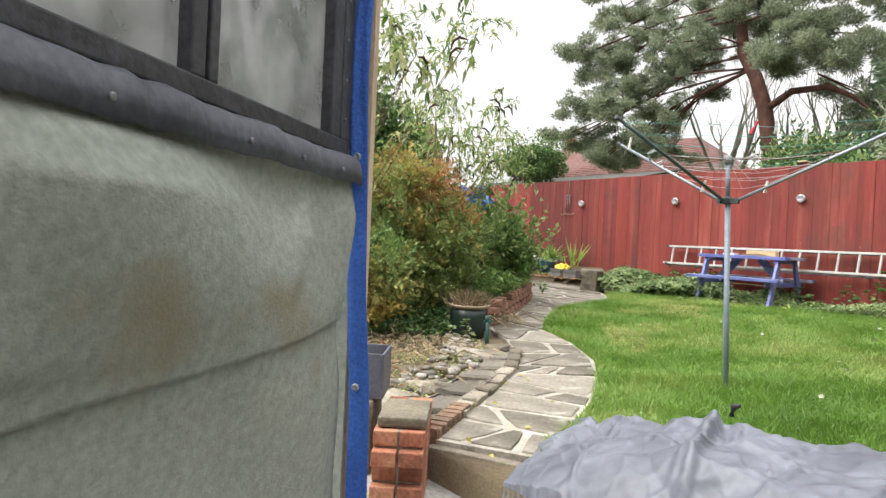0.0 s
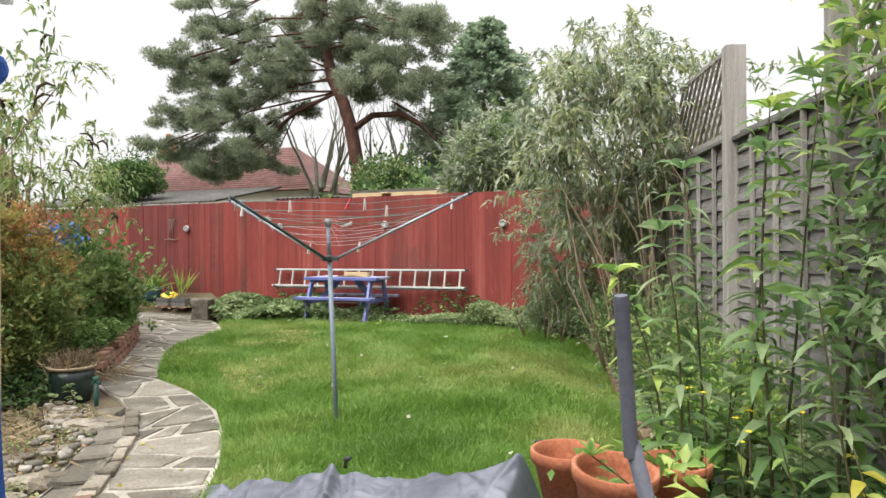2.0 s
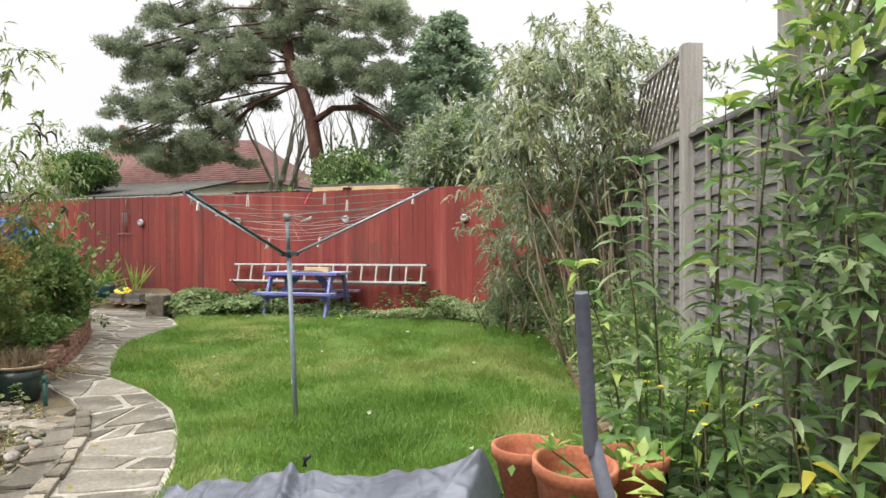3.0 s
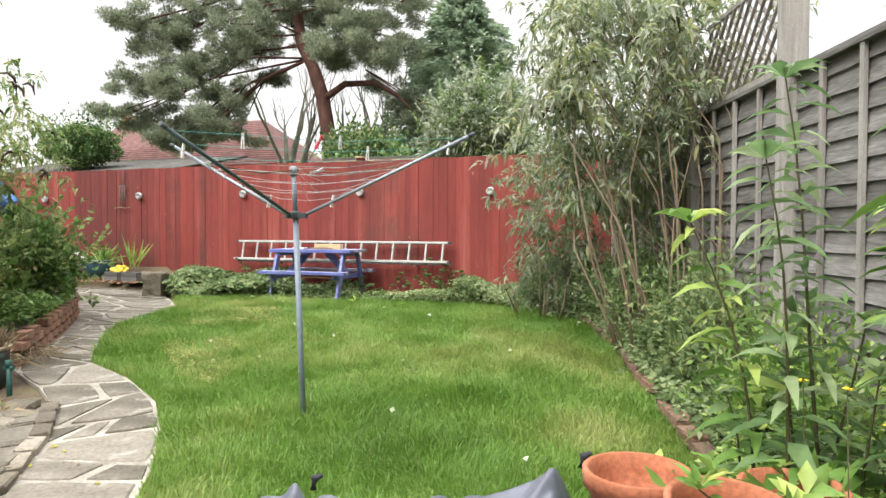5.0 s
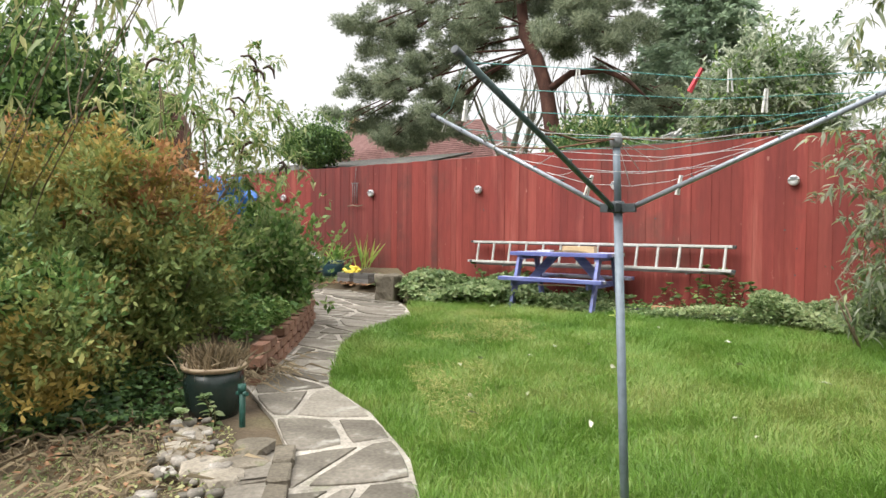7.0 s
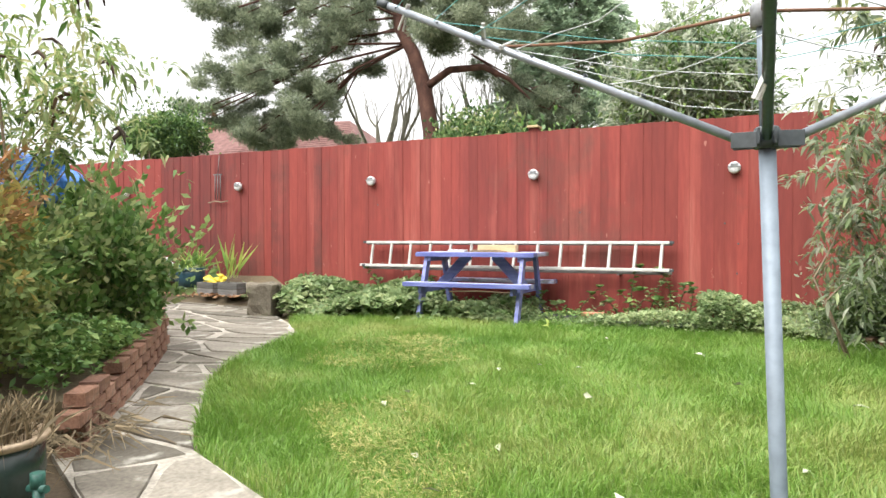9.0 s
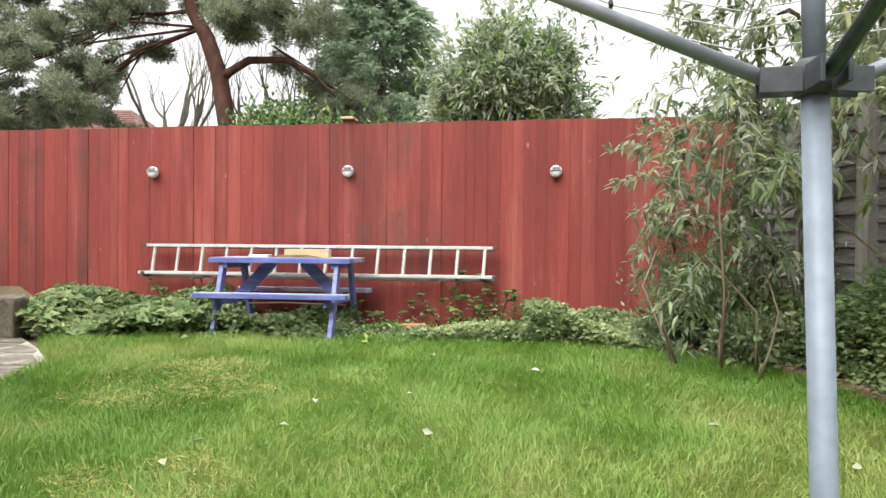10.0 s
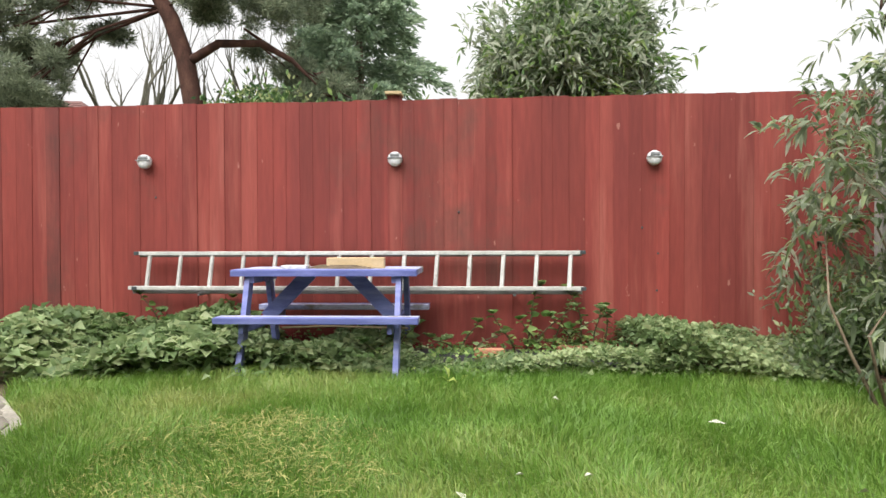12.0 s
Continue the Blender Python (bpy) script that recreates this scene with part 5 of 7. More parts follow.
def tarp():
    t = thing("tarpaulin", -0.9, 3.7, 0.2, "dusty grey tarpaulin draped in folds over a low heap", "tarpaulin")
    # the hull of what it covers, then folds over it
    def height(u, v):
        # u along from the path end (0) to the pots (1); v from the lawn side (0) to the patio side (1)
        base = 0.03 + 0.22 * min(1, u * 2.0) ** 0.9
        edge = min(1, (1 - v) * 3.0) * min(1, v * 9 + 0.45) * min(1, (1 - u) * 14 + 0.35)
        f = 0.020 * abs(noise.noise(Vector((u * 5.2, v * 3.1, 0.3)))) ** 0.7 * 2.2
        f += 0.018 * (1 - abs(noise.noise(Vector((u * 9 + v * 3, v * 4, 9.0)))) * 2.4) * (0.4 + abs(noise.noise(Vector((u * 3, v * 3, 4.0)))))
        dd = noise.voronoi(Vector((u * 5.5 + 0.3 * v, v * 2.6, 0.0)))[0]
        f += 0.018 * math.exp(-((dd[1] - dd[0]) / 0.10) ** 2)
        d2 = noise.voronoi(Vector((u * 13, v * 6.5, 4.0)))[0]
        f += 0.006 * math.exp(-((d2[1] - d2[0]) / 0.10) ** 2)
        f += 0.007 * abs(math.sin(u * 21 + v * 5 + 2 * noise.noise(Vector((u * 3, v * 3, 5)))))
        ridge = 0.055 * math.exp(-((u - 0.47 - 0.05 * v) / 0.018) ** 2) * (1 - v * 0.6)
        peak = 0.10 * math.exp(-((u - 0.93) / 0.06) ** 2 - (v / 0.13) ** 2)
        return base * edge + (f + ridge) * min(1, edge * 1.4) + peak
    bm = bmesh.new()
    nu, nv = 200, 100
    rows = []
    for j in range(nv + 1):
        v = j / nv
        r = []
        for i in range(nu + 1):
            u = i / nu
            lawn_side = Vector((-1.90 + 1.86 * u, 4.02 + 0.10 * math.sin(u * 3.1) - 0.26 * math.sin(u * math.pi) + 0.26 * u ** 3, 0))
            house_side = Vector((-1.50 + 1.5 * u, 3.10 - 0.05 * math.sin(u * 9), 0))
            p = lawn_side.lerp(house_side, v)
            gz = g(p.y) if p.y > 3.15 else 0.06
            r.append(bm.verts.new((p.x + 0.9, p.y - 3.7, max(gz + 0.012, gz + height(u, v)) - 0.2)))
        rows.append(r)
    for a, b in zip(rows, rows[1:]):
        for i in range(nu):
            f = bm.faces.new((a[i], b[i], b[i + 1], a[i + 1]))
            f.smooth = True
    made = bmesh.ops.extrude_face_region(bm, geom=bm.faces[:])["geom"]
    bmesh.ops.translate(bm, vec=(0, 0, -0.004), verts=[v for v in made if isinstance(v, bmesh.types.BMVert)])
    bmesh.ops.recalc_face_normals(bm, faces=bm.faces)
    part("sheet", bm, TARPGREY, t)
    for x, y, z in ((-0.02, 4.03, 0.72), (-0.93, 3.84, 0.60)):
        bm = bmesh.new()
        tube(bm, [(x + 0.9, y - 3.7, z - 0.25), (x + 0.905, y - 3.7, z - 0.21), (x + 0.93, y - 3.69, z - 0.20)], [0.012, 0.016, 0.008], 8)
        part("tied_corner", bm, MEMBRANE, t, "black tied corner knot")


def brick_stack():
    s = thing("brick_pier", -2.03, 2.98, 0.058, "low pier of worn red bricks with a rough cap stone", "brick pier", rz=-38)
    for c in range(5):
        for i in range(3):
            for j in range(2):
                x, y = -0.30 + 0.215 * i + (0.05 if c % 2 else 0), -0.10 + 0.112 * j
                part("brick", boxbm((x, y, 0.072 * c), (x + 0.205, y + 0.102, 0.072 * c + 0.063), 0.006), BRICK, s)
    part("mortar", boxbm((-0.29, -0.095, 0.0), (0.325, 0.108, 0.350)), MORTAR, s)
    part("cap_stone", boxbm((-0.05, -0.09, 0.355), (0.30, 0.12, 0.40), 0.012), STONE, s, "rough pale cap stone")
    t = thing("planter_trough", -2.42, 3.0, 0.42, "square grey zinc planter trough on the brick pier", "planter", rz=-38)
    for lo, hi in (((-0.16, -0.1, 0), (0.16, -0.088, 0.22)), ((-0.16, 0.088, 0), (0.16, 0.1, 0.22)), ((-0.16, -0.087, 0), (-0.148, 0.087, 0.22)), ((0.148, -0.087, 0), (0.16, 0.087, 0.22)), ((-0.147, -0.087, 0), (0.147, 0.087, 0.17))):
        part("side" if hi[2] > 0.2 else "soil", boxbm(lo, hi, 0.002), GREYPIPE if hi[2] > 0.2 else SOIL, t)
    pl = thing("pier_base", -2.45, 2.92, 0.058, "rough stone base under the zinc planter", "stone block", rz=-38)
    part("body", boxbm((-0.22, -0.16, 0), (0.17, 0.14, 0.36), 0.02), STONE, pl)


picnic_table()
ladder()
for x, z in ((-2.087, 2.014), (-4.035, 2.027), (-6.02, 2.03), (-8.02, 2.03), (-10.06, 2.0)):
    fence_lamp(x, z)
airer()
tarp()
brick_stack()

# pots by the tarpaulin, on a low wall of terracotta blocks
lw = thing("low_block_wall", 0.75, 3.62, 0.2, "low wall of loosely laid orange terracotta blocks behind the pots", "low wall", rz=-6)
for c in range(2):
    for i in range(6):
        part("block", boxbm((-0.55 + 0.23 * i + 0.1 * c, -0.09, 0.135 * c), (-0.55 + 0.23 * i + 0.1 * c + 0.215, 0.09, 0.135 * c + 0.125), 0.008), TERRA, lw)
st = thing("pot_stand", 0.26, 3.60, 0.2, "stained dark stone block standing under the terracotta pots", "block")
part("body", boxbm((-0.20, -0.17, 0), (0.20, 0.30, 0.32), 0.012), STONE, st)
saucer(0.385, 3.52, 0.52, 0.13, WHITEPL, "white plastic saucer under a terracotta pot")
flowerpot("terracotta_pot", 0.385, 3.52, 0.548, 0.155, 0.26, TERRA, "empty weathered terracotta pot tilted on its saucer", (4, 5))
flowerpot("terracotta_pot", 0.17, 3.82, 0.52, 0.155, 0.24, TERRA, "empty terracotta pot beside the grey tarpaulin")
flowerpot("terracotta_pot", 0.60, 3.92, 0.47, 0.145, 0.26, TERRA, "dusty terracotta pot planted with small green weeds")
flowerpot("black_pot", -4.47, 5.27, g(5.3) - 0.04, 0.19, 0.355, GLAZE, "dark green glazed pot with a tan rim, full of dry grass", rim=GLAZERIM)
soil_in = thing("pot_soil", -4.47, 5.27, g(5.3) + 0.20, "dark soil filling the glazed pot", "soil")
bm = bmesh.new()
lathe(bm, [(0.01, 0.0), (0.13, 0.0), (0.14, 0.05), (0.01, 0.06)], 24)
part("soil", bm, SOIL, soil_in)
tufts("dry_grass", "clump of dry straw-coloured grass spilling from the pot", -4.47, 5.27, g(5.3) + 0.25, 480, 0.30, 0.24, STRAW, width=0.03, droop=0.3, up=1.9)
# irrigation spike
sp = thing("garden_tap", -4.13, 5.22, g(5.2), "short dark green garden tap stake beside the path", "tap")
bm = bmesh.new()
tube(bm, [(0, 0, -0.1), (0.005, 0, 0.22)], 0.018, 10)
part("stake", bm, TAPGREEN, sp)
bm = bmesh.new()
tube(bm, [(-0.045, 0, 0.19), (0.045, 0, 0.2)], 0.014, 8)
part("outlet", bm, TAPGREEN, sp)
bm = bmesh.new()
tube(bm, [(0, 0, 0.2), (0, 0, 0.25)], 0.024, 8)
part("head", bm, TAPGREEN, sp)
# leaning pipe
pp = thing("plastic_pipe", 0.66, 3.1, 0.2, "leaning grey plastic pipe stuck in the bed by the pots", "pipe")
bm = bmesh.new()
lean_top = Vector((0.547 - 0.66, 2.486 - 3.1, 1.51 - 0.2))
lean_mid = Vector((0.56 - 0.66, 2.56 - 3.1, 1.18 - 0.2))
tube(bm, [(0.16, -0.36, -0.15), lean_mid + Vector((0.002, 0, -0.02))], 0.0195, 16)
part("lower_pipe", bm, GREYPIPE, pp)
bm = bmesh.new()
tube(bm, [lean_mid - Vector((0, 0, 0.05)), lean_top], 0.0175, 16, cap=False)
tube(bm, [lean_top, lean_mid - Vector((0, 0, 0.05))], 0.0148, 16, cap=True)
part("upper_pipe", bm, GREYPIPE, pp)
# stump at the path's end
stp = thing("block_stump", -6.62, 9.42, g(9.4) - 0.02, "weathered square stone block standing where path meets the fence bed", "stone block", rz=12)
bm = boxbm((-0.145, -0.13, 0), (0.145, 0.13, 0.385), 0.025)
bmesh.ops.subdivide_edges(bm, edges=bm.edges[:], cuts=4, use_grid_fill=True)
for v in bm.verts:
    v.co += Vector([noise.noise(v.co * 11 + Vector((k * 7, 0, 0))) * 0.03 for k in range(3)])
part("body", bm, STONE, stp)
# wind chime on the fence
wc = thing("wind_chime", -8.36, 10.6, 2.05, "rusty wire hanging ornament on the red fence", "wind chime")
for dx in (-0.045, 0.0, 0.045):
    bm = bmesh.new()
    tube(bm, [(dx, 0, 0.14), (dx, 0, 0.14), (dx, 0, -0.18)], 0.006, 6)
    part("tube", bm, DARKALU, wc)
bm = bmesh.new()
tube(bm, [(-0.16, 0, -0.22), (-0.05, 0, -0.20), (0.06, 0, -0.22), (0.17, 0, -0.2)], 0.008, 6)
part("perch", bm, STEMS, wc)
part("top_bar", boxbm((-0.07, -0.01, 0.14), (0.07, 0.01, 0.155), 0.002), DARKALU, wc)
bm = bmesh.new()
tube(bm, [(0, 0, 0.15), (0, 0.03, 0.40)], 0.004, 5)
part("cord", bm, DARKALU, wc)
# far corner pots and boxes
zf = 0.84
flowerpot("blue_pot", -8.46, 10.2, zf - 0.1, 0.20, 0.24, BLUEGLAZE, "wide dark blue glazed pot with low grey foliage", rim=BLUEGLAZE)
flowerpot("blue_pot", -8.75, 10.3, zf - 0.05, 0.12, 0.22, BLUEGLAZE, "small dark blue glazed pot beside the larger one", rim=BLUEGLAZE)
tufts("spiky_plant", "spiky yellow-green sword-leaved plant in the far corner", -8.46, 10.3, zf + 0.10, 70, 0.42, 0.22, BRIGHTLEAF, width=0.07, droop=0.2)
tufts("pot_foliage", "low grey-green foliage filling the blue pot", -8.46, 10.2, zf + 0.10, 160, 0.14, 0.5, WEEDLEAF, width=0.25, droop=0.3)
tufts("spiky_plant", "tall leaning yellow-green sword-leaved plant by the red fence", -7.95, 10.35, zf, 16, 0.62, 0.16, BRIGHTLEAF, width=0.07, droop=0.12)
for k, (x, y, w) in enumerate(((-7.90, 10.0, 0.135), (-7.55, 9.98, 0.135))):
    b = thing("wooden_planter", x, y, zf - 0.16, "small weathered wooden planter box at the foot of the red fence", "planter", "planters by the fence", rz=8 * k - 4)
    for z in (0.0, 0.075):
        part("plank", boxbm((-w, -0.11, z), (w, -0.09, z + 0.07), 0.003), GREYWOOD, b)
        part("plank", boxbm((-w, 0.09, z), (w, 0.11, z + 0.07), 0.003), GREYWOOD, b)
        part("plank", boxbm((-w, -0.089, z), (-w + 0.02, 0.089, z + 0.07), 0.003), GREYWOOD, b)
        part("plank", boxbm((w - 0.02, -0.089, z), (w, 0.089, z + 0.07), 0.003), GREYWOOD, b)
    part("soil", boxbm((-w + 0.021, -0.088, 0), (w - 0.021, 0.088, 0.13)), SOIL, b)
random.seed(3)
ys = thing("yellow_bag", -7.95, 10.12, zf + 0.0, "crumpled bright yellow plastic bag on the planter", "bag")
bm = bmesh.new()
bmesh.ops.create_icosphere(bm, subdivisions=3, radius=0.13)
for v in bm.verts:
    v.co = Vector((v.co.x * 1.25, v.co.y * 0.7, v.co.z * 0.6)) * (1 + 0.45 * noise.noise(v.co * 14))
part("bag", bm, YELLOW, ys)
wb = thing("white_sack", -9.12, 10.22, zf + 0.10, "crumpled white plastic sack in the far corner", "sack")
bm = bmesh.new()
bmesh.ops.create_icosphere(bm, subdivisions=4, radius=0.22)
for v in bm.verts:
    v.co = Vector((v.co.x * 1.5, v.co.y * 0.8, v.co.z * 0.75)) * (1 + 0.35 * noise.noise(v.co * 9))
part("bag", bm, WHITEBAG, wb)
bt = thing("blue_tarpaulin", -6.80, 7.00, 1.69, "bright blue tarpaulin bundle showing through the bushes", "tarpaulin")
bm = bmesh.new()
bmesh.ops.create_icosphere(bm, subdivisions=4, radius=0.42)
for v in bm.verts:
    v.co = Vector((v.co.x * 1.08, v.co.y * 0.6, v.co.z * 0.66)) * (1 + 0.45 * noise.noise(v.co * 4.2))
part("sheet", bm, BLUETARP, bt)
bx = thing("covered_bin", -6.80, 7.00, 0.39, "dark bin under the blue tarpaulin", "bin")
part("body", boxbm((-0.2, -0.16, 0), (0.2, 0.16, 1.20), 0.02), DARKPLASTIC, bx)
# brick and membrane by the table
mb = thing("weed_membrane", -3.3, 10.3, g(10.3), "black weed membrane laid on the soil under the ladder", "membrane")
bm = boxbm((-1.3, -0.28, 0.0), (1.1, 0.3, 0.018), 0.004)
part("sheet", bm, MEMBRANE, mb)
for x, y, rz in ((-3.32, 10.22, 6), (-2.72, 10.36, -14)):
    b = thing("loose_brick", x, y, g(10.3) + 0.018, "loose orange-red brick lying on the black membrane", "brick", rz=rz)
    part("brick", boxbm((-0.105, -0.05, 0), (0.105, 0.05, 0.065), 0.006), BRICK, b)
br = thing("fallen_branch", -4.3, 9.95, g(9.9) + 0.28, "thin pale branch resting across the picnic table's frame", "branch")
bm = bmesh.new()
tube(bm, [(-0.42, 0, 0.0), (-0.1, 0, 0.012), (0.2, 0, 0.004), (0.44, 0, 0.0)], 0.008, 6)
part("stick", bm, STRAW, br)


# plants
def scatter(poly, n):
    xs, ys = [p[0] for p in poly], [p[1] for p in poly]
    out = []
    while sum(len(o) for o in out) < n:
        p = np.stack([RNG.uniform(min(xs), max(xs), n), RNG.uniform(min(ys), max(ys), n)], 1)
        out.append(p[inside(p[:, 0], p[:, 1], poly)])
    return np.concatenate(out)[:n]


def lumps(x, y, f, seed=0.0):
    return np.array([noise.noise(Vector((a * f, b * f, seed))) for a, b in zip(x, y)])


def grow_grass():
    n = 240000
    p = scatter(LAWN, n)
    keep = (p[:, 1] < 7.4) | (RNG.random(n) < 0.8)
    p = p[keep]
    n = len(p)
    gx, gyy = np.linspace(-7.5, 1.0, 90), np.linspace(3.5, 10.2, 75)
    h = np.array([[noise.noise(Vector((a * 1.6, b * 1.6, 2.0))) + 0.6 * noise.noise(Vector((a * 5, b * 5, 7.0))) for a in gx] for b in gyy])
    wx = np.array([[noise.noise(Vector((a * 2.3, b * 2.3, 31.0))) for a in gx] for b in gyy])
    wy = np.array([[noise.noise(Vector((a * 2.3, b * 2.3, 57.0))) for a in gx] for b in gyy])
    ix = np.clip(((p[:, 0] + 7.5) / 8.5 * 89).astype(int), 0, 89)
    iy = np.clip(((p[:, 1] - 3.5) / 6.7 * 74).astype(int), 0, 74)
    hh, fx, fy = h[iy, ix], wx[iy, ix], wy[iy, ix]
    L = np.clip(0.072 + 0.030 * hh, 0.035, 0.15) * RNG.uniform(0.6, 1.35, n)
    at = np.stack([p[:, 0], p[:, 1], gy(p[:, 1]) + 0.02], 1)
    lean = np.stack([fx * 0.75 + RNG.normal(0, 0.5, n), fy * 0.75 + RNG.normal(0, 0.45, n), np.zeros(n)], 1)
    s = unit(np.stack([RNG.normal(0, 1, n), RNG.normal(0, 1, n), np.zeros(n)], 1))
    W = RNG.uniform(0.0014, 0.0027, n)[:, None]
    Lc = L[:, None]
    a, b = at - s * W, at + s * W
    mid = at + lean * Lc * 0.35 + (0, 0, 1) * Lc * 0.62
    tip = at + lean * Lc * 0.95 + (0, 0, 1) * Lc * 0.80
    v = np.stack([a, b, mid - s * W * 0.8, mid + s * W * 0.8, tip], 1).reshape(-1, 3)
    f = (np.arange(n)[:, None] * 5 + np.array([0, 1, 3, 0, 3, 2, 2, 3, 4])).ravel()
    ob = link("grass", mesh_of("grass", v, f, 3), GRASS)
    tagged(ob, "long soft green lawn grass, tufted and partly flattened", "grass", kind="stuff")


def cover(name, label, poly, n, height, length, width, m, style="leaf", seed=0.0, base=0.02, freq=1.6, category="ground cover"):
    """Low leafy growth over a piece of ground, in uneven mounds."""
    p = scatter(poly, n)
    hm = np.clip(height * (0.55 + 1.1 * lumps(p[:, 0], p[:, 1], freq, seed)), 0.03, None)
    z = hm * RNG.random(n) ** 0.45
    at = np.stack([p[:, 0], p[:, 1], gy(p[:, 1]) + base + z], 1)
    ways = np.stack([RNG.normal(0, 1, n), RNG.normal(0, 1, n), RNG.uniform(-0.1, 0.9, n)], 1)
    L = length * RNG.uniform(0.5, 1.3, n)
    me = leaves(name, at, ways, L, L * width, 0.25) if style == "leaf" else flat_leaves(name, at, ways, L, L * width)
    return tagged(link(name, me, m), label, category, kind="stuff")


def stem_plant(name, label, x, y, z, stems, mats, leaf_len, leaf_w, per=26, category="plant", stem_m=None, droop=0.35, low=0.12, tuft=True, r0=0.009):
    """Upright stems with leaves set spirally along them; stems: (dx, dy, height, lean x, lean y)."""
    t = thing(name, x, y, z, label, category)
    for k, (dx, dy, h, lx, ly) in enumerate(stems):
        pts = []
        wob = random.uniform(0, 6)
        lx, ly = lx + random.gauss(0, 0.07) * h, ly + random.gauss(0, 0.05) * h
        for i in range(9):
            s = i / 8
            pts.append((dx + lx * s * s + 0.02 * math.sin(wob + s * 5), dy + ly * s * s + 0.02 * math.cos(wob + s * 4), h * s))
        bm = bmesh.new()
        tube(bm, pts, [r0 * (1 - 0.7 * i / 8) for i in range(9)], 6)
        part("stem", bm, stem_m or GREENSTEM, t)
        n = int(per * h)
        s = low / h + (1 - low / h) * (np.arange(n) + RNG.uniform(0, 0.6, n)) / n
        P = np.array(pts)
        at = np.stack([np.interp(s, np.linspace(0, 1, 9), P[:, c]) for c in range(3)], 1)
        a = np.arange(n) * 2.4 + RNG.normal(0, 0.3, n)
        ways = np.stack([np.cos(a), np.sin(a), RNG.uniform(0.05, 0.75, n)], 1)
        L = leaf_len * RNG.uniform(0.65, 1.2, n) * (1 - 0.35 * s)
        if tuft:
            m_ = 9
            at = np.concatenate([at, np.repeat(P[-1:], m_, 0)])
            a2 = np.arange(m_) * 2.4
            ways = np.concatenate([ways, np.stack([np.cos(a2), np.sin(a2), np.full(m_, 0.9)], 1)])
            L = np.concatenate([L, leaf_len * RNG.uniform(0.5, 0.85, m_)])
        m = mats[k % len(mats)]
        link("foliage", broad_leaves("foliage", at, ways, L, L * leaf_w, droop), m, t)
    return t


grow_grass()
random.seed(31)
BEDF = [(-6.4, 9.75), (-5.2, 9.72), (-3.9, 9.82), (-1.0, 9.70), (-0.5, 9.9), (-0.5, 10.6), (-7.0, 10.6), (-7.0, 10.0)]
cover("nettle_patch", "low dusty-green dead-nettles growing along the red fence", [(-6.4, 9.35), (-5.6, 9.45), (-5.0, 9.6), (-4.9, 10.6), (-6.9, 10.6)], 8500, 0.33, 0.092, 0.75, WEEDLEAF, seed=1.0)
cover("nettle_patch", "low dusty-green weeds growing under the picnic table", [(-5.1, 9.6), (-3.9, 9.65), (-3.9, 10.5), (-5.1, 10.55)], 3000, 0.26, 0.08, 0.7, WEEDLEAF, seed=2.0)
cover("nettle_patch", "low dusty-green weeds at the foot of the red fence", [(-3.9, 9.65), (-2.1, 9.6), (-2.1, 9.95), (-3.9, 9.98)], 2400, 0.16, 0.05, 0.7, WEEDLEAF, seed=3.0)
cover("nettle_patch", "thick low green weeds between lawn and red fence", [(-2.3, 9.6), (-1.2, 9.5), (-0.5, 9.9), (-0.45, 10.6), (-2.4, 10.6)], 9500, 0.24, 0.055, 0.7, WEEDLEAF, seed=4.0)
cover("ivy_cover", "small-leaved green ground cover in the fence bed", BEDF, 3500, 0.12, 0.04, 0.8, ROUNDLEAF, seed=5.0)
for x, y, h, lean in ((-3.05, 10.52, 0.50, 0.1), (-2.62, 10.5, 0.48, -0.12), (-2.85, 10.53, 0.42, 0.2), (-3.5, 10.5, 0.22, 0.05), (-5.85, 10.5, 0.45, -0.15), (-5.5, 10.5, 0.40, 0.2), (-3.95, 10.2, 0.25, 0.1), (-2.45, 10.5, 0.34, -0.05)):
    stem_plant("bramble", "young bramble with rounded green leaves against the red fence", x, y, g(y), [(0, 0, h, lean, 0.03), (0.08, -0.03, h * 0.7, lean + 0.15, -0.08), (-0.1, -0.04, h * 0.6, -0.15, -0.08)], [ROUNDLEAF, WEEDLEAF], 0.10, 0.75, 34, "plant", droop=0.3, low=0.03)
for x, y in ((-4.55, 9.62), (-3.55, 9.66), (-4.75, 9.68)):
    tufts("broadleaf_weed", "rosette of long bright green weed leaves at the lawn's edge", x, y, g(y) + 0.02, 24, 0.24, 0.5, BRIGHTLEAF if x > -4 else BIGLEAF, width=0.16, droop=0.5)

# bed on the fence side of the lawn
BED = [(0.45, 4.2), (1.75, 3.4), (1.2, 6.0), (0.8, 7.2), (-0.3, 10.3), (-1.3, 9.9), (-0.62, 8.9), (-0.22, 7.8), (0.1, 6.5), (0.40, 5.4)]
cover("bed_weeds", "tangled small-leaved green weeds filling the fence bed", BED, 24000, 0.34, 0.05, 0.75, WEEDLEAF, seed=8.0, freq=1.1)
cover("bed_weeds", "larger dusty leaves in the fence bed", BED, 5000, 0.3, 0.07, 0.55, WEEDLEAF, seed=9.0, freq=1.3)
cover("bed_weeds", "taller pale green weeds below the buddleia", [(-1.25, 9.85), (-0.6, 8.85), (-0.2, 7.75), (0.2, 6.6), (0.5, 6.9), (0.1, 8.6), (-0.5, 10.2)], 13000, 0.62, 0.065, 0.5, WEEDLEAF, seed=23.0, freq=1.8)
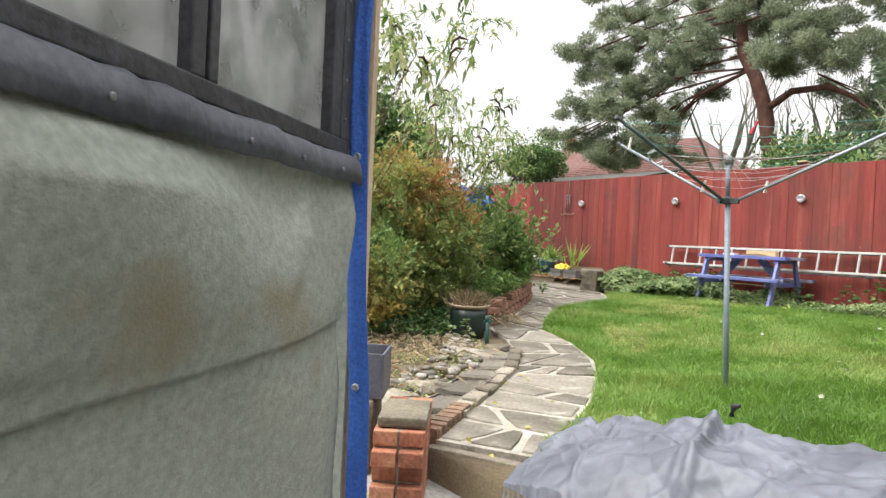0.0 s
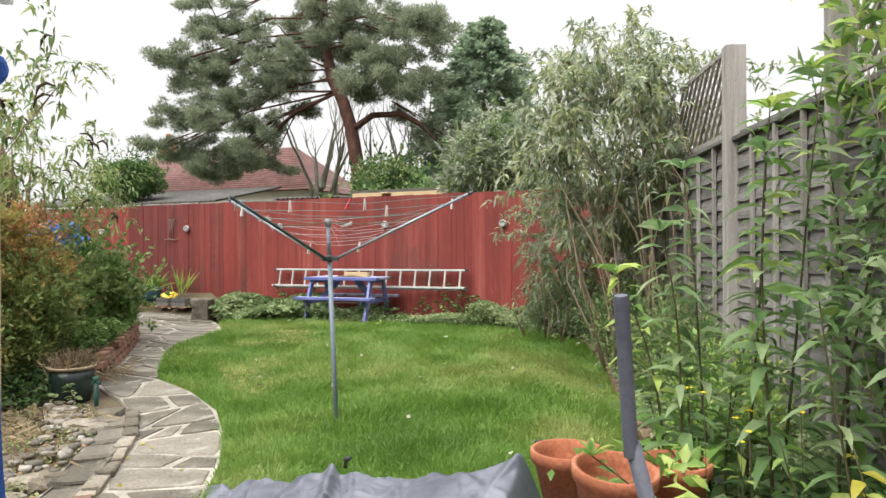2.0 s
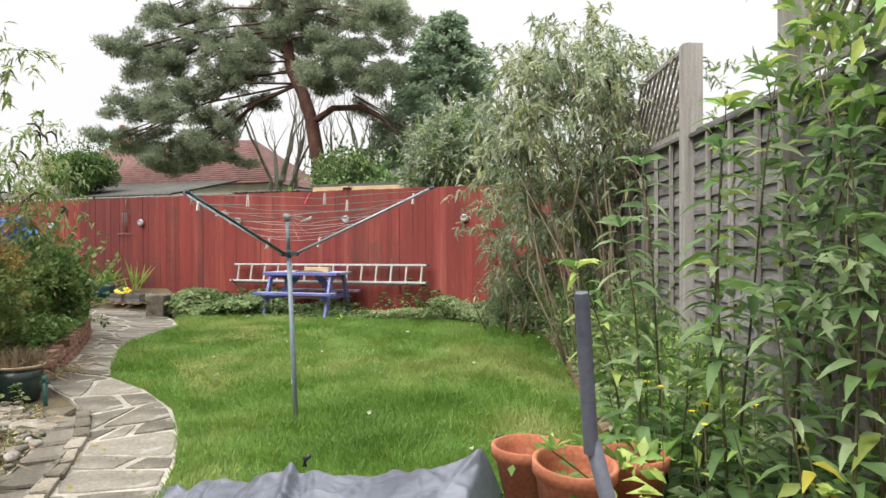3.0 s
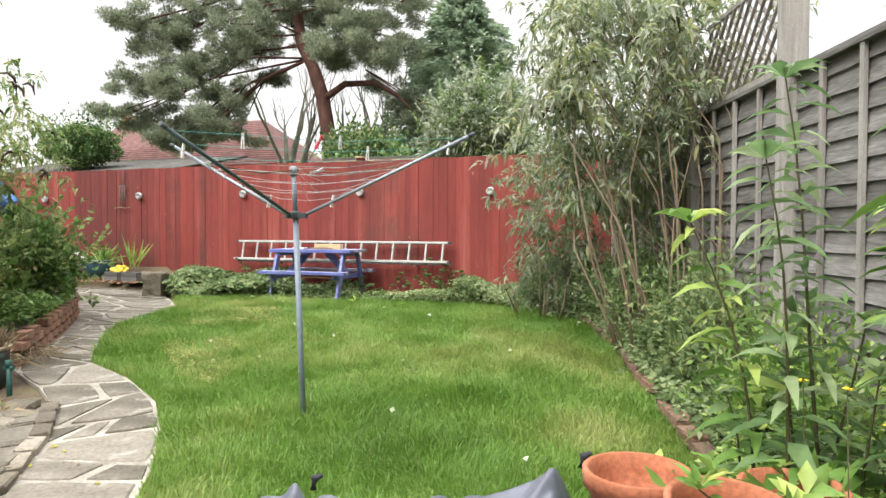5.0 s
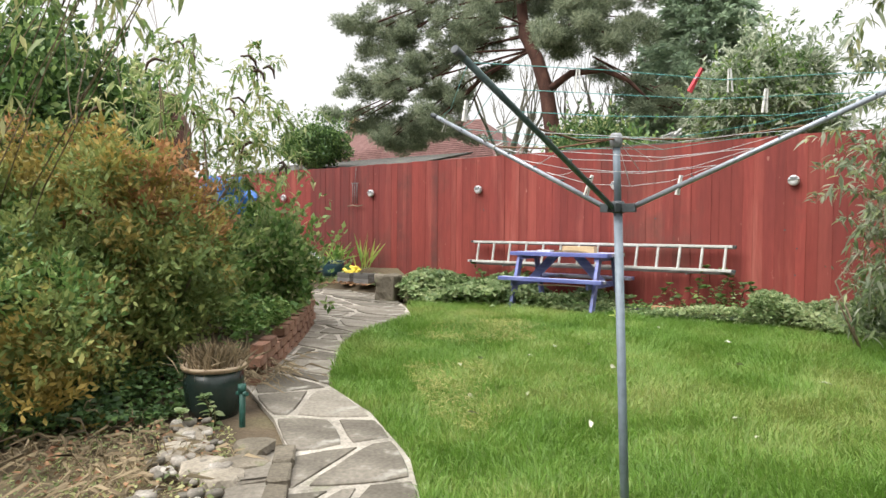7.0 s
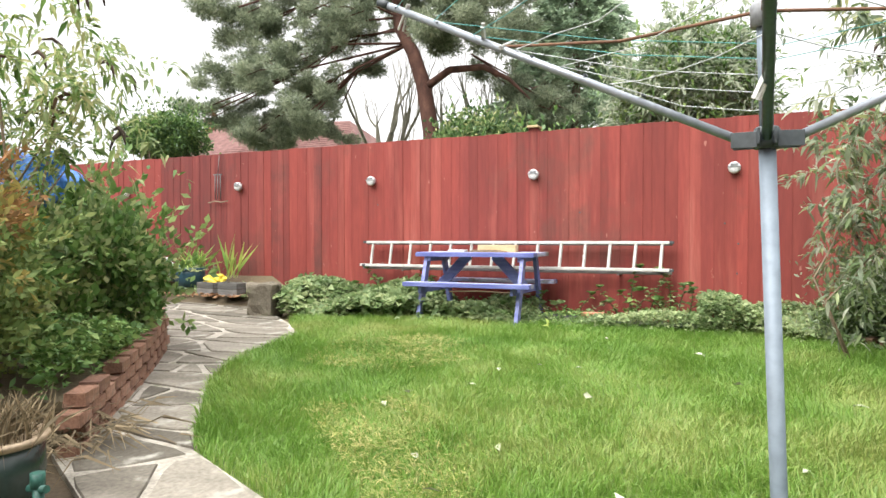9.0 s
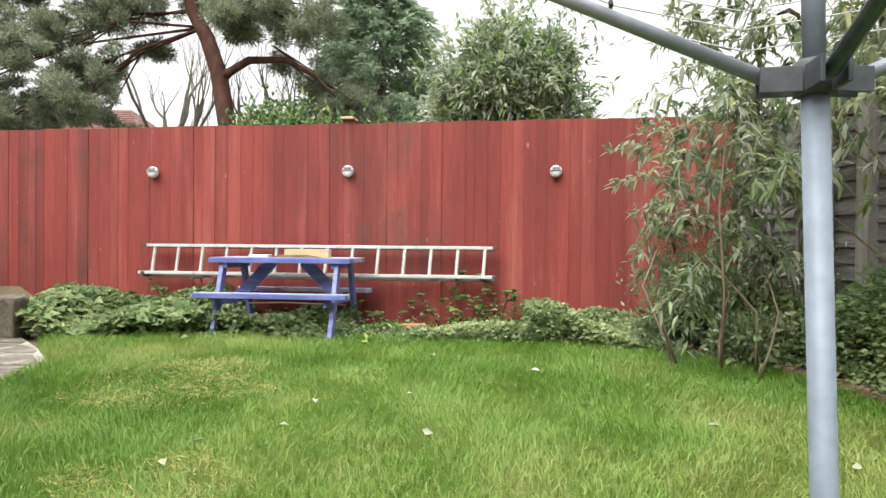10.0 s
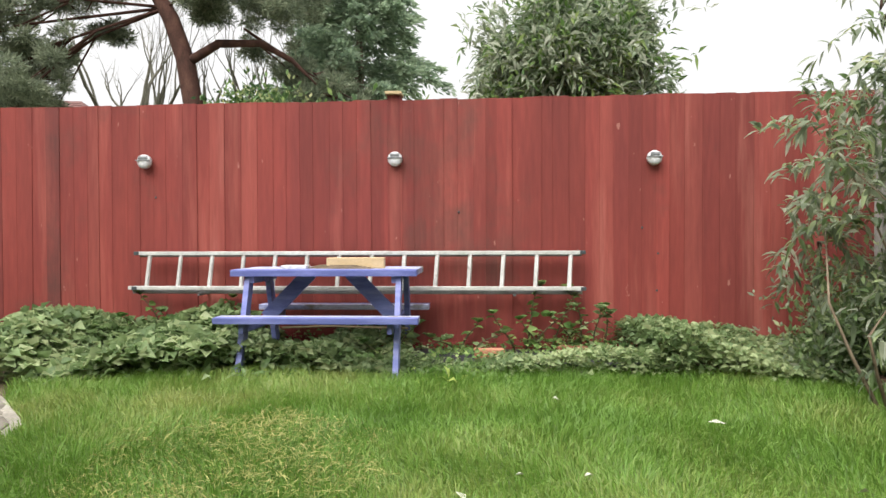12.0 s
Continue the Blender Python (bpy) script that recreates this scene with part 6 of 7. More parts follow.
cover("bed_weeds", "reddish twiggy weeds below the buddleia", [(-1.25, 9.85), (-0.6, 8.85), (-0.2, 7.75), (0.2, 6.6), (0.5, 6.9), (0.1, 8.6), (-0.5, 10.2)], 2500, 0.75, 0.055, 0.45, HEATHER, seed=24.0, freq=1.8)
for dry in ([(-4.9, 7.7), (-4.2, 7.5), (-3.7, 7.9), (-3.8, 8.6), (-4.4, 8.9), (-5.0, 8.5)], [(-3.3, 5.9), (-2.8, 5.7), (-2.9, 6.5), (-3.6, 7.0), (-4.2, 6.8)]):
    cover("dry_patch", "dry yellowed patch in the lawn", dry, 5200, 0.085, 0.065, 0.05, DRYGRASS, seed=25.0)
bush("bed_shrub", 0.25, 8.0, 0.43, (-0.3, 7.2, 0.35), (0.75, 8.9, 1.25), 95, (0.06, 0.18), 20000, 0.055, 0.42, [WEEDLEAF, ROUNDLEAF], "feathery mid-green shrub with small leaves against the grey fence", seed=7)
bush("bed_shrub", 0.55, 6.9, 0.38, (0.12, 6.2, 0.3), (0.9, 7.6, 1.0), 80, (0.06, 0.16), 16000, 0.052, 0.42, [WEEDLEAF, BUDLEAFWARM], "small-leaved shrub with reddish twigs in the fence bed", seed=8)
bush("bed_shrub", -0.75, 9.6, 0.5, (-1.45, 9.0, 0.45), (-0.1, 10.3, 1.0), 80, (0.06, 0.17), 18000, 0.055, 0.4, [WEEDLEAF, BUDLEAF], "low grey-green shrub where the bed meets the red fence", seed=9)
bush("bed_shrub", 0.95, 5.6, 0.3, (0.55, 4.9, 0.28), (1.25, 6.1, 0.8), 70, (0.05, 0.14), 14000, 0.05, 0.45, [BRIGHTLEAF, WEEDLEAF], "light green leafy weeds and shrub in the fence bed", seed=10)


def buddleia(name, x, y, z, label, canes, lo, hi, count, n, mats, seed, heads=26, leafl=0.13, bare=None, rad=(0.12, 0.3), spread=0.2, thick=0.018):
    random.seed(seed)
    t = thing(name, x, y, z, label, "shrub")
    cs, rs = clumps_in(lo, hi, count, *rad)
    if bare is not None:
        cs = cs[[bare(c) for c in cs]]
        rs = rs[: len(cs)]
    trunk = bmesh.new()
    for k in range(canes):
        c = cs[random.randrange(len(cs))]
        a = (random.uniform(-spread, spread), random.uniform(-spread, spread), 0)
        rel = Vector(c) - Vector((x, y, z))
        mid = Vector(a) * 1.3 + Vector((rel.x * 0.3, rel.y * 0.3, rel.z * 0.55))
        tube(trunk, [a, Vector(a).lerp(mid, 0.5) + Vector((random.gauss(0, .03), random.gauss(0, .03), 0)), mid, rel.lerp(mid, 0.4), rel], [thick, thick * 0.85, thick * 0.66, thick * 0.45, 0.004], 6)
    tagged(part("trunk", trunk, STEMS, t), kind="stuff")
    # leafy shoots that fan out and hang at their tips
    at, ways = [], []
    for c, r in zip(cs, rs):
        m = max(6, int(n / len(cs)))
        shoots = 5
        for q in range(shoots):
            d = unit(RNG.normal(0, 1, (1, 3)) + (0, 0, 0.35))[0]
            s = RNG.random(m // shoots + 1) ** 0.8
            L = r * 2.0
            P = c + d * L * s[:, None] - np.array([0, 0, 1]) * (0.45 * L * s ** 2)[:, None]
            at.append(P + RNG.normal(0, 0.012, P.shape))
            ways.append(d * 0.6 + RNG.normal(0, 0.75, P.shape) - (0, 0, 0.25))
    at, ways = np.concatenate(at) - (x, y, z), np.concatenate(ways)
    half = RNG.random(len(at)) < 0.65
    for sel, m in ((half, mats[0]), (~half, mats[-1])):
        L = leafl * RNG.uniform(0.5, 1.2, sel.sum())
        link("foliage", broad_leaves("foliage", at[sel], ways[sel], L, L * 0.30, 0.35), m, t)
    for k in range(heads):
        c = cs[random.randrange(len(cs))] - (x, y, z) + RNG.normal(0, 0.06, 3)
        a = random.uniform(0, 6.28)
        d = Vector((math.cos(a), math.sin(a), 0.2))
        bm = bmesh.new()
        tube(bm, [Vector(c), Vector(c) + d * 0.07, Vector(c) + d * 0.12 + Vector((0, 0, -0.05)), Vector(c) + d * 0.14 + Vector((0, 0, -0.13))], [0.006, 0.014, 0.013, 0.003], 6)
        for v in bm.verts:
            v.co += Vector([random.uniform(-0.003, 0.003) for _ in range(3)])
        part("seed_head", bm, BROWNHEAD, t, "drooping brown seed head" if k == 0 else "")
    return t


buddleia("buddleia", 0.5, 8.75, 0.46, "large arching grey-green buddleia against the grey fence", 20, (-1.3, 7.5, 1.5), (1.35, 9.9, 4.15), 66, 8500, [BUDLEAF, BUDLEAFWARM], 41, 22, 0.105, thick=0.012,
         bare=lambda c: not (c[0] < -1.0 and c[2] > 3.3) and not (c[2] < 2.1 and c[0] > -0.5), rad=(0.14, 0.34))
buddleia("buddleia", -0.95, 9.2, 0.5, "lower grey-green buddleia shoots hanging over the red fence corner", 12, (-1.55, 8.8, 0.8), (-0.4, 10.1, 2.6), 32, 4200, [BUDLEAF, WEEDLEAF], 42, 6, 0.10, thick=0.011, spread=0.4, rad=(0.12, 0.26))

buddleia("buddleia", 0.30, 7.45, 0.42, "many-stemmed grey-green buddleia with bare upright canes against the grey fence", 40, (-0.95, 6.9, 1.65), (0.62, 8.5, 3.85), 76, 9500, [BUDLEAF, BUDLEAFWARM], 45, 26, 0.098,
         bare=lambda c: not (c[2] < 2.2 and c[0] > 0.1), rad=(0.13, 0.28), spread=0.42, thick=0.012)
# tall leafy plants close by
random.seed(9)
stem_plant("tall_leafy_plant", "tall leafy stems with long glossy green leaves by the grey fence", 0.93, 4.15, g(4.1), [
    (-0.18, 0.10, 1.75, -0.10, 0.05), (-0.05, -0.05, 1.95, -0.05, -0.05), (0.10, 0.05, 2.1, 0.02, -0.02), (-0.28, 0.0, 1.45, -0.22, -0.05), (-0.36, 0.12, 1.25, -0.12, 0.0),
    (0.02, -0.22, 1.75, 0.0, -0.1), (0.30, -0.05, 1.9, 0.08, -0.05), (0.40, 0.22, 2.2, 0.05, 0.0)],
    [BIGLEAF, BRIGHTLEAF, BIGLEAF], 0.26, 0.25, 34, category="shrub", droop=0.55)
stem_plant("tall_leafy_plant", "dark-stemmed leafy shoots beside the tall green plant", 1.30, 3.55, g(3.6), [
    (-0.10, 0.05, 1.2, -0.05, 0.0), (0.05, 0.0, 1.75, 0.02, 0.0), (0.15, 0.15, 1.9, 0.05, 0.05)], [BIGLEAF, BIGLEAF, BRIGHTLEAF], 0.23, 0.26, 32, category="shrub", droop=0.55)
stem_plant("tall_leafy_plant", "low shoots with drooping yellowing leaves at the plant's foot", 1.22, 3.55, g(3.6), [
    (0.0, -0.12, 0.75, -0.08, -0.05), (-0.18, 0.12, 0.7, -0.1, 0.0), (0.1, -0.1, 0.65, 0.05, -0.1)], [YELLOWLEAF, BRIGHTLEAF, YELLOWLEAF], 0.15, 0.36, 20, category="shrub", droop=0.6, tuft=False)
stem_plant("young_shrub", "slender young shrub with bright yellow-green leaves above the pots", 0.66, 3.72, g(3.7), [(0, 0, 0.62, -0.36, -0.26), (0.03, 0.05, 0.46, -0.26, -0.18)], [BRIGHTLEAF, BRIGHTLEAF, BIGLEAF], 0.15, 0.26, 18, category="shrub")
stem_plant("young_shrub", "young green shrub with broad leaves behind the pots", 0.70, 4.3, g(4.3), [(0, 0, 0.75, -0.08, 0.0), (0.1, 0.1, 0.9, 0.05, 0.0), (-0.15, 0.1, 0.6, -0.15, 0.05), (0.12, -0.25, 0.8, 0.0, -0.1)], [BIGLEAF, WEEDLEAF], 0.14, 0.45, 22, category="shrub")
stem_plant("young_shrub", "bright leafy weed growing among the low blocks", 0.95, 3.3, g(3.3), [(0, 0, 0.5, -0.08, 0.0), (0.2, 0.1, 0.6, 0.05, 0.0), (0.45, 0.05, 0.55, 0.05, 0.0)], [ROUNDLEAF, BRIGHTLEAF], 0.09, 0.5, 40, category="plant")
cover("pot_weeds", "small bright green weeds around the terracotta pots", [(-0.05, 3.95), (0.9, 3.8), (1.1, 4.9), (0.5, 5.1), (0.35, 4.4)], 4500, 0.30, 0.045, 0.55, BRIGHTLEAF, seed=12.0)
tufts("pot_weeds", "small green weeds growing out of the dusty pot", 0.60, 3.92, 0.70, 90, 0.12, 0.6, BRIGHTLEAF, width=0.4, droop=0.2)
random.seed(10)
for k in range(7):
    x, y, z = random.uniform(0.55, 1.05), random.uniform(3.7, 4.2), random.uniform(0.75, 1.05)
    fl = thing("yellow_flower", x, y, g(y), "small yellow flower on a thin stem in the bed", "flower", "yellow flowers in the bed")
    bm = bmesh.new()
    tube(bm, [(0, 0, 0), (0.01, 0, (z - g(y)) * 0.5), (0, 0, z - g(y))], [0.002, 0.002, 0.0015], 5)
    part("stem", bm, GREENSTEM, fl)
    a = np.arange(6) * 1.047
    at = np.tile((0.0, 0.0, z - g(y)), (6, 1))
    link("petals", leaves("petals", at, np.stack([np.cos(a), np.sin(a), np.full(6, 0.3)], 1), 0.018, 0.012, 0.1), FLOWER, fl)
cover("bed_weeds", "broad-leaved growth beneath the tall leafy plants", [(0.55, 4.0), (0.95, 3.25), (1.7, 3.2), (1.45, 4.9), (0.7, 4.9)], 800, 0.5, 0.12, 0.45, BIGLEAF, seed=21.0)
bush("trellis_climber", 1.62, 4.1, 0.25, (1.28, 3.2, 1.9), (1.85, 5.0, 3.2), 44, (0.07, 0.18), 1800, 0.10, 0.42, [BRIGHTLEAF, BIGLEAF], "climbing shrub with bright leaves and brown twigs over the trellis", "leaf", seed=14, category="climber", cane=0.008)
bush("trellis_climber", 1.62, 4.3, 0.25, (1.25, 3.4, 0.7), (1.6, 4.8, 2.0), 16, (0.1, 0.2), 700, 0.09, 0.4, [BIGLEAF, DARKLEAF], "twiggy climber with green leaves against the grey fence", "leaf", seed=15, category="climber", cane=0.008)

# hedge side of the path
def hedge(name, x, y, z, label, lo, hi, count, r, n, length, width, mats, seed, freq=0.9, up=0.9):
    """A mass of upright sprays; neighbouring sprays turn colour together."""
    random.seed(seed)
    cs, rs = clumps_in(lo, hi, count, r[0], r[1])
    cs[:, 2] = np.maximum(cs[:, 2], lo[2] + 0.05)
    t = thing(name, x, y, z, label, "hedge")
    bm = bmesh.new()
    for k in range(0, count, 5):
        c = cs[k] - (x, y, z)
        tube(bm, [(c[0] * 0.3, c[1] * 0.3, 0), (c[0] * 0.7, c[1] * 0.7, c[2] * 0.55), tuple(c)], [0.022, 0.014, 0.005], 5, cap=False)
    tagged(part("trunk", bm, STEMS, t), kind="stuff")
    shade = [noise.noise(Vector(c) * freq + Vector((seed, 0, 0))) + random.gauss(0, 0.16) for c in cs]
    order = np.argsort(np.argsort(shade)) / len(cs)
    pick = np.digitize(order, [0.45, 0.62, 0.84])
    per = n // count
    for k, m in enumerate(mats):
        at, ways = [], []
        for c, rr in zip(cs[pick == k], rs[pick == k]):
            for q in range(9):
                d = unit(RNG.normal(0, 1, (1, 3)) + (0, 0, up))[0]
                s = RNG.random(per // 9) ** 0.75
                p = c + d * (rr * 1.7 * s)[:, None] + RNG.normal(0, 0.022, (len(s), 3))
                at.append(p)
                ways.append(d * 0.7 + RNG.normal(0, 0.6, p.shape))
        at, ways = np.concatenate(at) - (x, y, z), np.concatenate(ways)
        L = length * RNG.uniform(0.5, 1.3, len(at))
        link("crown", flat_leaves("crown", at, ways, L, L * width), m, t)
    return t


hedge("heather_hedge", -6.0, 5.4, 0.30, "dense yellow-green and golden heather hedge", (-7.1, 4.5, 0.25), (-4.95, 6.2, 2.05), 300, (0.10, 0.24), 74000, 0.060, 0.38, [HEATHER, ROUNDLEAF, HEATHGOLD, HEATHRED], 21)
hedge("heather_hedge", -7.1, 4.6, 0.28, "taller heather hedge turning golden and rusty at its tips", (-8.6, 3.2, 0.25), (-5.9, 5.6, 2.4), 300, (0.11, 0.27), 66000, 0.065, 0.36, [HEATHER, HEATHRED, HEATHGOLD, ROUNDLEAF], 22)
hedge("heather_hedge", -5.55, 4.45, 0.25, "dark green lower heather hedge behind the glazed pot", (-6.4, 3.4, 0.15), (-4.5, 5.0, 1.35), 150, (0.10, 0.22), 38000, 0.055, 0.40, [ROUNDLEAF, DARKLEAF, HEATHER, HEATHGOLD], 23)
bush("leafy_bush", -6.55, 7.0, 0.39, (-7.4, 6.2, 0.45), (-5.8, 7.7, 1.65), 150, (0.07, 0.2), 30000, 0.075, 0.55, [ROUNDLEAF, BUDLEAFWARM], "fresh green leafy bush leaning over the low brick wall", seed=24, droop=0.3)
bush("leafy_bush", -7.4, 8.0, 0.44, (-8.8, 7.3, 0.4), (-7.5, 8.4, 0.85), 100, (0.07, 0.19), 22000, 0.06, 0.6, [ROUNDLEAF, WEEDLEAF], "green leafy bush beside the far bend of the path", seed=25)
bush("ivy_tree", -9.6, 6.4, 0.35, (-10.9, 5.2, 1.3), (-8.3, 7.6, 3.75), 90, (0.25, 0.45), 40000, 0.10, 0.6, [DARKLEAF, ROUNDLEAF], "old tree thickly covered in dark green ivy", seed=26, category="tree", stems=BARK)
tk = thing("dead_trunk", -8.9, 7.6, 0.41, "thick broken brown tree trunk among the hedge", "tree trunk")
bm = bmesh.new()
tube(bm, [(0, 0, 0), (0.02, 0, 1.2), (-0.05, 0.05, 2.3), (-0.1, 0, 2.75)], [0.42, 0.36, 0.34, 0.25], 16)
for v in bm.verts:
    v.co += Vector((noise.noise(v.co * 2) * 0.08, noise.noise(v.co * 2 + Vector((5, 0, 0))) * 0.08, noise.noise(v.co * 3) * 0.05))
part("trunk", bm, PINEBARK, tk)
buddleia("buddleia", -6.4, 6.2, 0.35, "tall arching buddleia with narrow leaves and brown seed heads", 16, (-7.1, 5.5, 1.6), (-5.2, 7.2, 3.2), 40, 3900, [BUDLEAFWARM, ROUNDLEAF], 43, 34, 0.09, rad=(0.14, 0.3))
buddleia("buddleia", -5.9, 4.4, 0.26, "overhanging buddleia branches with narrow yellowing leaves", 9, (-5.4, 3.9, 2.6), (-3.6, 5.0, 3.6), 18, 1150, [BUDLEAFWARM, ROUNDLEAF], 44, 16, 0.105, thick=0.007, rad=(0.14, 0.3))
tufts("dead_grass", "sprawling straw-coloured dead grass in the rockery bed", -3.95, 4.55, g(4.55), 420, 0.36, 0.6, STRAW, width=0.018, droop=0.55)
tufts("dead_grass", "sprawling straw-coloured dead grass in the rockery bed", -3.35, 4.0, g(4.0), 260, 0.30, 0.6, STRAW, width=0.018, droop=0.55)
tufts("dead_grass", "straw-coloured dead stems at the foot of the hedge", -4.6, 4.5, g(4.5), 500, 0.40, 0.8, STRAW, width=0.018, droop=0.55)
tufts("dead_grass", "dry orange grass beside the glazed pot", -4.85, 5.75, g(5.6) + 0.1, 260, 0.36, 0.7, STRAW, width=0.02, droop=0.5)
stem_plant("young_shrub", "low grey-green bramble shoot below the glazed pot", -4.3, 5.1, g(5.1), [(0, 0, 0.2, 0.1, -0.05), (0.05, 0.05, 0.16, -0.12, -0.05), (0.0, -0.1, 0.14, 0.08, -0.12)], [WEEDLEAF], 0.09, 0.6, 50, category="plant", low=0.02)
cover("bed_weeds", "low green weeds and moss in the rockery", [(-2.5, 3.3), (-3.4, 4.6), (-4.0, 5.1), (-5.0, 4.8), (-4.0, 3.6), (-3.0, 2.9)], 2600, 0.07, 0.03, 0.6, BUDLEAFWARM, seed=14.0)
cover("bed_weeds", "green leaves spilling over the low brick wall", [(-4.85, 5.75), (-5.15, 6.35), (-5.6, 6.95), (-6.3, 7.7), (-6.7, 7.6), (-6.0, 6.6), (-5.5, 6.0)], 3200, 0.30, 0.06, 0.6, ROUNDLEAF, base=0.22, seed=17.0)
cover("bed_weeds", "dark low weeds at the foot of the hedge", [(-4.5, 4.9), (-4.8, 5.6), (-5.3, 5.9), (-5.4, 4.8), (-4.9, 4.0)], 2600, 0.22, 0.06, 0.6, DARKLEAF, seed=18.0)
cover("bed_weeds", "low green weeds at the far end of the path", [(-8.9, 10.0), (-7.0, 9.9), (-6.8, 10.5), (-9.2, 10.5)], 1400, 0.10, 0.05, 0.6, WEEDLEAF, base=0.12, seed=15.0)
stem_plant("young_shrub", "leafy shoots crossing the foot of the hedge", -4.35, 3.65, g(3.6), [(0, 0, 0.95, 0.12, 0.1), (-0.1, 0.1, 0.8, -0.1, 0.1), (0.12, -0.05, 0.55, 0.15, 0.0)], [DARKLEAF, ROUNDLEAF], 0.12, 0.5, 18, category="shrub")
# fallen leaves
for name, label, poly, n, ln, m, lift in (("fallen_leaves", "brown fallen leaves scattered at the path's end", [(-8.6, 9.6), (-6.9, 9.7), (-7.0, 10.5), (-9.2, 10.5)], 420, 0.07, DEADLEAF, 0.16),
                                          ("fallen_leaves", "a few pale curled leaves lying on the lawn", LAWN[:9] + [(-4.0, 7.0), (-2.5, 5.0)], 26, 0.075, PALELEAF, 0.075),
                                          ("fallen_leaves", "a few yellow fallen leaves on the path and step", [(-2.5, 2.6), (-1.5, 2.9), (-2.4, 4.6), (-3.2, 4.8)], 26, 0.05, YELLOWLEAF, 0.045),
                                          ("fallen_leaves", "brown leaves caught in the rockery", [(-2.5, 3.3), (-3.4, 4.6), (-4.2, 5.1), (-5.0, 4.8), (-4.0, 3.6)], 260, 0.05, DEADLEAF, 0.06)):
    p = scatter(poly, n)
    at = np.stack([p[:, 0], p[:, 1], np.where(p[:, 1] < 3.15, 0.062, gy(p[:, 1]) + lift)], 1)
    ways = np.stack([RNG.normal(0, 1, n), RNG.normal(0, 1, n), RNG.normal(0, 0.1, n)], 1)
    tagged(link(name, leaves(name, at, ways, ln * RNG.uniform(0.5, 1.2, n), ln * 0.45, 0.05), m), label, "leaves", kind="stuff")


# laid pieces: kerbs, walls, stones, slabs
def block_mesh(sx, sy, sz, bevel, jitter=0.0):
    bm = boxbm((-sx / 2, -sy / 2, 0), (sx / 2, sy / 2, sz), bevel)
    for v in bm.verts:
        v.co += Vector([random.uniform(-jitter, jitter) for _ in range(3)])
    me = bpy.data.meshes.new("brick")
    bm.to_mesh(me)
    bm.free()
    me.materials.append(BRICK)
    return me


random.seed(77)
ENDS = [block_mesh(0.105, 0.065, 0.10, 0.006, 0.004) for _ in range(3)]
WALLB = [block_mesh(0.205, 0.10, 0.065, 0.006, 0.004) for _ in range(3)]
WORN = [block_mesh(0.205, 0.10, 0.065, 0.01, 0.006) for _ in range(4)]
KERBS = [block_mesh(0.23, 0.10, 0.09, 0.012, 0.007) for _ in range(4)]
for me in WALLB:
    me.materials.clear()
    me.materials.append(DULLBRICK)
for me in KERBS:
    me.materials.clear()
    me.materials.append(STONE)
for me in ENDS + WORN:
    me.materials.clear()
    me.materials.append(OLDBRICK)


def run_of(points, step):
    out, left = [], 0.0
    for (x0, y0), (x1, y1) in zip(points, points[1:]):
        d = math.hypot(x1 - x0, y1 - y0)
        s = left
        while s < d:
            out.append((x0 + (x1 - x0) * s / d, y0 + (y1 - y0) * s / d, math.atan2(y1 - y0, x1 - x0)))
            s += step
        left = s - d
    return out


wall = thing("low_brick_wall", -5.3, 6.5, g(6.5), "low mossy red brick wall along the hedge side of the path", "low wall", kind="structure")
W_LINE = [(-4.72, 5.82), (-5.2, 6.45), (-5.6, 6.98), (-6.1, 7.58), (-6.7, 8.12)]
for c in range(4):
    for x, y, a in run_of([(p[0] - 0.07, p[1] + 0.03) for p in W_LINE], 0.222):
        if c == 3 and random.random() < 0.1:
            continue
        b = new("brick", random.choice(WALLB))
        b.parent = wall
        o = 0.11 if c % 2 else 0.0
        b.location = (x + math.cos(a) * o + 5.3, y + math.sin(a) * o - 6.5, g(y) - g(6.5) + 0.005 + 0.073 * c)
        b.rotation_euler = (0, 0, a + random.uniform(-0.03, 0.03))
kerb = thing("brick_kerb", -2.8, 4.1, g(4.1), "curved kerb of worn stones and bricks between path and rockery", "kerb", kind="structure")
for x, y, a in run_of([(px - 0.06, py + 0.01) for px, py in PATH_L[:2]], 0.075):
    b = new("brick", random.choice(ENDS))
    b.parent = kerb
    b.location, b.rotation_euler = (x + 2.8, y - 4.1, g(y) - g(4.1) - 0.02), (random.uniform(-0.04, 0.04), 0, a + math.pi / 2)
for x, y, a in run_of([(px - 0.06, py + 0.01) for px, py in PATH_L[1:5]], 0.245):
    b = new("kerb_stone", random.choice(KERBS))
    b.parent = kerb
    b.location, b.rotation_euler = (x + 2.8, y - 4.1, g(y) - g(4.1) - 0.02), (random.uniform(-0.05, 0.05), random.uniform(-0.03, 0.03), a + random.uniform(-0.05, 0.05))
FLAGS = [block_mesh(0.36, 0.23, 0.06, 0.012, 0.014) for _ in range(4)]
for me in FLAGS:
    me.materials.clear()
    me.materials.append(SLAB)
flags = thing("rockery_edging", -3.0, 4.1, g(4.1), "uneven flat grey-brown stones edging the rockery beside the kerb", "edging", kind="structure")
for x, y, a in run_of([(px - 0.25, py + 0.05) for px, py in PATH_L[:5]], 0.385):
    b = new("flagstone", random.choice(FLAGS))
    b.parent = flags
    b.location, b.rotation_euler = (x + 3.0, y - 4.1, g(y) - g(4.1) + random.uniform(-0.01, 0.012)), (random.uniform(-0.05, 0.05), random.uniform(-0.04, 0.04), a + random.uniform(-0.16, 0.16))
edge = thing("brick_edging", -0.3, 7.5, g(7.5), "worn brick edging between the lawn and the fence bed", "edging", kind="structure")
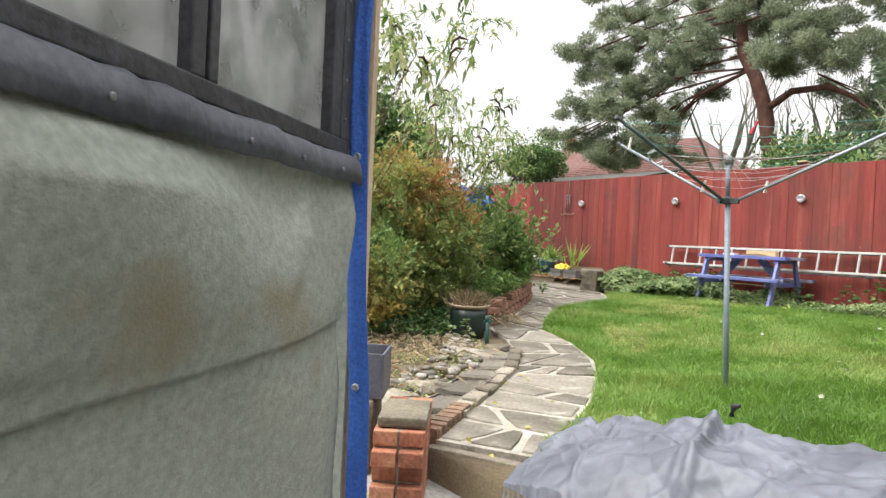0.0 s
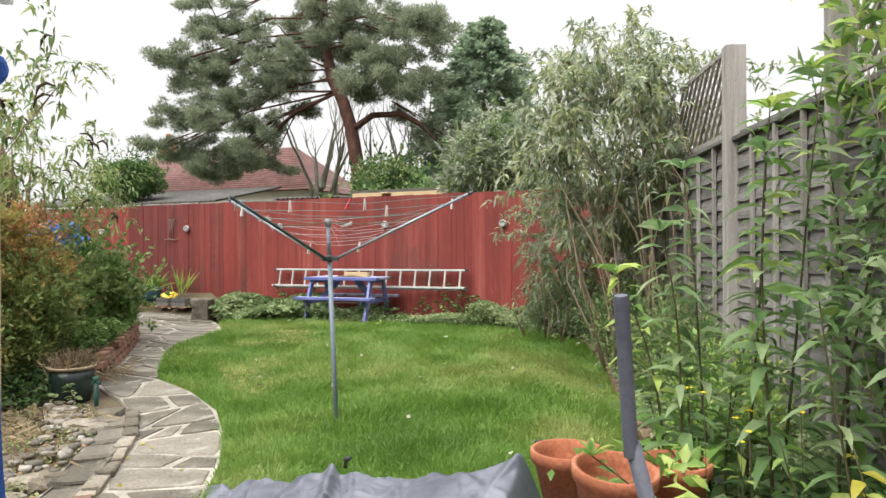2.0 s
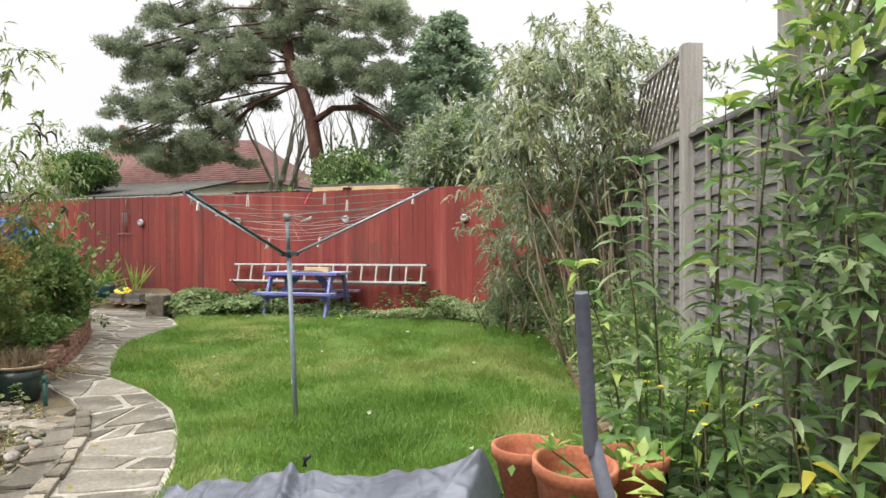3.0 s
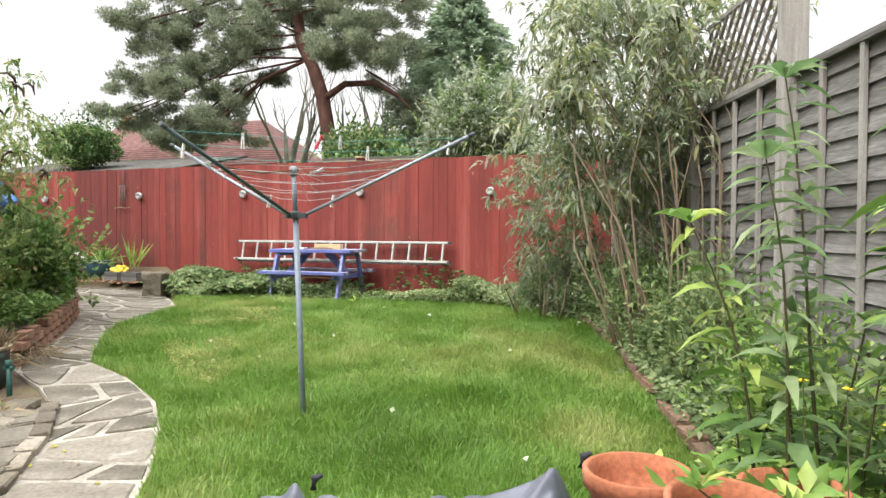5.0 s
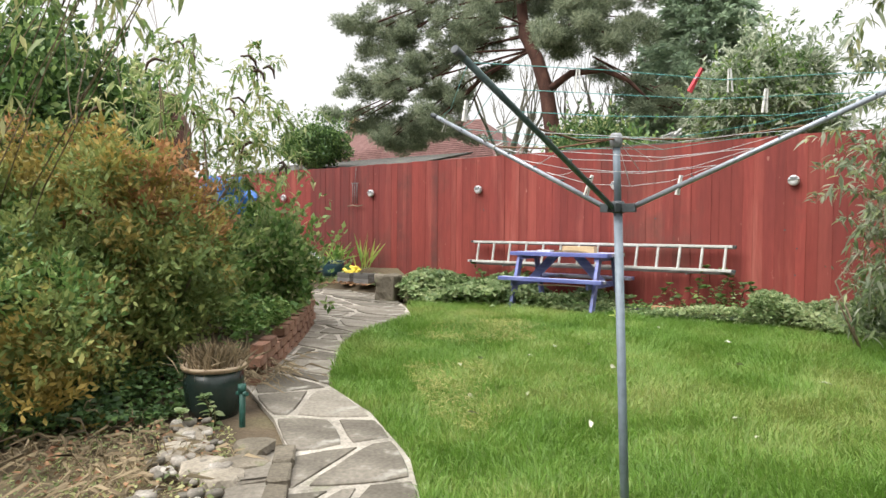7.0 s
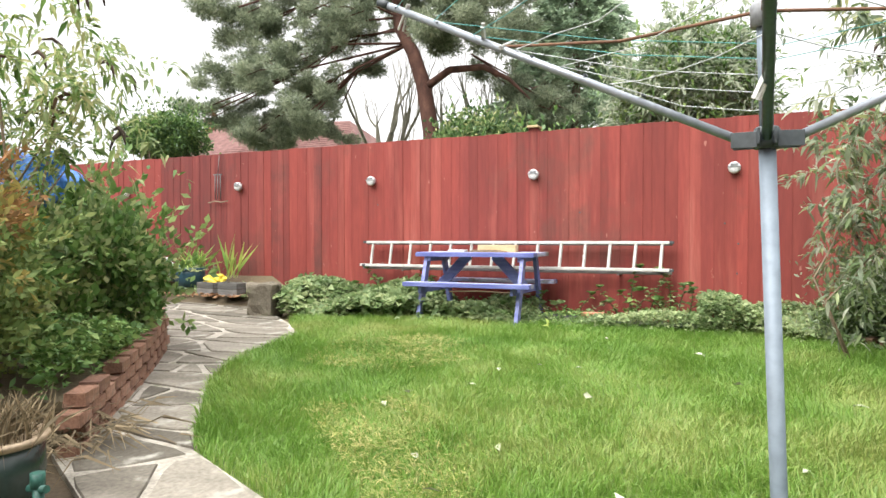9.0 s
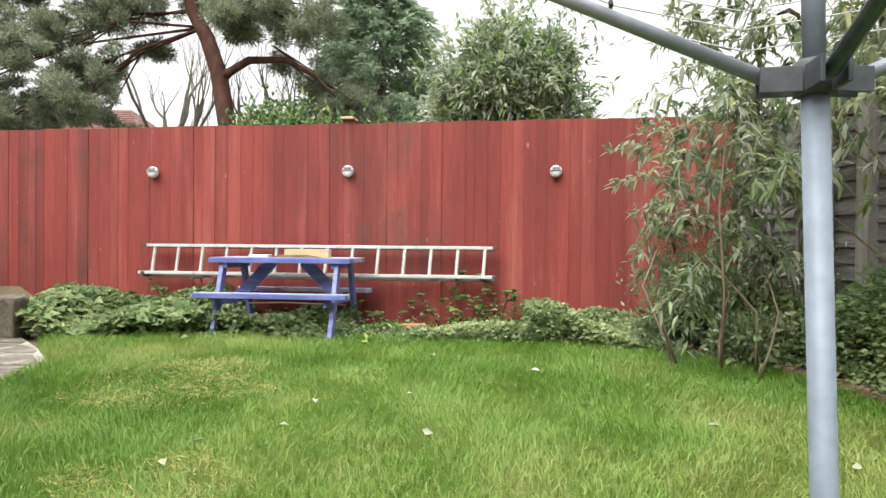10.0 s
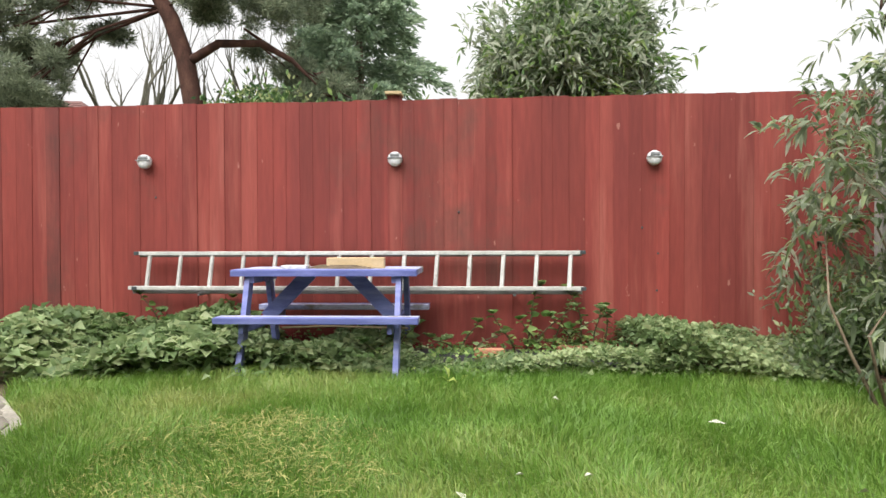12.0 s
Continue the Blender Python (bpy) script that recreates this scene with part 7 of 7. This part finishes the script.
for x, y, a in run_of([(px + 0.05, py) for px, py in LAWN[2:8]], 0.235):
    if random.random() < 0.12:
        continue
    b = new("brick", random.choice(WORN))
    b.parent = edge
    b.location, b.rotation_euler = (x + 0.3, y - 7.5, g(y) - g(7.5) + random.uniform(0.02, 0.045)), (0, random.uniform(-0.05, 0.05), a + random.uniform(-0.12, 0.12))

# raised soil behind the brick wall
bm = bmesh.new()
inner, outer = [(p[0] - 0.13, p[1] + 0.06) for p in W_LINE], [(-6.2, 4.9), (-7.4, 5.6), (-8.0, 6.4), (-8.4, 7.6), (-8.3, 8.8)]
vi = [bm.verts.new((x, y, g(y) + 0.24)) for x, y in inner]
vo = [bm.verts.new((x, y, g(y) + 0.30)) for x, y in outer]
for k in range(4):
    bm.faces.new((vi[k], vi[k + 1], vo[k + 1], vo[k]))
made = bmesh.ops.extrude_face_region(bm, geom=bm.faces[:])["geom"]
bmesh.ops.translate(bm, vec=(0, 0, -0.3), verts=[v for v in made if isinstance(v, bmesh.types.BMVert)])
bmesh.ops.recalc_face_normals(bm, faces=bm.faces)
tagged(part("raised_bed", bm, SOIL, None), "dark raised soil bed behind the low brick wall", "flower bed", kind="structure")


def rough_stone(r, flat, m, name="stone"):
    bm = bmesh.new()
    bmesh.ops.create_icosphere(bm, subdivisions=2, radius=1)
    sh = Vector((random.uniform(0, 90), random.uniform(0, 90), 0))
    for v in bm.verts:
        k = 1 + 0.28 * noise.noise(v.co * 1.3 + sh)
        v.co = Vector((v.co.x * r * k * 1.15, v.co.y * r * k * 0.85, max(-0.5, min(0.62, v.co.z)) * r * flat * k))
    me = bpy.data.meshes.new(name)
    bm.to_mesh(me)
    bm.free()
    for p in me.polygons:
        p.use_smooth = name == "pebble"
    me.materials.append(m)
    return me


STONES = [rough_stone(0.12, 0.5, STONE) for _ in range(6)]
PEBBLES = [rough_stone(0.045, 0.8, PEBBLE, "pebble") for _ in range(6)]
ROCKERY = [(-2.42, 3.35), (-2.95, 4.25), (-3.45, 4.85), (-3.95, 5.15), (-4.2, 4.9), (-3.8, 4.1), (-3.1, 3.2), (-2.75, 2.95)]
p = scatter(ROCKERY, 60)
for k in range(20):
    x, y = float(p[k, 0]), float(p[k, 1])
    s = new("rock", random.choice(STONES))
    s.location, s.rotation_euler = (x, y, g(y) + 0.02 + random.uniform(0, 0.03)), (random.uniform(-0.15, 0.15), random.uniform(-0.15, 0.15), random.uniform(0, 6.28))
    tagged(s, "rough flat grey-brown rockery stone in the dry bed", "stone", "rockery stones")
p = scatter([(-2.85, 3.75), (-3.2, 4.35), (-3.65, 4.8), (-4.3, 5.1), (-4.35, 4.9), (-3.6, 4.3), (-3.15, 3.6)], 200)
for k in range(75):
    x, y = float(p[k, 0]), float(p[k, 1])
    s = new("pebble", random.choice(PEBBLES))
    s.location, s.rotation_euler = (x, y, g(y) + 0.065), (0, 0, random.uniform(0, 6.28))
    sc = random.uniform(0.4, 1.15)
    s.scale = (sc, sc, sc)
    tagged(s, "smooth pale rounded pebble lying on the rockery stones", "pebble", "pebbles in the rockery")


# crazy paving: the path's strip is cut into uneven slabs
def clip(poly, a, b, gap):
    """The part of a polygon on the left of the line a-b, kept gap away from it."""
    nx, ny = -(b[1] - a[1]), b[0] - a[0]
    d = math.hypot(nx, ny)
    nx, ny = nx / d, ny / d
    side = lambda q: (q[0] - a[0]) * nx + (q[1] - a[1]) * ny - gap
    out = []
    for k in range(len(poly)):
        p0, p1 = poly[k], poly[(k + 1) % len(poly)]
        s0, s1 = side(p0), side(p1)
        if s0 >= 0:
            out.append(p0)
        if s0 * s1 < 0:
            t = s0 / (s0 - s1)
            out.append((p0[0] + (p1[0] - p0[0]) * t, p0[1] + (p1[1] - p0[1]) * t))
    return out


def area(poly):
    return abs(sum(poly[k][0] * poly[(k + 1) % len(poly)][1] - poly[(k + 1) % len(poly)][0] * poly[k][1] for k in range(len(poly)))) / 2


def at_s(line, s):
    k = min(int(s), len(line) - 2)
    f = s - k
    return (line[k][0] + (line[k + 1][0] - line[k][0]) * f, line[k][1] + (line[k + 1][1] - line[k][1]) * f)


def slab(poly):
    if len(poly) < 3 or area(poly) < 0.006:
        return
    cx, cy = sum(q[0] for q in poly) / len(poly), sum(q[1] for q in poly) / len(poly)
    pts = []
    for k in range(len(poly)):
        (x0, y0), (x1, y1) = poly[k], poly[(k + 1) % len(poly)]
        n = max(1, int(math.hypot(x1 - x0, y1 - y0) / 0.12))
        for i in range(n):
            f = i / n
            q = (x0 + (x1 - x0) * f, y0 + (y1 - y0) * f)
            w = 0.006 if i else 0.0
            pull = 0.10 if i == 0 else 0.0
            pts.append((q[0] + (cx - q[0]) * pull + random.uniform(-w, w), q[1] + (cy - q[1]) * pull + random.uniform(-w, w)))
    bm = bmesh.new()
    lift = random.uniform(-0.004, 0.004)
    zt = lambda x, y: g(y) + 0.040 + lift
    low = [bm.verts.new((x - cx, y - cy, g(y) + 0.012 - g(cy))) for x, y in pts]
    up = [bm.verts.new((x - cx, y - cy, zt(x, y) - 0.006 - g(cy))) for x, y in pts]
    top = [bm.verts.new(((x - cx) * 0.965, (y - cy) * 0.965, zt(x, y) - g(cy))) for x, y in pts]
    n = len(pts)
    for k in range(n):
        j = (k + 1) % n
        bm.faces.new((low[k], low[j], up[j], up[k]))
        bm.faces.new((up[k], up[j], top[j], top[k]))
    bm.faces.new(top)
    bmesh.ops.recalc_face_normals(bm, faces=bm.faces)
    ob = part("slab", bm, SLAB, path)
    ob.location = (cx, cy, g(cy))


random.seed(19)
GAP = 0.020
s = 0.0
tilt0 = 0.0
last = len(PATH_L) - 1
while s < last - 0.05:
    wide = s > 8.6
    ds = random.uniform(0.42, 0.85) if not wide else random.uniform(0.55, 0.9)
    e = min(last, s + ds)
    tilt1 = random.uniform(-0.16, 0.16) if e < last else 0.0
    la, lb = at_s(PATH_L, max(0, s + tilt0)), at_s(PATH_L, min(last, e + tilt1))
    ra, rb = at_s(PATH_R, max(0, s - tilt0)), at_s(PATH_R, min(last, e - tilt1))
    cell = [la, ra, rb, lb]
    for a, b in ((la, ra), (ra, rb), (rb, lb), (lb, la)):
        cell = clip(cell, a, b, GAP if (a, b) in ((la, ra), (rb, lb)) else 0.008) or cell
    cells = [cell]
    cuts = random.choice((0, 1, 1, 1, 2)) if not wide else random.choice((2, 2, 3))
    for _ in range(cuts):
        cells.sort(key=area, reverse=True)
        big = cells.pop(0)
        cx, cy = sum(q[0] for q in big) / len(big), sum(q[1] for q in big) / len(big)
        ang = math.atan2(lb[1] - la[1], lb[0] - la[0]) + random.uniform(-0.7, 0.7)
        if wide and random.random() < 0.4:
            ang += 1.3
        cx, cy = cx + random.uniform(-0.07, 0.07), cy + random.uniform(-0.07, 0.07)
        a, b = (cx, cy), (cx + math.cos(ang), cy + math.sin(ang))
        cells += [q for q in (clip(big, a, b, GAP), clip(big, b, a, GAP)) if len(q) > 2]
    for q in cells:
        slab(q)
    s, tilt0 = e, tilt1
